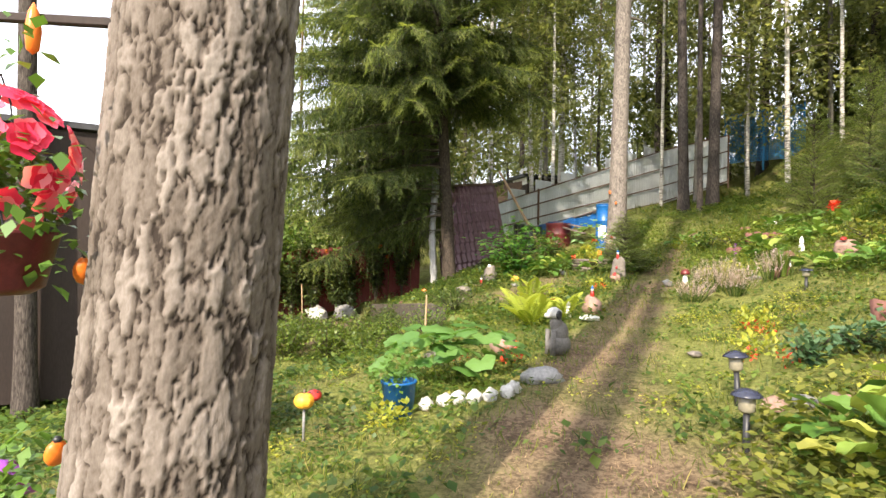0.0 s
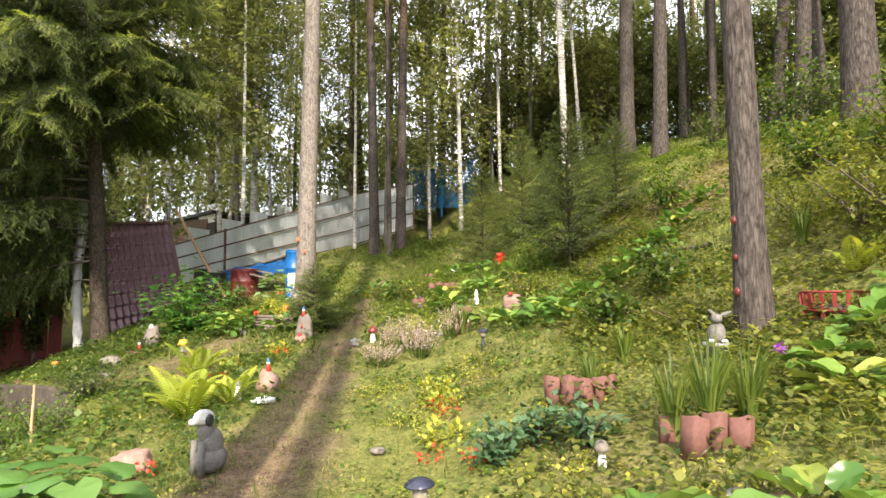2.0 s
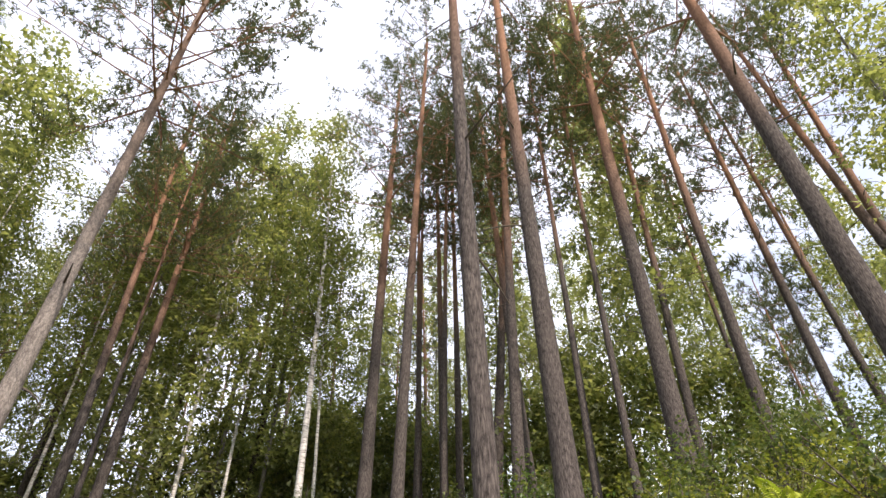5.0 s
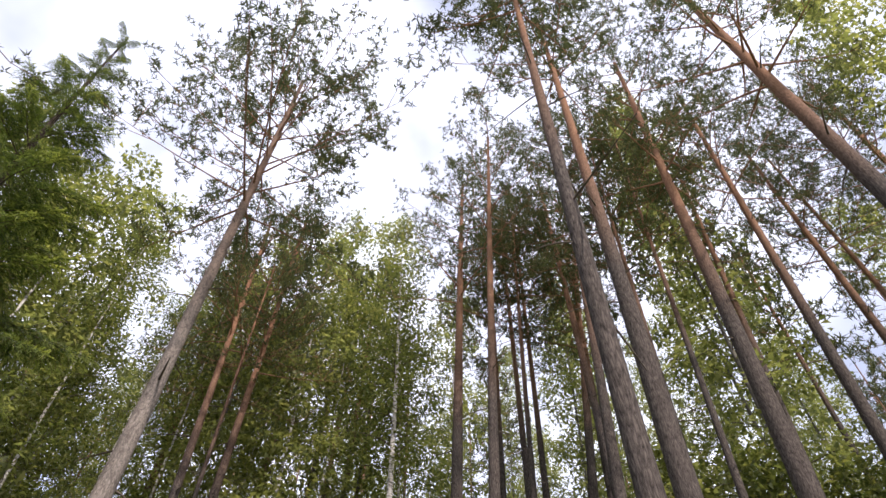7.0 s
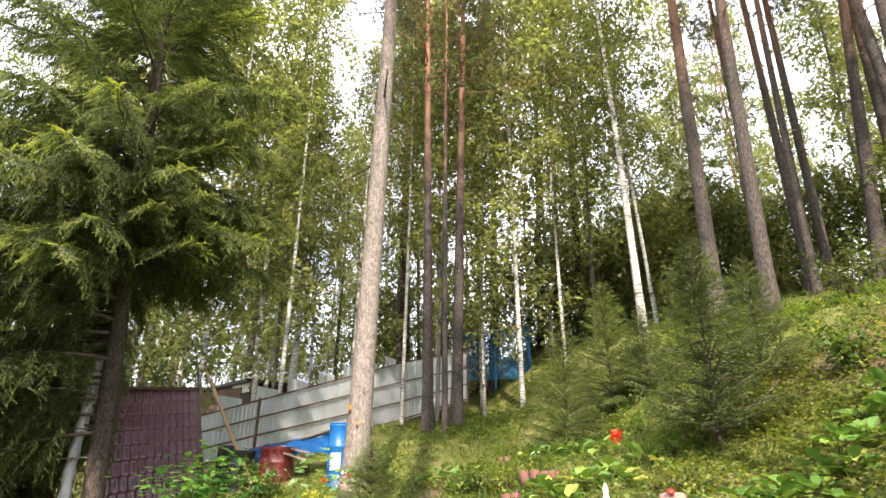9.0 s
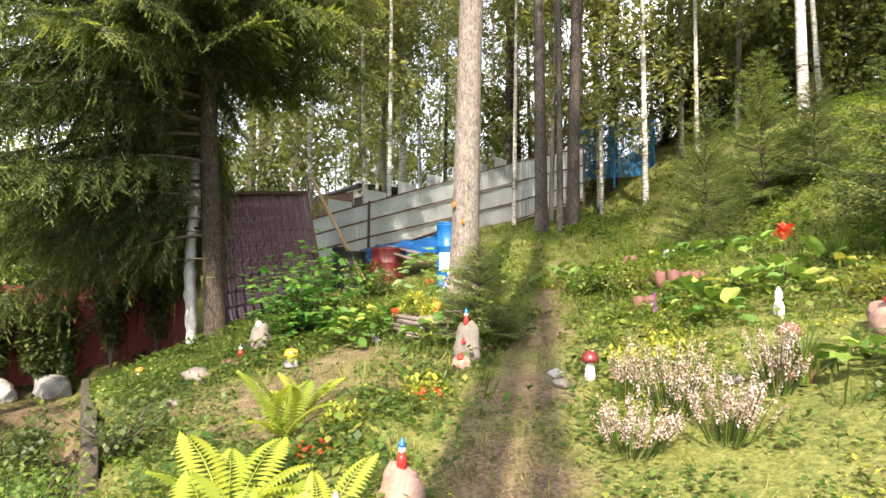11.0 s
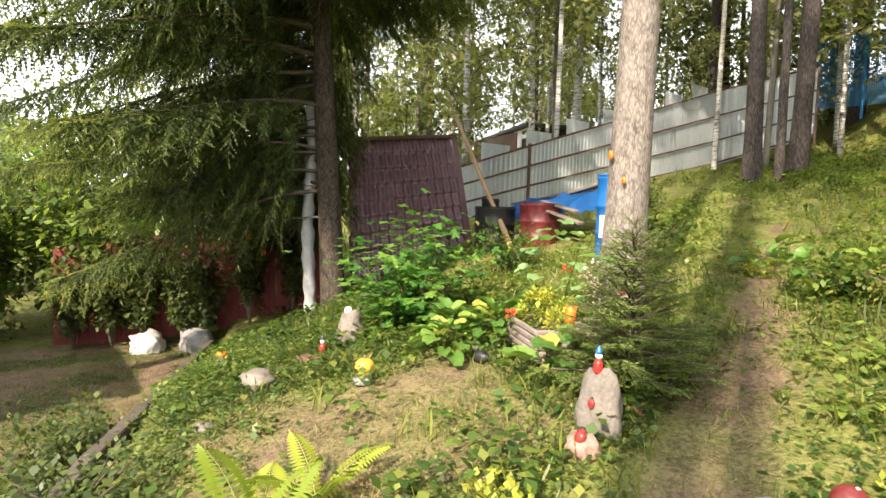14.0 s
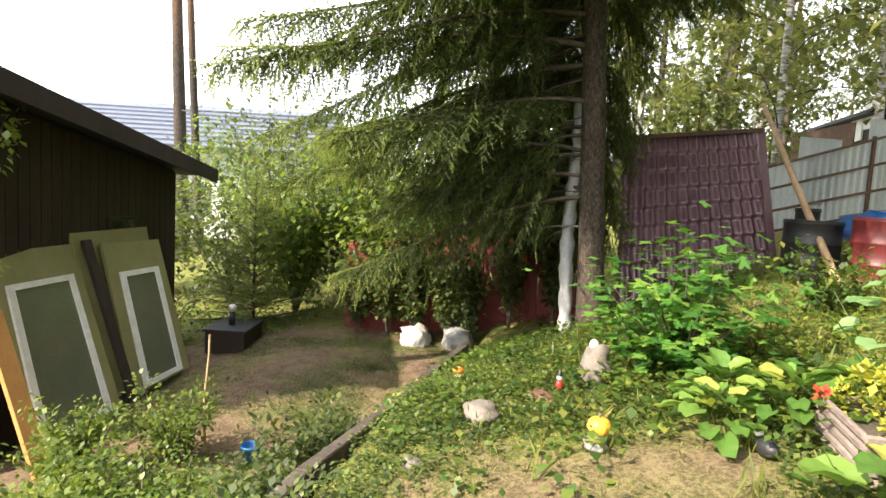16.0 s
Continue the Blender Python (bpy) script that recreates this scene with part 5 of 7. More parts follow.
def leafy_plant(kinds, x, y, n, reach, high, size, label, name, category, group, rnd, stand=0.5, dz=0.0):
    e = thing(name, x, y, height(x, y) + dz, label, category, group, rz=rnd.uniform(0, 360))
    for i in range(n):
        a = 137.5 * i + rnd.uniform(-20, 20)
        q = ((i + 0.6) / n) ** 0.6
        hz = high * (0.35 + 0.65 * (1 - q * q) + 0.15 * rnd.random())
        d = reach * q
        ca, sa = math.sin(radians(-a)), math.cos(radians(-a))
        s = size * rnd.uniform(0.75, 1.2)
        tilt = (1 - q) * 55 * stand + rnd.uniform(-12, 22)
        m = pose(d * ca * 0.75, d * sa * 0.75, hz, 0, 0, a) @ pose(0, 0, 0, tilt, rnd.uniform(-18, 18), 0) @ Matrix.Scale(s, 4)
        held("leaf", kinds[i % len(kinds)], e, m=m)
    for i in range(min(n, 5)):
        a = 72 * i
        held("stalk", STALK, e, m=pose(0, 0, 0, rnd.uniform(15, 40) * -1, 0, a) @ Matrix.Scale(high, 4))
    return e


rnd = random.Random(5)
BERGENIA = [  # x, y, leaves, size
    (-0.28, 2.02, 16, 1.15), (-0.02, 2.28, 16, 1.2), (-0.10, 1.78, 15, 1.2), (0.22, 2.05, 16, 1.25), (0.50, 2.28, 14, 1.15), (0.30, 1.65, 12, 1.2),
    (0.95, 3.7, 16, 1.1), (1.25, 4.0, 16, 1.15), (0.92, 3.35, 13, 1.0), (1.55, 4.3, 14, 1.1), (1.3, 3.5, 13, 1.0), (1.7, 3.8, 13, 1.1),
    (-1.15, 6.7, 10, 0.8), (-0.9, 6.95, 11, 0.9), (-0.62, 7.05, 11, 0.9), (-0.3, 7.3, 11, 0.9), (-0.05, 7.6, 11, 0.95), (0.2, 7.85, 11, 0.9), (0.5, 8.1, 10, 0.9), (-0.75, 6.5, 9, 0.8), (0.8, 8.5, 10, 0.9),
    (-2.55, 7.95, 12, 1.0), (-2.3, 8.2, 12, 1.05), (-2.75, 8.35, 11, 0.95), (-2.05, 8.5, 12, 1.0), (-1.9, 8.05, 10, 1.0), (-1.7, 8.85, 11, 1.0), (-2.35, 7.6, 9, 0.9), (-1.4, 9.2, 10, 1.0),
    (-3.05, 10.4, 10, 1.0), (-3.35, 10.7, 10, 1.0), (-2.7, 10.7, 10, 1.0), (-3.85, 10.0, 9, 0.9), (-4.75, 10.3, 10, 1.0), (-4.45, 10.1, 9, 0.9), (-2.3, 10.2, 9, 1.0), (-4.9, 10.8, 9, 1.0),
    (-5.85, 7.35, 22, 1.35), (-5.5, 7.5, 22, 1.4), (-5.6, 7.15, 20, 1.3), (-5.3, 7.75, 18, 1.4), (-4.62, 7.22, 8, 1.0), (-4.72, 7.05, 7, 0.9), (-4.35, 7.5, 7, 0.8),
]
BERGENIA += [(x + 0.2, y - 0.13, n + 5, s * 0.95) for x, y, n, s in BERGENIA if -1.3 < x < 0.9 and 6.4 < y < 8.6] + [(-1.55, 6.5, 13, 0.85), (-1.3, 6.25, 12, 0.8), (-1.0, 6.3, 12, 0.85), (-0.68, 6.2, 12, 0.9)]
for x, y, n, s in BERGENIA:
    near_planter = x < -5 and y > 7
    s = s * (1.3 if y > 6 and not near_planter else 1.0)
    leafy_plant(LEAF_KINDS, x, y, n + 8 * near_planter, 0.18 * s, 0.13 * s * (1.4 if near_planter else 1), s * 0.82 * (0.75 if near_planter else 1), "clump of glossy round green leaves in the bed", "bergenia", "plant", "big-leaved clumps", rnd, 0.95)
for x, y, n in [(-2.75, 2.05, 16), (-3.05, 2.2, 14), (-2.55, 2.25, 13), (-2.85, 2.4, 12)]:
    leafy_plant(SQUASH_KINDS, x, y, n, 0.34, 0.36, 0.8, "squash plant with broad pale green leaves", "squash_plant", "plant", "squash plants", rnd, 0.2)
leafy_plant(ROUND_KINDS, -5.3, 7.95, 22, 0.36, 0.72, 0.75, "nasturtium with round pale leaves behind the planter", "nasturtium", "plant", "nasturtiums", rnd, 0.15)
leafy_plant(ROUND_KINDS, -4.95, 7.95, 16, 0.3, 0.5, 0.7, "nasturtium with round pale leaves behind the planter", "nasturtium", "plant", "nasturtiums", rnd, 0.15)

# ---- ferns ----
def frond_mesh(long_):
    n = 22
    t = np.linspace(0.06, 1, n)
    ax = np.stack([0 * t, long_ * t * 0.85, long_ * (1.15 * t - 0.6 * t * t)], -1)
    vs, fs = [], []
    k = 0
    for i in range(n):
        w = long_ * 0.24 * math.sin(math.pi * min(1, t[i] * 0.9 + 0.12)) ** 0.8
        for s in (-1, 1):
            p = ax[i]
            vs += [p, p + [s * w * 0.5, 0.05 * long_, 0.01], p + [s * w, 0.055 * long_, -0.02 * long_], p + [s * w * 0.5, 0.0, 0]]
            fs.append([k, k + 1, k + 2, k + 3])
            k += 4
    v, f = tube(ax, np.linspace(0.005, 0.001, n), 4)
    v2, f2 = joined([(np.array(vs), np.array(fs)), (v, f)])
    return mesh_np("frond", v2, f2, M_FERN, False)


FRONDS = [frond_mesh(0.5), frond_mesh(0.42)]


def fern(x, y, n, s, label="light yellow green fern beside the path"):
    e = thing("fern", x, y, height(x, y), label, "fern", "ferns")
    for i in range(n):
        held("frond", FRONDS[i % 2], e, m=pose(0, 0, 0, rnd.uniform(-8, 22), 0, 360 * i / n + rnd.uniform(-15, 15)) @ Matrix.Scale(s * rnd.uniform(0.8, 1.1), 4))


for x, y, n, s in [(-3.62, 4.2, 9, 1.0), (-3.95, 4.5, 8, 0.95), (-3.45, 4.55, 6, 0.8), (-4.55, 5.35, 6, 1.0), (-4.75, 5.7, 4, 0.8), (2.75, 6.1, 8, 1.0), (2.45, 5.75, 7, 0.9), (1.5, 5.0, 5, 0.7), (3.9, 5.6, 7, 1.0), (3.0, 4.2, 7, 1.0)]:
    fern(x, y, n, s)

# ---- tall grass leaves, heather ----
def blade_clump(name, x, y, n, long_, label, mat=None, lean=0.35, dz=0.0):
    e = thing(name, x, y, height(x, y) + dz, label, "plant", "blade clumps")
    n = int(n * 1.5)
    t = np.linspace(0, 1, 6)
    pieces = []
    for i in range(n):
        a, l = RNG.random() * 6.28, long_ * (0.6 + 0.5 * RNG.random())
        o = lean * (0.3 + RNG.random())
        ax = np.stack([0.03 * np.cos(a) + l * o * t * t * np.cos(a), 0.03 * np.sin(a) + l * o * t * t * np.sin(a), l * (t - 0.35 * o * t ** 3)], -1)
        w = 0.0048 * (1 - t ** 2) + 0.0008
        side = np.array([-np.sin(a), np.cos(a), 0])
        v = np.concatenate([ax - side * w[:, None], ax + side * w[:, None]])
        f = np.array([[j, j + 1, j + 7, j + 6] for j in range(5)])
        pieces.append((v, f))
    v, f = joined(pieces)
    held("foliage", mesh_np("foliage", v, f, mat or M_CLOVER_LIGHT), e, "long arching blades", "stuff")


for x, y, n, l in [(0.27, 3.08, 60, 0.5), (0.12, 3.1, 40, 0.42), (0.45, 3.2, 40, 0.45), (-0.3, 3.95, 40, 0.3), (-1.85, 6.45, 70, 0.34), (-4.15, 11.8, 60, 0.5), (-1.6, 9.0, 60, 0.4), (1.4, 5.9, 50, 0.4), (1.9, 5.2, 50, 0.4), (-0.1, 4.6, 40, 0.3), (2.4, 7.4, 60, 0.45)]:
    blade_clump("daylily", x, y, n, l, "clump of long narrow green leaves")


def heather(x, y, r, h, n):
    e = thing("heather", x, y, height(x, y), "heather with pale pinkish flower spikes beside the path", "shrub", "heathers")
    a, q = RNG.random(n) * 6.28, RNG.random(n) ** 0.5
    pieces, pts = [], []
    for ai, qi in zip(a, q):
        t = np.linspace(0, 1, 4)
        l = h * (0.8 + 0.7 * RNG.random()) * (1 - 0.25 * qi)
        p = np.stack([r * qi * np.cos(ai) * (0.4 + 0.6 * t) + 0.02 * t, r * qi * np.sin(ai) * (0.4 + 0.6 * t), l * t], -1)
        pieces.append(tube(p, [0.003, 0.003, 0.002, 0.001], 3))
        s = np.linspace(0.5, 1, 16)[:, None]
        pts.append(p[0] + (p[-1] - p[0]) * s)
    v, f = joined(pieces)
    held("stem", mesh_np("stem", v, f, M_HERB), e, "", "stuff")
    v, f = leaf_cloud(np.concatenate(pts), 0.009, 3, 0.013, 0)
    held("blossom", mesh_np("blossom", v, f, M_HEATHER), e, "pale pink flower spikes", "stuff")


for x, y, r, h, n in [(-2.45, 6.2, 0.26, 0.32, 60), (-2.15, 5.9, 0.24, 0.28, 55), (-2.55, 5.75, 0.24, 0.22, 46), (-1.95, 6.4, 0.22, 0.28, 46), (-2.75, 6.4, 0.14, 0.27, 24)]:
    heather(x, y, r, h, n)

for x, y, r, h, n in [(-12.6, 6.2, 0.5, 1.9, 900), (-12.0, 7.1, 0.45, 1.8, 900), (-11.6, 8.0, 0.4, 1.7, 800), (-12.75, 5.7, 0.35, 1.5, 700), (-12.3, 6.6, 0.3, 1.3, 600), (-11.9, 7.4, 0.35, 1.6, 700), (-11.3, 8.6, 0.3, 1.5, 600), (-12.9, 6.6, 0.7, 2.0, 1200)]:
    shrub("creeper_bush", x, y, height(x, y), r, h, 2 * n, 0.085, M_LEAF_DEEP, "leafy shrub grown up against the red fence", "shrubs by the red fence", 8, 0.1)
for x, y, h in [(0.5, 9.0, 0.5), (-3.9, 9.4, 0.3), (-0.2, 5.6, 0.35), (0.3, 6.5, 0.45), (2.2, 9.3, 1.2), (2.3, 6.0, 0.8), (1.9, 7.4, 0.7), (-5.8, 9.9, 0.8), (-7.4, 9.6, 0.6), (-7.9, 13.2, 0.4)]:
    shrub("berry_bush", x, y, height(x, y), 0.3 + 0.2 * h, h, int(500 + 500 * h), 0.06, M_HERB, "leafy berry bush on the slope", "berry bushes", 8)
for x, y, h in [(2.3, 5.1, 1.2), (1.85, 4.95, 1.1), (2.35, 5.9, 1.2), (1.75, 5.6, 1.0), (2.6, 4.7, 1.2), (1.5, 6.3, 0.8), (2.9, 6.4, 1.2), (2.4, 5.4, 0.7), (3.0, 5.0, 0.8), (3.5, 5.9, 0.9), (2.6, 6.7, 0.8), (3.2, 7.4, 1.0), (4.2, 5.0, 0.9), (4.6, 6.3, 1.0), (2.0, 4.6, 0.5), (3.7, 3.6, 0.8), (-3.4, 9.2, 0.4), (-1.3, 7.9, 0.35), (0.4, 5.2, 0.35)]:
    shrub("bank_bush", x, y, height(x, y), 0.35 + 0.25 * h, h * 0.6, int(600 + 500 * h), 0.042, M_BILBERRY, "light green leafy bush on the bank", "bushes of the bank", 9)
for x, y, r, h in [(-5.75, 4.4, 0.4, 0.75), (-6.25, 4.55, 0.35, 0.65), (-5.3, 4.25, 0.35, 0.6), (-6.7, 4.3, 0.38, 0.55), (-6.35, 4.5, 0.32, 0.5), (-7.1, 4.15, 0.32, 0.45), (-6.1, 4.25, 0.3, 0.5)]:
    shrub("feathery_bush", x, y, height(x, y), r, h, 1300, 0.034, M_LEAF_BRIGHT, "pale green feathery weed at the edge of the yard", "feathery weeds", 12)
herbs("clover_leaves", "small dark clover-like leaves on the garden bank", scatter_spots(3900, (-9.5, 4.9, -3.9, 8.4), lambda x, y: off_path(x, y) * 0.55 * smooth(0.5, 1.2, math.hypot(x + 5.3, y - 6.3)) * smooth(0.15, 0.4, kerb_distance(x, y)) * (0 if beyond(x, y) > 0.4 else 1)), 9, 0.03, 0.06, M_CLOVER)
herbs("yard_moss", "low moss and seedlings on the trodden yard", scatter_spots(2600, (-12.5, 3.0, -5.5, 7.0), lambda x, y: 0.7 * patchy(x, y, 1.1, -0.05) * (1 if beyond(x, y) > 0.1 else 0)), 8, 0.022, 0.02, M_CLOVER)

# ---- red board fence, rubble and things beyond the yard ----
def between(p, q, w, d):
    """A matrix and length for a bar from p to q."""
    p, q = Vector(p), Vector(q)
    return Matrix.Translation(p) @ (q - p).to_track_quat("X", "Z").to_matrix().to_4x4(), (q - p).length


def bar(name, p, q, w, d, mat, parent=None, label="", bev=0.003, kind=""):
    m, l = between(p, q, w, d)
    bm = bmesh.new()
    box_bm(bm, 0, -w / 2, -d / 2, l, w / 2, d / 2, bev=bev)
    ob = part(name, bm, mat, parent, label, kind=kind)
    ob.matrix_basis = m
    return ob


def pole(name, p, q, r0, r1, mat, parent=None, label="", sides=8):
    pts = np.array([np.array(p) + (np.array(q) - np.array(p)) * t + 0.012 * np.array([math.sin(5 * t), math.cos(7 * t), 0]) for t in np.linspace(0, 1, 7)])
    v, f = tube(pts, np.linspace(r0, r1, 7), sides, 0.12)
    return held(name, mesh_np(name, v, f, mat, True), parent, label)


def board_fence():
    e = thing("board_fence", 0, 0, 0, "red painted board fence behind the spruces", "fence")
    line = [(-13.2, 5.5, -0.5), (-12.3, 7.6, -0.3), (-11.3, 9.2, 0.1)]
    for (x0, y0, z0), (x1, y1, z1) in zip(line, line[1:]):
        n = int(math.hypot(x1 - x0, y1 - y0) / 0.115)
        for i in range(n):
            t = (i + 0.5) / n
            x, y, z = x0 + (x1 - x0) * t, y0 + (y1 - y0) * t, z0 + (z1 - z0) * t
            h = 1.55 + 0.1 * rnd.random()
            a = math.degrees(math.atan2(y1 - y0, x1 - x0))
            b = box("board", -0.0574, -0.01, 0, 0.0574, 0.01, h, M_RED, e, bev=0)
            b.matrix_basis = pose(x, y, z, rnd.uniform(-2, 2), rnd.uniform(-1, 1), a)
        bar("rail", (x0, y0 + 0.02, z0 + 1.2), (x1, y1 + 0.02, z1 + 1.2), 0.03, 0.07, M_RED, e)


board_fence()
wr = thing("white_rock", -12.1, 6.6, -0.42, "big whitewashed rock at the edge of the yard", "rock")
blob("rock", 0.3, 0.24, 0.26, M_WHITEWASH, wr, lump=0.55, freq=2.6, seed=4)
wr = thing("grey_rock", -11.85, 7.25, -0.35, "grey rock beside the whitewashed one", "rock")
blob("rock", 0.35, 0.25, 0.25, M_STONE_GREY, wr, lump=0.3, freq=1.8, seed=8)

# wrapped white trunk behind the old spruce
e = thing("wrapped_trunk", -9.35, 7.92, height(-9.35, 7.92), "dead trunk wrapped in crumpled grey white sheet", "tree")
v_, f_ = tube(np.array([[0.02 * math.sin(9 * t), 0.02 * math.cos(7 * t), -0.2 + 3.0 * t] for t in np.linspace(0, 1, 30)]), 0.075 + 0.012 * np.sin(np.arange(30) * 2.1), 12, 0.35)
held("wrapping", mesh_np("wrapping", v_, f_, M_WRAP), e, "crumpled pale wrapping")

# kerb boards
for p, q in zip(KERB, KERB[1:]):
    bar("kerb_board", (p[0], p[1], p[2] - 0.08), (q[0], q[1], q[2] - 0.08), 0.09, 0.42, M_KERB, None, "dark weathered board that edges the garden bank", 0.008, "structure")

# ---- door leaves that lean on the house ----
def door_leaf(name, corners, frame_, label, pane_mat):
    """A leaning panel with a framed pane: bottom left and right, top right and left."""
    e = thing(name, 0, 0, 0, label, "door leaf", "door leaves against the house")
    bl, br, tr, tl = [Vector(c) for c in corners]
    nrm = (br - bl).cross(tl - bl).normalized()
    if nrm.y < 0:
        nrm = -nrm

    def at(u, v, o=0.0):
        return (bl.lerp(br, u)).lerp(tl.lerp(tr, u), v) + nrm * o

    def slab(nm, u0, v0, u1, v1, o0, o1, mat, lab=""):
        bm = bmesh.new()
        vs = [bm.verts.new(at(u, v, o)) for o in (o0, o1) for u, v in ((u0, v0), (u1, v0), (u1, v1), (u0, v1))]
        for f in ((0, 1, 2, 3), (4, 5, 6, 7), (0, 1, 5, 4), (1, 2, 6, 5), (2, 3, 7, 6), (3, 0, 4, 7)):
            bm.faces.new([vs[i] for i in f])
        bmesh.ops.recalc_face_normals(bm, faces=bm.faces)
        part(nm, bm, mat, e, lab)

    slab("panel", 0, 0, 1, 1, -0.04, 0.0, M_PANEL, "olive panel")
    if frame_:
        u0, v0, u1, v1, w = frame_
        h = w * 0.45
        slab("frame", u0, v0, u0 + w, v1, 0.002, 0.03, M_WHITE, "white frame")
        slab("frame", u1 - w, v0, u1, v1, 0.002, 0.03, M_WHITE, "white frame")
        slab("frame", u0 + w, v0, u1 - w, v0 + h, 0.002, 0.03, M_WHITE, "white frame")
        slab("frame", u0 + w, v1 - h, u1 - w, v1, 0.002, 0.03, M_WHITE, "white frame")
        slab("pane", u0 + w, v0 + h, u1 - w, v1 - h, 0.004, 0.012, pane_mat, "dull reflecting pane")
    return e


M_PANE1 = surface("greenish_pane", (0.10, 0.11, 0.075), (0.15, 0.16, 0.11), 1.2, 0.08, relief=0, spec=0.9)
door_leaf("door_leaf", ((-8.80, 2.55, -0.68), (-9.98, 2.92, -0.68), (-10.22, 2.32, 1.18), (-9.15, 2.02, 1.18)), (0.08, 0.03, 0.86, 0.83, 0.07), "olive door leaf with white framed pane leaning on the house", M_PANE1)
door_leaf("door_leaf", ((-10.30, 2.95, -0.64), (-11.32, 3.34, -0.6), (-11.55, 2.86, 1.14), (-10.55, 2.5, 1.16)), (0.16, 0.02, 0.84, 0.8, 0.08), "olive door leaf with white framed pane leaning on the house", M_PANE1)
door_leaf("door_leaf", ((-10.0, 2.75, -0.6), (-11.3, 3.1, -0.6), (-11.65, 2.68, 1.3), (-10.2, 2.30, 1.3)), None, "plain olive panel behind the door leaves", M_PANE1)
bar("dark_plank", (-10.15, 2.98, -0.62), (-10.3, 2.42, 1.22), 0.13, 0.05, M_WALL, None, "")
tagged(bpy.data.objects["dark_plank"], "dark plank that leans between the door leaves", "plank")
bar("amber_board", (-8.45, 2.78, -0.72), (-8.72, 2.25, 0.72), 0.17, 0.05, M_AMBER, None, "")
tagged(bpy.data.objects["amber_board"], "amber coloured board that leans by the door leaves", "board")

e = thing("timber_box", -12.5, 3.75, height(-12.4, 3.6), "dark timber box with a lid at the corner of the house", "box", rz=-12)
box("body", -0.42, -0.3, 0, 0.42, 0.3, 0.34, M_WALL, e, "dark box")
box("lid", -0.45, -0.33, 0.342, 0.45, 0.33, 0.38, M_ROOF, e, "dark lid")
e = thing("garden_lamp", -12.42, 3.72, height(-12.4, 3.6) + 0.384, "small dark lamp with a white top on the timber box", "lamp")
lathe("post", [(0.05, 0), (0.05, 0.22)], M_BLACK, e, "dark post")
lathe("shade", [(0.058, 0.222), (0.06, 0.3), (0.03, 0.33), (0.0, 0.335)], M_WHITE, e, "white top")


def stick(x, y, h, tilt, r=0.012, mat=None, label="thin bamboo stick in the bed"):
    e = thing("garden_stick", x, y, height(x, y), label, "stick", "garden sticks")
    pole("stick", (0, 0, -0.05), (tilt, 0, h), r, r * 0.8, mat or M_LOG, e, "", 6)


stick(-8.30, 4.12, 1.05, -0.12)
stick(-5.05, 3.95, 0.62, 0.01, 0.014)
stick(-7.75, 4.75, 0.35, -0.05, 0.008, M_KERB)
for x, y, r, h, lb in [(-8.1, 4.55, 0.085, 0.14, "blue plastic pot at the edge of the yard"), (-2.5, 1.5, 0.105, 0.2, "blue plastic bucket with seedlings")]:
    e = thing("blue_pot", x, y, height(x, y), lb, "pot", "blue pots")
    lathe("pot", [(r * 0.85, 0), (r, h), (r * 1.06, h + 0.002), (r * 1.06, h + 0.015), (r * 0.94, h + 0.015), (r * 0.8, h * 0.75), (0.001, h * 0.75)], M_BLUE, e, "blue plastic")
v_, f_ = leaf_cloud(np.array([[-2.5, 1.5, height(-2.5, 1.5) + 0.25], [-2.6, 1.62, height(-2.5, 1.5) + 0.3], [-2.55, 1.45, height(-2.5, 1.5) + 0.24]]), 0.13, 130, 0.035)
tagged(new("bucket_plants", mesh_np("bucket_plants", v_, f_, M_BERG)), "small pale leaved plants in the blue bucket", "plant", kind="stuff")

# ---- the pile by the fence ----
def drum(x, y, z, r, h, mat, label, name="drum", lean=(0, 0)):
    e = thing(name, x, y, z, label, "drum", "drums by the fence", rx=lean[0], ry=lean[1])
    prof = [(r * 0.97, 0)]
    for q in (0.0, 0.33, 0.66, 1.0):
        prof += [(r, h * q * 0.97 + 0.005), (r + 0.014, h * q * 0.97 + 0.02), (r, h * q * 0.97 + 0.035)]
    lathe("body", prof, mat, e, "ribbed drum", n=28)
    lathe("rim", [(r * 0.96, h + 0.01), (r * 1.02, h + 0.012), (r * 1.02, h + 0.03), (r * 0.9, h + 0.03), (r * 0.88, h + 0.012)], mat, e, "drum rim", n=28)


drum(-8.25, 11.1, 1.22, 0.3, 0.74, M_MAROON, "maroon steel drum among the pile by the fence", "steel_drum")
drum(-8.95, 10.85, 1.15, 0.31, 0.74, M_BLACK, "black plastic drum among the pile by the fence", "plastic_drum")
drum(-6.50, 10.34, 1.28, 0.17, 1.0, M_BLUE, "tall blue plastic drum behind the pine", "plastic_drum")
drum(-10.2, 11.95, 1.2, 0.16, 0.85, M_BLACK, "narrow black drum beside the roof sheets", "plastic_drum")
box("white_label", -0.08, -0.176, 0.3, 0.08, -0.172, 0.56, M_WHITE, None, bev=0)
tagged(bpy.data.objects["white_label"], "white label on the tall blue drum", "label").matrix_basis = pose(-6.50, 10.34, 1.28, 0, 0, 18)


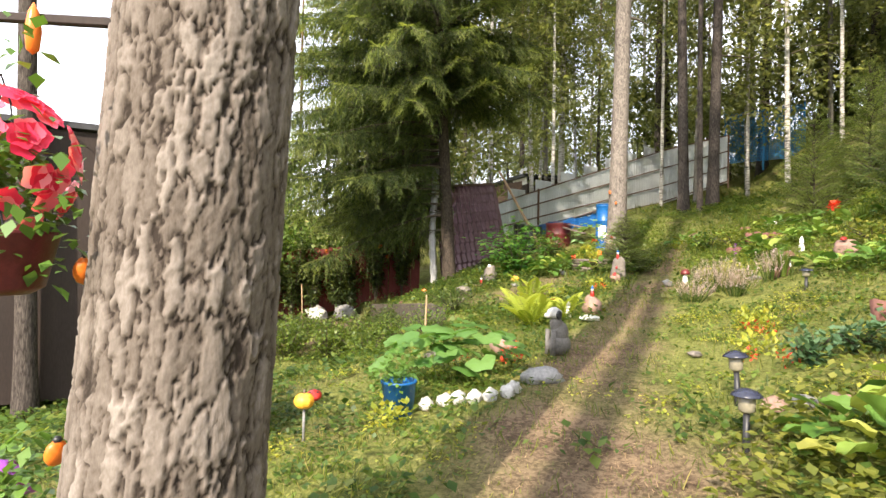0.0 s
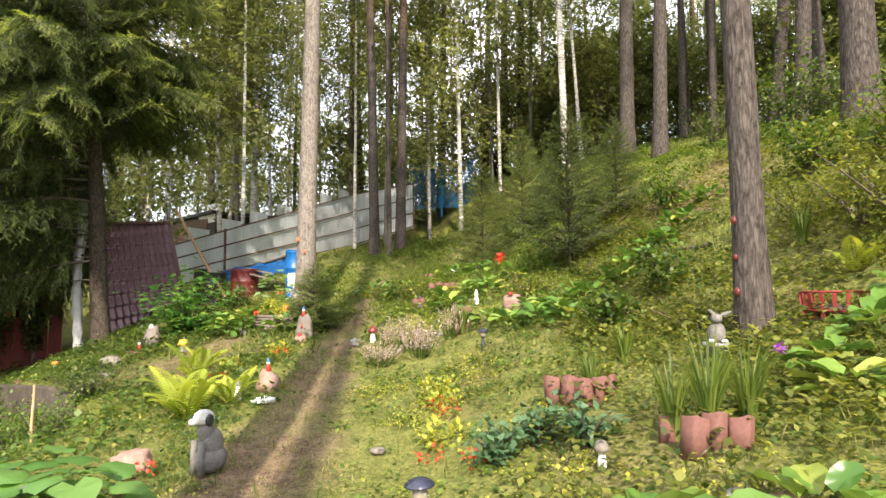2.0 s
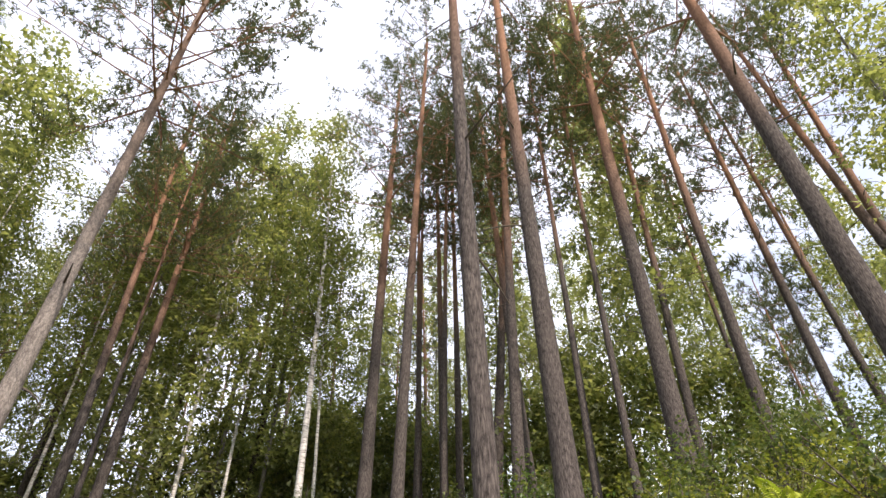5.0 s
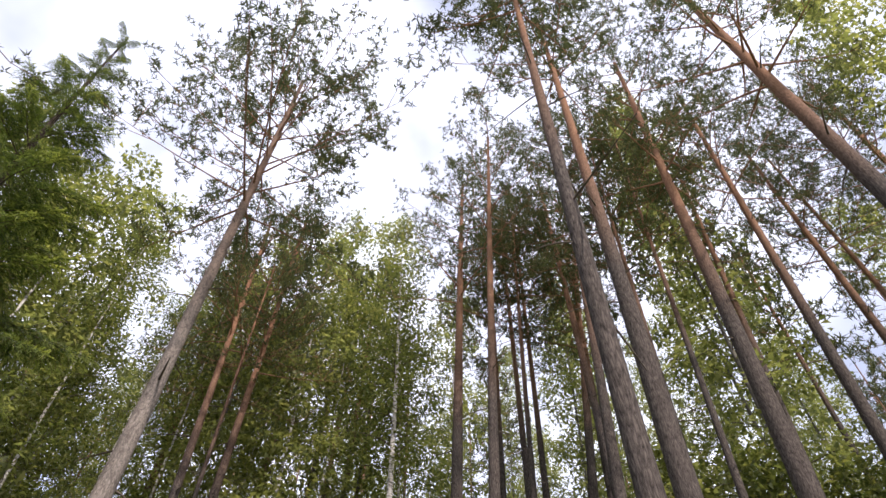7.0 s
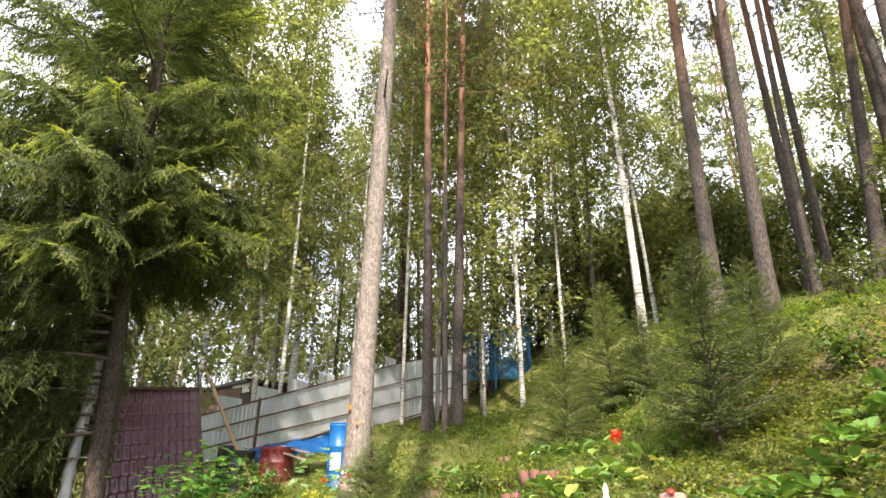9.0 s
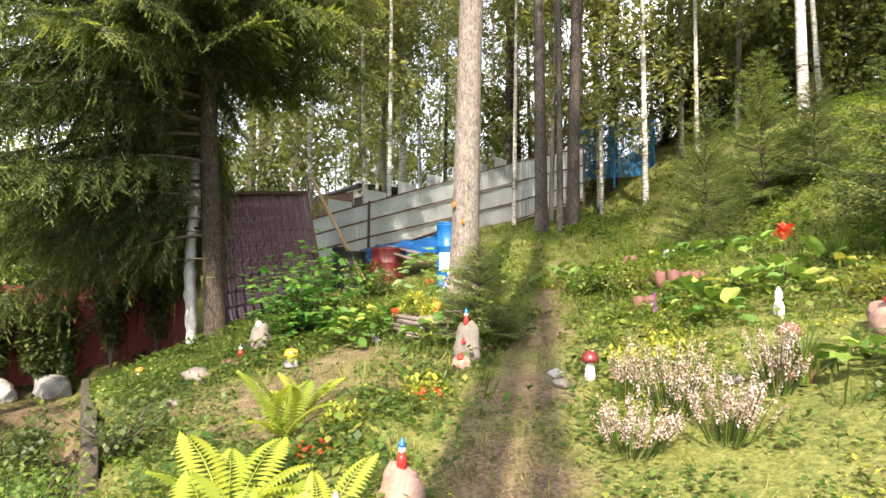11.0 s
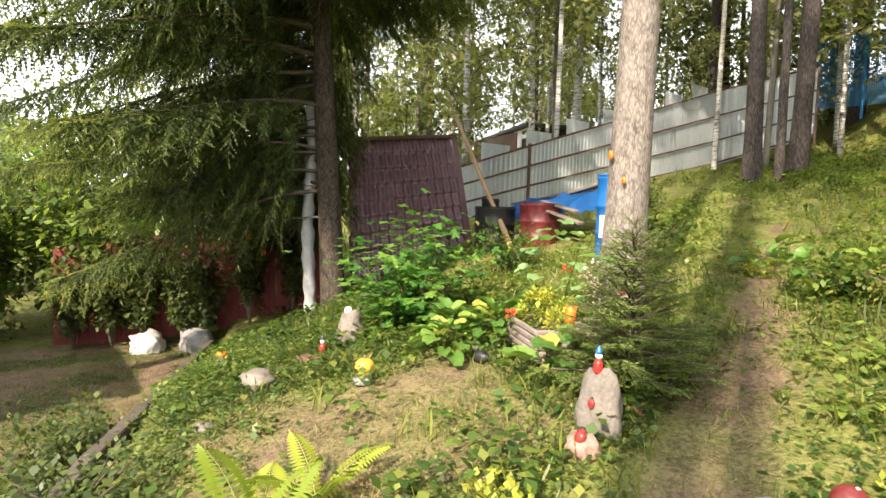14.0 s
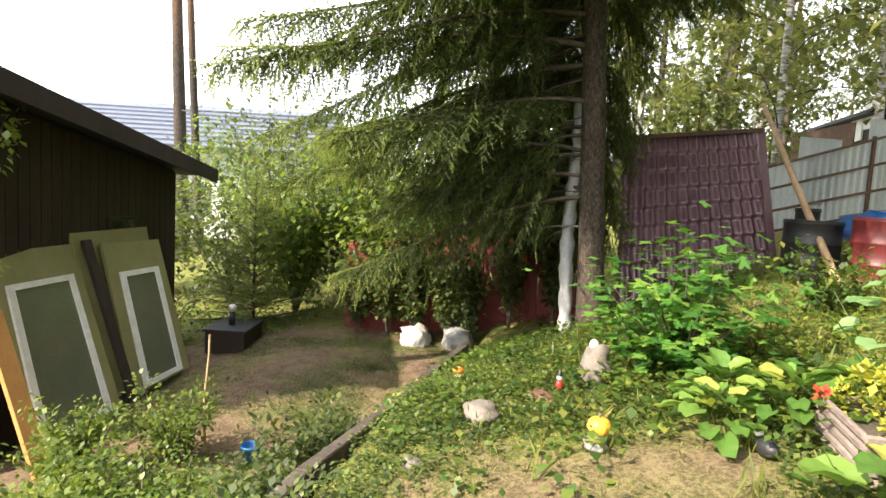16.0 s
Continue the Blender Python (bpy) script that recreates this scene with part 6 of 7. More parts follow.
def tarpaulin(x0, y0, x1, y1, z, w, drop, mat, label):
    e = thing("tarpaulin", 0, 0, 0, label, "tarpaulin", "tarpaulins")
    n, m = 26, 16
    a, b = Vector((x0, y0, z)), Vector((x1, y1, z + 0.28))
    d = (b - a)
    s = Vector((d.y, -d.x, 0)).normalized()
    bm = bmesh.new()
    g = []
    for i in range(n + 1):
        row = []
        for j in range(m + 1):
            t, u = i / n, j / m
            p = a + d * t + s * (u - 0.35) * w
            fold = 0.05 * noise.noise(Vector((t * 7, u * 5, z))) + 0.03 * noise.noise(Vector((t * 19, u * 13, 1)))
            p.z += fold * 2 - drop * max(0, u - 0.55) ** 1.1 * 2.2
            row.append(bm.verts.new(p))
        g.append(row)
    for i in range(n):
        for j in range(m):
            bm.faces.new((g[i][j], g[i + 1][j], g[i + 1][j + 1], g[i][j + 1]))
    bmesh.ops.solidify(bm, geom=list(bm.faces), thickness=0.004)
    part("sheet", bm, mat, e, "crumpled plastic sheet", smooth=True)


tarpaulin(-9.15, 11.6, -7.2, 11.75, 1.98, 0.75, 0.35, M_BLUE, "crumpled blue tarpaulin over the pile by the fence")
for i, (p, q) in enumerate([((-9.4, 11.7, 1.98), (-7.2, 12.2, 2.42)), ((-8.9, 12.0, 2.05), (-7.4, 11.5, 2.3)), ((-8.3, 11.2, 2.02), (-7.5, 11.0, 1.88)), ((-8.1, 11.0, 1.9), (-7.35, 10.9, 1.72)), ((-9.6, 11.5, 1.85), (-8.3, 12.3, 2.12))]):
    e = thing("scrap_plank", 0, 0, 0, "weathered plank on the pile by the fence", "plank", "scrap planks")
    bar("plank", p, q, 0.11, 0.03, M_OLDWOOD, e)
e = thing("leaning_pole", 0, 0, 0, "bare pole that leans by the roof sheets", "pole")
pole("pole", (-8.28, 10.65, 1.15), (-10.05, 10.9, 3.45), 0.045, 0.03, M_LOG, e)

# ---- stepped fence sheets, shed and net beyond ----
def step_sheets():
    e = thing("stepped_fence", 0, 0, 0, "pale zinc sheets of a stepped fence behind the metal fence", "fence")
    for k in range(7):
        t0, t1 = k / 7, (k + 0.62) / 7
        x0, y0, x1, y1 = -11.2 + 0.6 * t0, 12.6 + 8.6 * t0, -11.2 + 0.6 * t1, 12.6 + 8.6 * t1
        top = 2.98 + (5.65 - 2.98) * ((k + 0.7) / 7)
        corrugated("sheet", (x0, y0), (x1, y1), top, top, top - 1.4, top - 1.4, M_ZINC, e, "", 0.2)


step_sheets()
e = thing("dark_shed", -16.3, 20.6, height(-16.3, 20.6) - 0.3, "low dark shed behind the fence with a pale stepped end", "shed", rz=-25)
box("wall", -3.2, -1.6, 0, 2.2, 1.6, 2.3, M_WALL, e, "dark brown wall")
box("roof", -3.5, -1.9, 2.3, 2.5, 1.9, 2.4, M_ROOF, e, "dark flat roof")
for i in range(3):
    box("pale_panel", 0.2 + 0.7 * i, -1.66, 1.5 + 0.25 * i, 0.85 + 0.7 * i, -1.62, 2.2 + 0.25 * i, M_WHITE, e, "pale panel", bev=0)
e = thing("rusty_gate", -14.3, 16.2, 2.3, "dark red sheet gate behind the fence", "fence", rz=-15)
box("sheet", -1.6, -0.02, 0, 0.9, 0.02, 1.7, M_RUST, e, "rusty sheet")


def blue_net():
    e = thing("blue_net", 0, 0, 0, "blue mesh screen on posts at the end of the path", "net")
    a, b = np.array([-9.5, 24.7, 5.3]), np.array([-6.7, 25.4, 5.4])
    hgt = 2.1
    pieces = []
    for i in range(57):
        t = i / 56
        p = a + (b - a) * t
        pieces.append(tube(np.array([p, p + [0, 0, hgt]]), [0.012, 0.012], 3))
    for j in range(36):
        pieces.append(tube(np.array([a + [0, 0, hgt * j / 35], b + [0, 0, hgt * j / 35]]), [0.011, 0.011], 3))
    v, f = joined(pieces)
    held("net", mesh_np("net", v, f, M_NETBLUE), e, "blue plastic netting", "stuff")
    for t in (0.0, 0.5, 1.0):
        p = a + (b - a) * t
        pole("post", p - [0, 0, 0.4], p + [0, 0.03, hgt + 0.1], 0.04, 0.035, M_NETBLUE, e, "blue post")


M_NETBLUE = surface("blue_net_plastic", (0.012, 0.12, 0.28), (0.025, 0.2, 0.42), 6, 0.6)
blue_net()

# ---- neighbours beyond the yard ----
e = thing("neighbour_house", -30, -2.5, -0.9, "distant house with a grey blue tiled roof", "house", rz=80)
bm = bmesh.new()
box_bm(bm, -7, 0, 0, 7, 8, 4.4)
part("wall", bm, M_PALEWALL, e, "pale wall")
for k in range(9):
    y0, z0 = -0.9 + 0.5 * k, 4.3 + 0.24 * k
    box("tile_course", -7.6, y0, z0, 7.6, y0 + 0.54, z0 + 0.06, M_NEIGHBOUR, e, "course of grey blue tiles", bev=0).matrix_basis = pose(0, 0, 0)
bm = bmesh.new()
a_, b_ = [[bm.verts.new((x_, y_, z_)) for y_, z_ in ((-0.9, 4.28), (3.9, 6.58), (8.7, 4.28))] for x_ in (-7.6, 7.6)]
bm.faces.new(a_)
bm.faces.new(list(reversed(b_)))
for i in range(3):
    bm.faces.new((a_[i], a_[(i + 1) % 3], b_[(i + 1) % 3], b_[i]))
bmesh.ops.recalc_face_normals(bm, faces=bm.faces)
part("roof", bm, M_NEIGHBOUR, e, "grey blue roof")
box("window", -2.2, -0.04, 1.4, -0.9, -0.01, 2.7, M_GLASS_DARK, e, "dark window", bev=0)
box("window", 1.4, -0.04, 1.4, 2.7, -0.01, 2.7, M_GLASS_DARK, e, "dark window", bev=0)

# ---- garden figures ----
def stone(x, y, rx, ry, rz, mat, label, seed, rot=0, dz=0.0):
    e = thing("stone", x, y, height(x, y) + rz * 0.6 + dz, label, "stone", "garden stones", rz=rot)
    blob("rock", rx, ry, rz, mat, e, lump=0.3, freq=1.5, seed=seed)
    return e


def gnome(x, y, z, s, coat, cap, label):
    e = thing("gnome_figure", x, y, z, label, "garden figure", "small figures")
    e.scale = (s, s, s)
    lathe("body", [(0.022, 0), (0.03, 0.02), (0.026, 0.06), (0.016, 0.085)], coat, e, "coat", n=12)
    lathe("head", [(0.008, 0.083), (0.02, 0.095), (0.021, 0.11), (0.012, 0.125)], M_WHITE, e, "pale head", n=12)
    lathe("cap", [(0.022, 0.118), (0.019, 0.13), (0.008, 0.155), (0.001, 0.165)], cap, e, "cap", n=12)


def dome(name, r, h, mat, parent, label="", m=None):
    return lathe(name, [(r, 0), (r * 0.98, h * 0.3), (r * 0.8, h * 0.65), (r * 0.45, h * 0.92), (0.001, h)], mat, parent, label, m=m)


def toadstool(x, y, h, r, cap, label, face=True, dz=0.0, spots=9):
    e = thing("toadstool_figure", x, y, height(x, y) + dz, label, "garden figure", "toadstool figures")
    lathe("stem", [(r * 0.55, 0), (r * 0.6, h * 0.2), (r * 0.42, h * 0.55), (r * 0.4, h * 0.68)], M_WHITE, e, "white stem")
    dome("cap", r, h * 0.38, cap, e, "cap", pose(0, 0, h * 0.64))
    for i in range(spots):
        a, q = 2.4 * i, 0.25 + 0.6 * ((i * 0.37) % 1)
        z = h * 0.64 + h * 0.38 * (1 - q ** 2) * 0.97
        blob("spot", r * 0.19, r * 0.19, r * 0.1, M_WHITE, e, "white spot", 0, sub=1, m=pose(r * q * 0.93 * math.cos(a), r * q * 0.93 * math.sin(a), z), flat_base=False)
    return e


def beetle(m, r, mat, label):
    e = thing("ladybird_ornament", 0, 0, 0, label, "garden ornament", "ladybird ornaments")
    e.matrix_basis = m
    blob("shell", r, r * 1.25, r * 0.6, mat, e, "shiny shell", 0, sub=2, flat_base=False)
    blob("head", r * 0.45, r * 0.4, r * 0.35, M_BLACK, e, "black head", 0, sub=1, m=pose(0, r * 1.25, 0), flat_base=False)
    for i in range(4):
        blob("spot", r * 0.2, r * 0.2, r * 0.08, M_BLACK, e, "black spot", 0, sub=1, m=pose(r * 0.42 * (1 if i % 2 else -1), r * (0.5 - 0.8 * (i // 2)), r * 0.5), flat_base=False)


# stone with gnome and ladybirds by the young spruce
stone(-4.08, 6.78, 0.105, 0.085, 0.2, M_STONE, "tall pale stone with small ornaments beside the young spruce", 1.0, 20)
gnome(-4.08, 6.76, height(-4.08, 6.78) + 0.29, 0.8, M_REDP, M_BLUE, "tiny red and blue gnome on the tall stone")
beetle(pose(-4.06, 6.69, height(-4.08, 6.78) + 0.17, 80, 0, 0), 0.018, M_REDP, "small red ladybird on the tall stone")
stone(-4.02, 6.58, 0.08, 0.06, 0.07, M_STONE_RED, "small reddish stone in front of the tall one", 2.0)
beetle(pose(-4.0, 6.54, height(-4.02, 6.58) + 0.11, 55, 0, 0), 0.026, M_REDP, "red ladybird on the small stone")
# stone with blue gnome near the ferns
stone(-3.28, 4.85, 0.115, 0.08, 0.12, M_STONE_RED, "rounded reddish stone beside the fern", 4.0)
gnome(-3.28, 4.85, height(-3.28, 4.85) + 0.18, 0.8, M_REDP, M_BLUE, "small gnome in blue and red on the reddish stone")
gnome(-3.42, 4.6, height(-3.42, 4.6), 1.15, M_WHITE, M_STONE_GREY, "small grey and white figure by the fern")
stone(-3.12, 4.55, 0.1, 0.04, 0.035, M_WHITE, "pale broken stone in the grass", 5.0, 30)
stone(-3.1, 3.15, 0.13, 0.1, 0.1, M_STONE_RED, "reddish stone under the fern", 6.0)
# owl-like stone with a white head
stone(-6.85, 7.08, 0.125, 0.105, 0.19, M_STONE, "upright grey brown stone with a pale ball on top", 7.0)
e = thing("white_ball", -6.85, 7.06, height(-6.85, 7.08) + 0.285, "small pale ball on the upright stone", "ornament")
blob("ball", 0.034, 0.034, 0.042, M_WHITE, e, "", 0.03)
gnome(-6.78, 6.78, height(-6.78, 6.78) + 0.02, 1.0, M_REDP, M_BLACK, "tiny figure in front of the upright stone")
box("brick", -0.11, -0.06, 0, 0.11, 0.06, 0.05, M_TERRA, None).matrix_basis = pose(-6.72, 6.66, height(-6.72, 6.66) - 0.01, 0, 0, 25)
tagged(bpy.data.objects["brick"], "old red brick in the earth", "brick")


def pumpkin(x, y, z, r, label, stand=0.0):
    e = thing("pumpkin_ornament", x, y, z, label, "garden ornament", "pumpkin ornaments")
    bm = bmesh.new()
    bmesh.ops.create_uvsphere(bm, u_segments=40, v_segments=16, radius=1)
    for v in bm.verts:
        a = math.atan2(v.co.y, v.co.x)
        k = 1 - 0.09 * abs(math.sin(4.5 * a)) ** 0.5 * math.hypot(v.co.x, v.co.y)
        v.co = Vector((v.co.x * k * r, v.co.y * k * r, v.co.z * r * 0.82 - 0.12 * r * (1 - math.hypot(v.co.x, v.co.y)) * (1 if v.co.z > 0 else -1)))
    part("body", bm, M_PUMPKIN, e, "ribbed yellow orange body", smooth=True)
    lathe("stalk", [(r * 0.12, r * 0.6), (r * 0.09, r * 0.95), (r * 0.1, r * 1.05)], M_OLDWOOD, e, "stalk", n=8)
    if stand:
        lathe("stake", [(0.008, -stand - r), (0.008, -r * 0.7)], M_STONE_GREY, e, "thin grey stake", n=8)
    else:
        for dx in (-0.35, 0.35):
            blob("eye", r * 0.12, r * 0.08, r * 0.12, M_BLACK, e, "black eye", 0, sub=1, m=pose(r * dx, -r * 0.88, r * 0.2), flat_base=False)
        blob("mouth", r * 0.35, r * 0.08, r * 0.09, M_BLACK, e, "black mouth", 0, sub=1, m=pose(0, -r * 0.9, -r * 0.25), flat_base=False)


pumpkin(-5.86, 6.62, height(-5.86, 6.62) + 0.115, 0.07, "carved yellow pumpkin ornament on a flat stone")
stone(-5.84, 6.6, 0.075, 0.06, 0.05, M_STONE_GREY, "flat stone under the pumpkin ornament", 9.0)
pumpkin(-2.72, 0.98, height(-2.72, 0.98) + 0.24, 0.062, "yellow pumpkin ornament on a thin stake", 0.2)
beetle(pose(-2.85, 1.12, height(-2.85, 1.12) + 0.22, 10, 0, 60), 0.05, M_REDP, "red ladybird ornament beside the pumpkin on a stake")
toadstool(-3.08, 6.72, 0.2, 0.062, M_CAP, "red spotted toadstool figure with a pale face by the path")
toadstool(-1.92, 6.85, 0.2, 0.07, M_TERRA, "toadstool figure with a faded reddish cap", spots=3)
toadstool(-3.38, 11.0, 0.18, 0.09, M_WHITE, "pale toadstool figure in the upper bed", spots=0)
toadstool(-0.2, 2.95, 0.13, 0.035, M_STONE, "small yellowish toadstool figure in the grass", spots=0)
gnome(-2.0, 7.66, height(-2.0, 7.66), 1.3, M_WHITE, M_WHITE, "small white figure in the upper bed")
stone(-1.4, 7.12, 0.13, 0.1, 0.12, M_STONE_RED, "reddish stone with a ladybird in the upper bed", 11.0)
beetle(pose(-1.42, 7.06, height(-1.4, 7.12) + 0.2, 20, 0, 0), 0.035, M_REDP, "red ladybird on the reddish stone")
toadstool(-7.75, 6.28, 0.1, 0.05, M_ORANGE, "small orange toadstool figure in the ground cover", spots=2)
for i, (x, y, r, m_) in enumerate([(-6.62, 6.18, 0.16, M_STONE), (-2.07, 2.36, 0.13, M_STONE_GREY), (-0.72, 2.47, 0.075, M_STONE_RED), (-0.6, 2.52, 0.07, M_STONE_GREY), (-0.45, 2.5, 0.08, M_STONE_RED), (0.3, 2.55, 0.07, M_STONE_GREY), (0.42, 2.45, 0.1, M_STONE_RED),
        (-3.32, 6.72, 0.07, M_STONE_GREY), (-3.22, 6.55, 0.07, M_STONE), (-2.2, 6.6, 0.06, M_STONE_GREY), (-1.6, 3.6, 0.05, M_STONE), (-8.1, 6.05, 0.07, M_TERRA), (-0.9, 7.9, 0.07, M_STONE_RED), (-3.75, 2.9, 0.1, M_STONE), (-6.15, 5.65, 0.08, M_STONE)]):
    stone(x, y, r, r * 0.75, r * 0.5, m_, "rounded stone half sunk in the bed", 20.0 + i, 40 * i)
for i, (x, y) in enumerate([(-2.38, 1.62), (-2.3, 1.7), (-2.24, 1.76), (-2.15, 1.8), (-2.08, 1.87), (-2.02, 1.96), (-2.05, 2.05)]):
    stone(x, y, 0.05, 0.042, 0.045, M_WHITEWASH, "whitewashed stone that edges the squash bed", 50.0 + i, 30 * i, 0.01)


# dog statue
e = thing("dog_statue", -2.50, 3.15, height(-2.50, 3.15), "seated concrete dog statue with a white and black head", "statue", rz=160)
bm = bmesh.new()
for c, r_ in [((0, 0, 0.08), (0.085, 0.1, 0.09)), ((0, 0.0, 0.17), (0.07, 0.075, 0.1)), ((0, 0.035, 0.25), (0.05, 0.05, 0.07))]:
    a_ = bmesh.ops.create_icosphere(bm, subdivisions=3, radius=1)
    for v in a_["verts"]:
        v.co = Vector((c[0] + v.co.x * r_[0], c[1] + v.co.y * r_[1], max(0, c[2] + v.co.z * r_[2])))
for sx in (-0.04, 0.04):
    a_ = bmesh.ops.create_cone(bm, segments=10, radius1=0.022, radius2=0.018, depth=0.2, cap_ends=True, matrix=Matrix.Translation((sx, 0.085, 0.1)))
part("body", bm, M_CONCRETE, e, "grey seated body", smooth=True)
blob("head", 0.052, 0.062, 0.05, M_WHITEWASH, e, "white head", 0.08, m=pose(0, 0.05, 0.33))
blob("muzzle", 0.028, 0.035, 0.024, M_WHITEWASH, e, "muzzle", 0.05, sub=2, m=pose(0, 0.11, 0.315))
for sx in (-0.05, 0.05):
    blob("ear", 0.014, 0.028, 0.04, M_BLACK, e, "black ear", 0.05, sub=2, m=pose(sx, 0.04, 0.32), flat_base=False)

# rabbit statue
e = thing("rabbit_statue", 0.48, 4.35, height(0.48, 4.35) + 0.12, "small grey rabbit statue on a low stand by the pine", "statue")
lathe("stand", [(0.06, -0.14), (0.06, -0.03), (0.09, -0.02), (0.09, 0.0)], M_STONE_GREY, e, "low grey stand")
blob("body", 0.055, 0.05, 0.075, M_CONCRETE, e, "grey body", 0.08, m=pose(0, 0, 0.06))
blob("head", 0.038, 0.042, 0.036, M_CONCRETE, e, "head", 0.05, sub=2, m=pose(0.0, -0.01, 0.155))
for sx in (-1, 1):
    blob("ear", 0.014, 0.012, 0.045, M_CONCRETE, e, "long ear", 0.05, sub=2, m=pose(0.035 * sx + 0.02, 0, 0.185, 0, 55 * sx + 10, 0), flat_base=False)
    blob("paw", 0.02, 0.03, 0.014, M_WHITE, e, "pale paw", 0.05, sub=2, m=pose(0.04 * sx, -0.04, 0.012))


# yellow figure by the pine
e = thing("duckling_figure", 1.04, 6.8, height(1.04, 6.8), "small yellow standing duck figure behind the pine", "garden figure", rz=30)
lathe("body", [(0.03, 0), (0.045, 0.05), (0.04, 0.12), (0.022, 0.17)], M_YELLOW, e, "yellow body", n=14)
blob("head", 0.032, 0.036, 0.032, M_YELLOW, e, "yellow head", 0.03, sub=2, m=pose(0, 0, 0.2), flat_base=False)
lathe("beak", [(0.012, 0), (0.009, 0.02), (0.002, 0.035)], M_ORANGE, e, "orange beak", n=8, m=pose(0, -0.03, 0.198, 90, 0, 0))
for sx in (-1, 1):
    blob("wing", 0.012, 0.028, 0.045, M_YELLOW, e, "yellow wing", 0.03, sub=2, m=pose(0.045 * sx, 0, 0.1, 0, -15 * sx, 0), flat_base=False)

e = bpy.data.objects["duckling_figure"]
e.scale = (1.0, 1.0, 1.35)

# solar path lamps
def path_lamp(x, y, h, tilt=0.0):
    e = thing("path_lamp", x, y, height(x, y), "dark solar path lamp on a stake beside the path", "lamp", "path lamps", ry=tilt)
    lathe("stake", [(0.001, -0.06), (0.014, -0.02), (0.016, h * 0.1), (0.014, h * 0.62)], M_BLACK, e, "black stake", n=12)
    lathe("glass", [(0.02, h * 0.62), (0.034, h * 0.66), (0.036, h * 0.86), (0.03, h * 0.88)], M_LAMPGLASS, e, "clouded lamp glass")
    lathe("cap", [(0.066, h * 0.88), (0.064, h * 0.9), (0.045, h * 0.955), (0.022, h * 0.985), (0.001, h)], M_NAVY, e, "dark blue cap", n=12)


path_lamp(-0.90, 2.50, 0.29, -3)
path_lamp(-0.66, 1.93, 0.28)
path_lamp(-1.42, 5.66, 0.22)

# terracotta ridge tiles stood on end
def tile_pot(x, y, n, label, spread_, rz, h=0.17, dz=0.0):
    e = thing("terracotta_edging", x, y, height(x, y) + dz, label, "edging", "terracotta edging", rz=rz)
    for i in range(n):
        bm = bmesh.new()
        k, r = 10, 0.058
        inner, outer = [], []
        for z, top in ((-0.04, 0), (h, 1)):
            for rr, row in ((r, outer), (r - 0.012, inner)):
                row.append([bm.verts.new((rr * math.cos(math.pi * (1 + j / k)), rr * math.sin(math.pi * (1 + j / k)), z - (0.02 * abs(math.cos(math.pi * j / k)) if top else 0))) for j in range(k + 1)])
        for j in range(k):
            bm.faces.new((outer[0][j], outer[0][j + 1], outer[1][j + 1], outer[1][j]))
            bm.faces.new((inner[0][j + 1], inner[0][j], inner[1][j], inner[1][j + 1]))
            bm.faces.new((outer[1][j], outer[1][j + 1], inner[1][j + 1], inner[1][j]))
            bm.faces.new((outer[0][j + 1], outer[0][j], inner[0][j], inner[0][j + 1]))
        for row in (0, k):
            bm.faces.new((outer[0][row], outer[1][row], inner[1][row], inner[0][row]))
        bmesh.ops.recalc_face_normals(bm, faces=bm.faces)
        ob = part("tile", bm, M_TERRA, e, "half-round terracotta tile", smooth=True)
        a = (i - (n - 1) / 2)
        ob.matrix_basis = pose(a * spread_, 0.05 * abs(a) ** 1.5 * (1 if n > 3 else -0.6), 0.01 * (i % 2), rnd.uniform(-6, 6), rnd.uniform(-6, 6), a * 16)


tile_pot(0.27, 2.99, 3, "half-round terracotta tiles stood round long leaves", 0.095, 15)
tile_pot(0.1, 3.12, 1, "half-round terracotta tile stood beside long leaves", 0.09, 30, 0.14)
tile_pot(-0.33, 3.8, 5, "row of terracotta tiles stood on end in the bed", 0.085, 12)
tile_pot(-1.9, 6.5, 2, "small terracotta tiles by the grass clump", 0.08, 12, 0.13)
tile_pot(-2.85, 9.0, 5, "row of terracotta tiles in the upper bed", 0.1, 30, 0.15)
tile_pot(-3.15, 8.55, 2, "small terracotta tiles in the upper bed", 0.1, 30, 0.1)
tile_pot(-4.1, 11.75, 2, "old brown tiles by the grass clump", 0.1, 0, 0.13)

# red basket of slats on the bank
e = thing("red_basket", 1.25, 4.62, height(1.25, 4.62) - 0.03, "red slatted ring basket with plants in it", "basket")
for i in range(18):
    a = 20 * i
    box("slat", -0.012, 0.19, 0.0, 0.012, 0.198, 0.17, M_REDWOOD, e, "red slat", bev=0).matrix_basis = pose(0, 0, 0, 0, 0, a) @ pose(0, 0, 0, -8, 0, 0)
for z in (0.03, 0.15):
    v_, f_ = tube(np.array([[0.205 * math.cos(t), 0.205 * math.sin(t), z] for t in np.linspace(0, 2 * math.pi, 29)]), np.full(29, 0.008), 6)
    held("hoop", mesh_np("hoop", v_, f_, M_REDWOOD, True), e, "red hoop")

box("earth", -0.12, -0.12, 0.0, 0.12, 0.12, 0.07, M_KERB, e, "dark earth", 0.03)
v_, f_ = leaf_cloud(np.array([[0.05, 0.0, 0.1], [-0.08, 0.05, 0.1], [0.0, -0.09, 0.09]]), 0.07, 26, 0.045)
held("leaves", mesh_np("leaves", v_, f_, M_CLOVER_LIGHT), e, "small green leaves", "stuff")

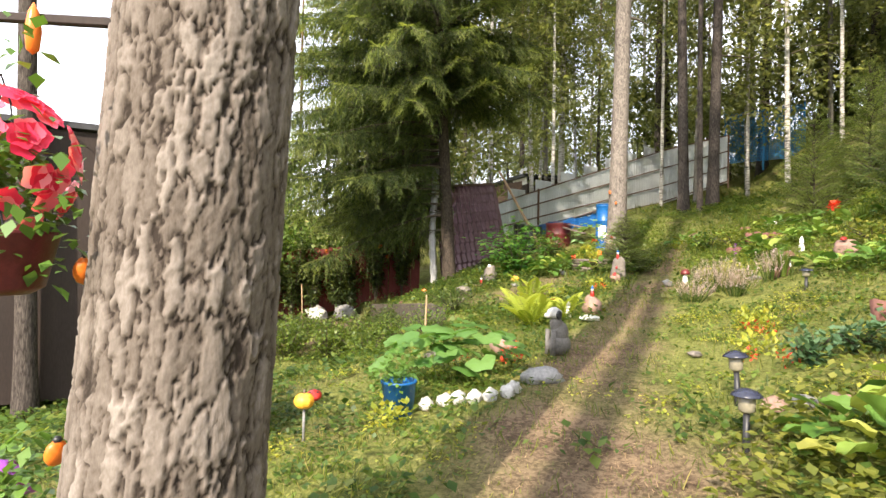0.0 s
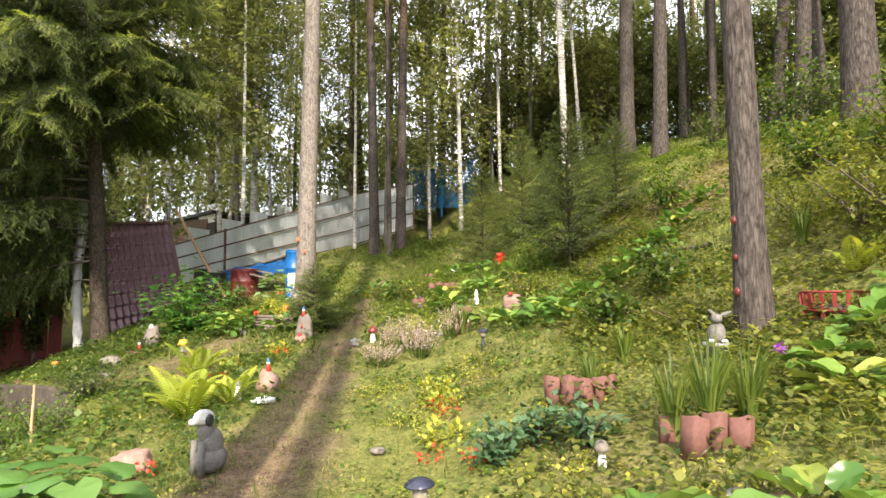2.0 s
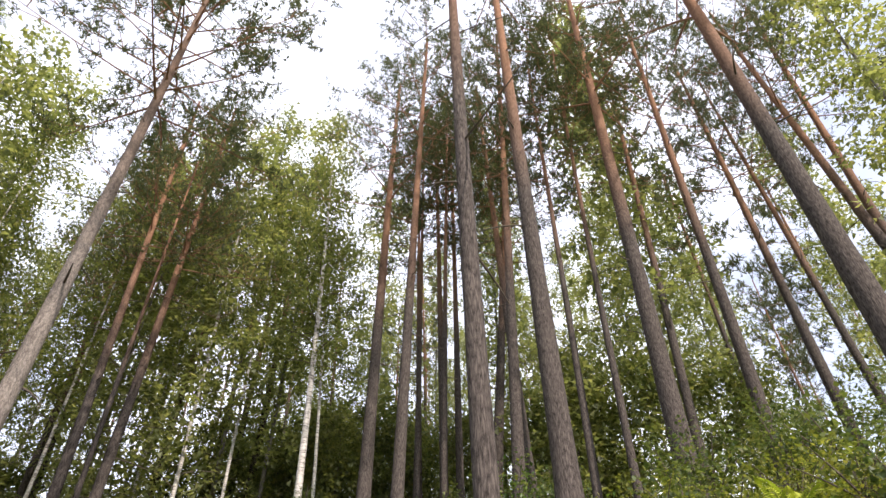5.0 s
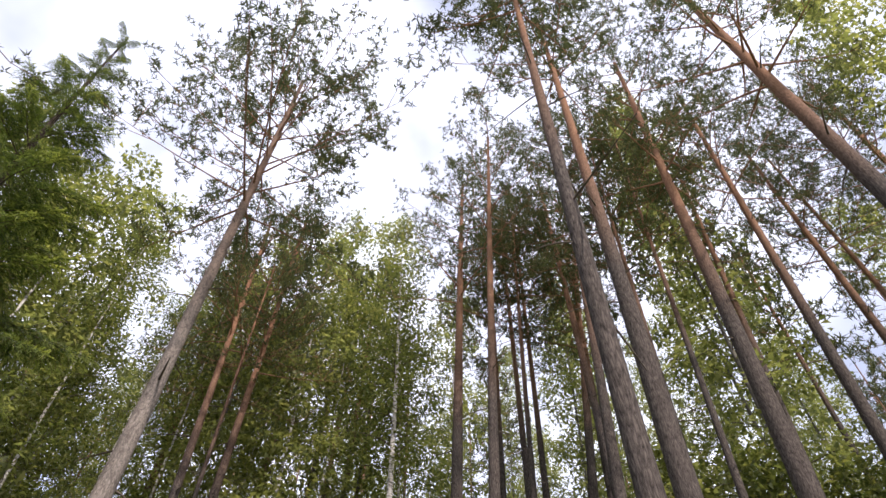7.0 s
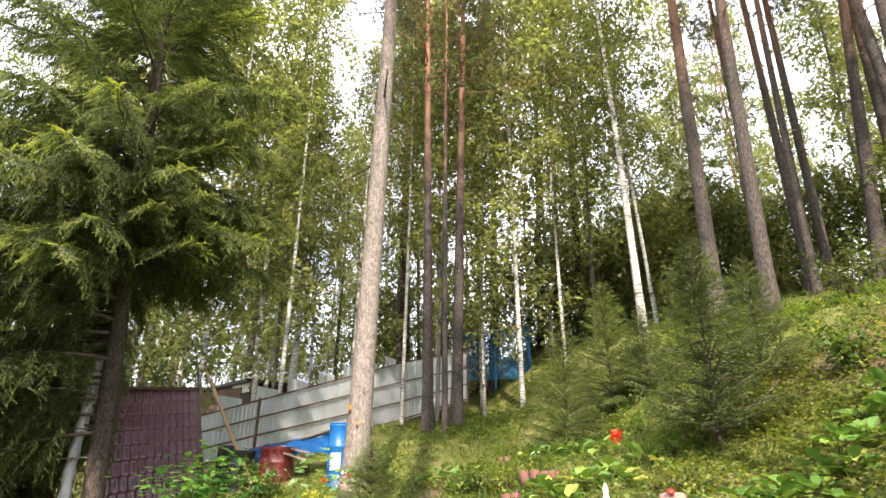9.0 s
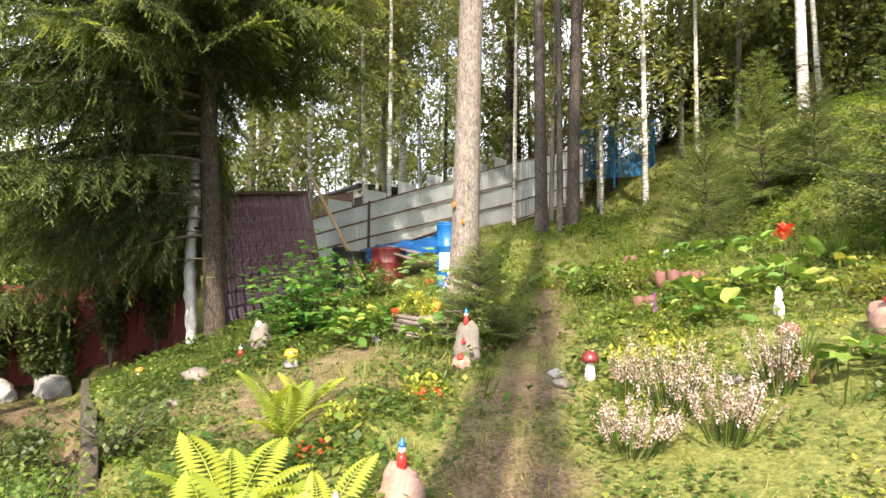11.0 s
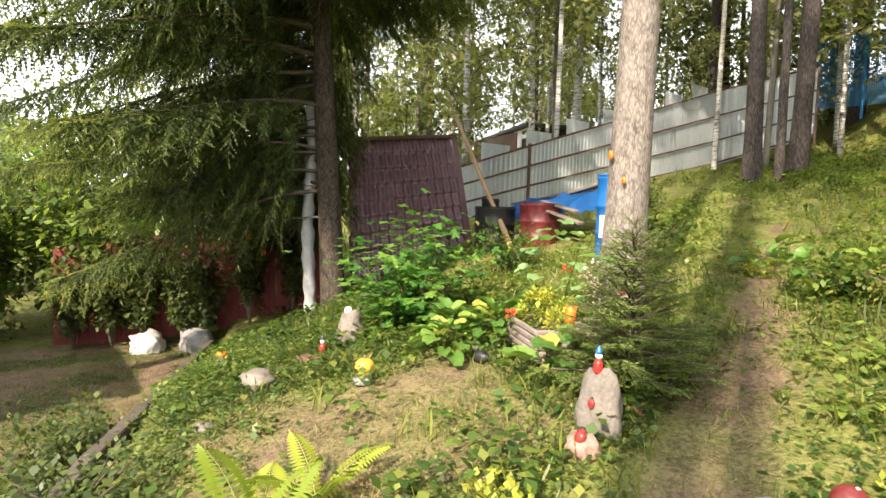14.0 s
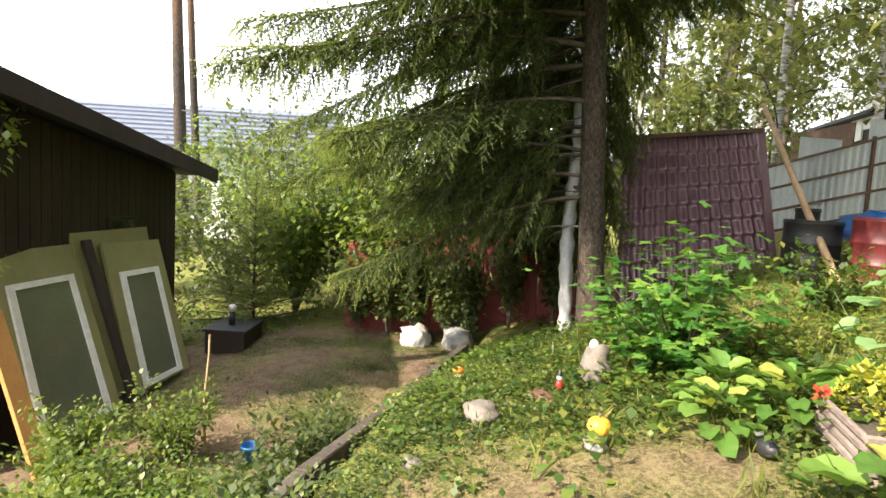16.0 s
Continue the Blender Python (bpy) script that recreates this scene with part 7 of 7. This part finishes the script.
# ornaments on the two pines
for z, r_, m_ in ((1.38, 0.024, M_CAP), (1.62, 0.018, M_CAP), (1.88, 0.022, M_CAP)):
    beetle(pose(0.655, 4.62, z, 90, 0, -40), r_, m_, "red ladybird ornament on the pine trunk")
gz = height(-5.2, 8.61)
for px, py, z, r_, m_, t_ in ((-5.22, 8.42, 2.31, 0.03, M_ORANGE, "orange beetle ornament on the pine trunk"), (-5.10, 8.43, 2.11, 0.025, M_ORANGE, "orange beetle ornament on the pine trunk"), (-5.17, 8.42, 1.5, 0.03, M_REDP, "red beetle ornament on the pine trunk")):
    beetle(pose(px, py, z, 90, 0, -25), r_, m_, t_)
beetle(pose(-1.178, -0.43, 1.05, 80, 0, -75), 0.026, M_ORANGE, "orange beetle ornament on the near pine")
beetle(pose(-1.205, -0.47, 0.66, 80, 0, -75), 0.024, M_ORANGE, "orange beetle ornament on the near pine")
for x, y, z in ((-11.3, 8.1, 1.1), (-11.35, 7.9, 1.35), (-11.9, 6.7, 1.2)):
    beetle(pose(x + 0.12, y - 0.06, z, 90, 0, 60), 0.045, M_ORANGE, "orange beetle ornament on the red boards")

# planter box of logs with flowers
e = thing("log_planter", -5.08, 7.50, height(-5.08, 7.50) - 0.02, "weathered slatted planter box full of flowers", "planter", rz=-28)
for i in range(5):
    box("slat", -0.26, -0.13, 0.045 * i, 0.26, -0.105, 0.045 * i + 0.04, M_OLDWOOD, e, "weathered slat", 0.01)
    box("slat", -0.26, 0.105, 0.045 * i, 0.26, 0.13, 0.045 * i + 0.04, M_OLDWOOD, e, "weathered slat", 0.01)
    box("slat", -0.285, -0.13, 0.045 * i, -0.262, 0.13, 0.045 * i + 0.04, M_OLDWOOD, e, "weathered slat", 0.01)
    box("slat", 0.262, -0.13, 0.045 * i, 0.285, 0.13, 0.045 * i + 0.04, M_OLDWOOD, e, "weathered slat", 0.01)
box("earth", -0.26, -0.104, 0.02, 0.26, 0.104, 0.17, M_KERB, e, "dark earth", 0)
e = thing("log_planter", -4.65, 7.68, height(-4.65, 7.68), "end of a second weathered planter behind the young spruce", "planter", rz=12)
for i in range(4):
    box("slat", -0.2, -0.1, 0.045 * i, 0.2, 0.1, 0.045 * i + 0.04, M_OLDWOOD, e, "weathered slat", 0.01)
gp = height(-5.05, 7.55)


def flowers(name, spots_, n, size, mat, label, r=0.05):
    v, f = leaf_cloud(np.array(spots_), r, n, size, -0.6)
    tagged(new(name, mesh_np(name, v, f, mat)), label, "flower", kind="stuff")


flowers("yellow_flowers", [(-5.12, 7.48, gp + 0.36), (-5.05, 7.47, gp + 0.37), (-5.2, 7.52, gp + 0.34)], 26, 0.045, M_YFLOWER, "yellow flowers in the planter", 0.035)
flowers("planter_leaves", [(-5.2, 7.5, gp + 0.22), (-5.0, 7.5, gp + 0.24), (-4.9, 7.45, gp + 0.22), (-5.1, 7.6, gp + 0.3), (-4.95, 7.6, gp + 0.3)], 120, 0.03, M_YFLOWER, "pale yellow green leaves in the planter", 0.1)
flowers("white_flowers", [(-4.8, 7.75, gp + 0.42), (-4.9, 7.8, gp + 0.5), (-4.7, 7.9, gp + 0.4)], 60, 0.035, M_HEATHER, "cream flowers behind the planter", 0.09)
flowers("orange_flowers", [(-5.25, 8.0, gp + 0.5), (-4.85, 8.1, gp + 0.35), (-5.3, 7.45, gp + 0.2)], 14, 0.04, M_REDLEAF, "orange flowers among the nasturtium leaves", 0.03)
e = thing("orange_pot", -4.87, 7.55, gp + 0.17, "glazed orange pot stood in the planter", "pot", rx=-8)
lathe("pot", [(0.03, 0), (0.036, 0.07), (0.032, 0.11), (0.04, 0.15), (0.03, 0.15), (0.026, 0.08)], M_ORANGE, e, "orange glaze")
e = thing("duck_figure", -5.32, 7.2, height(-5.32, 7.2), "small black and white duck figure at the foot of the planter", "garden figure")
blob("body", 0.07, 0.04, 0.045, M_BLACK, e, "dark speckled body", 0.05, m=pose(0, 0, 0.04))
blob("head", 0.024, 0.024, 0.026, M_WHITE, e, "white head", 0.05, sub=2, m=pose(-0.06, 0, 0.095))
for x, y in [(-4.3, 7.18), (-4.12, 7.14)]:
    e = thing("brick_edging", x, y, height(x, y), "rough reddish brick edging under the young spruce", "brick", "bricks under the spruce", rz=rnd.uniform(-20, 20))
    box("brick", -0.09, -0.04, -0.04, 0.09, 0.04, 0.025, M_TERRA, e, "", 0.01)

flowers("red_begonias", [(-2.02, 9.2, height(-2.02, 9.2) + 0.35), (-1.98, 9.22, height(-2.02, 9.2) + 0.38)], 40, 0.05, M_REDLEAF, "red flower head in the upper bed", 0.06)
for i, (x, y) in enumerate([(-1.2, 3.3), (-1.5, 4.3), (-1.35, 4.1), (-0.9, 3.2), (-2.6, 2.6), (-2.95, 3.0), (-3.3, 2.7), (-4.1, 5.1), (-3.9, 5.9)]):
    g_ = height(x, y)
    flowers("red_leaves", [(x, y, g_ + 0.07), (x + 0.08, y + 0.05, g_ + 0.09)], 14, 0.03, M_REDLEAF, "low red flowers in the bed", 0.05)
for i, (x, y) in enumerate([(-1.45, 4.35), (-1.6, 4.7), (-1.2, 3.6), (-4.0, 6.0), (-4.3, 5.5), (-2.9, 6.9), (-2.7, 7.2), (-2.6, 6.9), (-4.75, 10.0), (-2.4, 1.3)]):
    g_ = height(x, y)
    flowers("yellow_green_clump", [(x, y, g_ + 0.05), (x + 0.1, y + 0.06, g_ + 0.07), (x - 0.08, y + 0.1, g_ + 0.05)], 70, 0.04, M_YFLOWER, "clump of small yellow green leaves", 0.1)
flowers("violet_pansy", [(0.62, 3.42, height(0.62, 3.42) + 0.28)], 10, 0.05, M_LILAC, "violet flower by the pine", 0.015)
flowers("violet_spike", [(-2.93, 8.0, height(-2.93, 8.0) + z_) for z_ in (0.1, 0.16, 0.22)], 8, 0.025, M_LILAC, "violet flower spike beside the path", 0.015)

# ---- plank box with squash leaves ----
e = thing("plank_box", -3.30, 0.55, height(-3.3, 0.55) - 0.1, "tall grey plank box with squash leaves on top", "planter", rz=40)
for i in range(4):
    box("plank", -0.32 + 0.16 * i, -0.24, 0, -0.171 + 0.16 * i, -0.215, 0.86, M_OLDWOOD_V, e, "grey plank", 0.004)
    box("plank", -0.32 + 0.16 * i, 0.215, 0, -0.165 + 0.16 * i, 0.24, 0.86, M_OLDWOOD_V, e, "grey plank", 0.004)
for i in range(3):
    for sx in (-0.345, 0.32):
        box("plank", sx, -0.24 + 0.16 * i, 0, sx + 0.025, -0.085 + 0.16 * i, 0.86, M_OLDWOOD_V, e, "grey plank", 0.004)
box("earth", -0.318, -0.212, 0.1, 0.318, 0.212, 0.8, M_KERB, e, "dark earth", 0)
leafy_plant(SQUASH_KINDS, -3.30, 0.55, 9, 0.34, 0.12, 0.95, "squash plant with broad leaves on the plank box", "squash_plant", "plant", "squash plants", rnd, 0.1, 0.73)

# ---- hanging basket by the near pine ----
e = thing("hanging_basket", -1.245, -0.59, 1.10, "maroon hanging pot full of red petunias", "hanging pot")
lathe("pot", [(0.075, -0.1), (0.1, -0.085), (0.125, 0.02), (0.13, 0.03), (0.12, 0.03), (0.09, 0.0), (0.001, 0.0)], M_MAROON, e, "maroon plastic pot")
for a in (0, 120, 240):
    c_, s_ = math.cos(radians(a)), math.sin(radians(a))
    pole("hanger", (0.12 * c_, 0.12 * s_, 0.03), (0.004 * c_, 0.004 * s_, 0.36), 0.002, 0.002, M_BLACK, e, "thin hanger", 5)
v_, f_ = leaf_cloud(RNG.normal(size=(44, 3)) * np.array([0.08, 0.08, 0.07]) + np.array([0, 0, 0.14]), 0.07, 16, 0.032, 0.3)
held("leaves", mesh_np("leaves", v_, f_, M_BERG), e, "pale green leaves", "stuff")
PETAL = np.array([[0, 0, 0]] + [[math.cos(a) * (1 + 0.12 * math.cos(5 * a)), math.sin(a) * (1 + 0.12 * math.cos(5 * a)), 0.35 + 0.06 * math.sin(10 * a)] for a in np.linspace(0, 2 * math.pi, 20, endpoint=False)])
PETAL_F = np.array([[0, 1 + i, 1 + (i + 1) % 20] for i in range(20)])
pet = mesh_np("flower", PETAL * 0.027, PETAL_F, M_PINK, True)
for i in range(52):
    d = norm(RNG.normal(size=3) + np.array([0.6, 0.6, 0.3]))
    p = np.array([0, 0, 0.17]) + d * np.array([0.15, 0.15, 0.15])
    m = Matrix.Translation(p) @ Vector(d).to_track_quat("Z", "Y").to_matrix().to_4x4()
    held("flower", pet, e, "red petunia flower", m=m)
e = thing("bracket", 0, 0, 0, "dark wooden bracket arm on the near pine", "bracket")
bar("arm", (-1.08, -0.38, 1.57), (-1.42, -0.70, 1.60), 0.018, 0.02, M_WALL, e)
bar("cord", (-1.245, -0.59, 1.585), (-1.245, -0.59, 1.455), 0.01, 0.01, M_BLACK, e)
e = thing("orange_ornament", -1.21, -0.53, 1.55, "small orange hanging ornament on the bracket", "ornament")
lathe("ornament", [(0.001, -0.05), (0.012, -0.04), (0.016, 0.0), (0.01, 0.04), (0.001, 0.06)], M_ORANGE, e, "")

e = thing("flower_trough", -2.1, -0.62, height(-2.1, -0.62), "dark trough with violet petunias behind the near pine", "planter", rz=35)
box("trough", -0.3, -0.13, 0, 0.3, 0.13, 0.42, M_WALL, e, "dark trough", 0.01)
v_, f_ = leaf_cloud(RNG.normal(size=(40, 3)) * np.array([0.17, 0.09, 0.07]) + np.array([0, 0, 0.55]), 0.08, 16, 0.05, 0.3)
held("leaves", mesh_np("leaves", v_, f_, M_BERG), e, "green leaves", "stuff")
violet = mesh_np("flower", PETAL * 0.03, PETAL_F, M_LILAC, True)
for i in range(18):
    d = norm(RNG.normal(size=3) + np.array([0.5, 0.3, 0.5]))
    held("flower", violet, e, "violet petunia flower", m=Matrix.Translation(Vector((0.26 * RNG.uniform(-1, 1), 0.12 * RNG.uniform(-1, 1), 0.52 + 0.14 * RNG.random()))) @ Vector(d).to_track_quat("Z", "Y").to_matrix().to_4x4())

# rotten roots and fallen boughs on the bank
for x, y, l, a in [(3.1, 7.7, 1.2, 20), (1.9, 5.9, 0.8, 70), (0.8, 7.0, 0.6, 130), (4.6, 8.9, 1.4, -20), (-0.4, 9.5, 0.8, 45)]:
    z = height(x, y) + 0.03
    dx, dy = l * math.cos(radians(a)), l * math.sin(radians(a))
    e = thing("fallen_branch", 0, 0, 0, "grey fallen branch on the bank", "branch", "fallen branches")
    pole("branch", (x, y, z), (x + dx, y + dy, height(x + dx, y + dy) + 0.04), 0.03, 0.012, M_TWIG, e)

# creeper on the house wall
pts = np.array([[-8.75 + 0.25 * math.sin(4 * t) - 0.3 * t, 2.1 + 0.06 * math.sin(9 * t), 0.9 + 1.6 * t] for t in np.linspace(0, 1, 16)])
v_, f_ = tube(pts, np.full(16, 0.008), 5)
e = thing("creeper", 0, 0, 0, "leafy creeper that climbs the dark house wall", "climbing plant")
held("stem", mesh_np("stem", v_, f_, M_TWIG), e)
v_, f_ = leaf_cloud(pts + np.array([0, 0.06, 0]), 0.16, 14, 0.08, 0.4)
held("leaves", mesh_np("leaves", v_, f_, M_BERG), e, "pointed green leaves", "stuff")
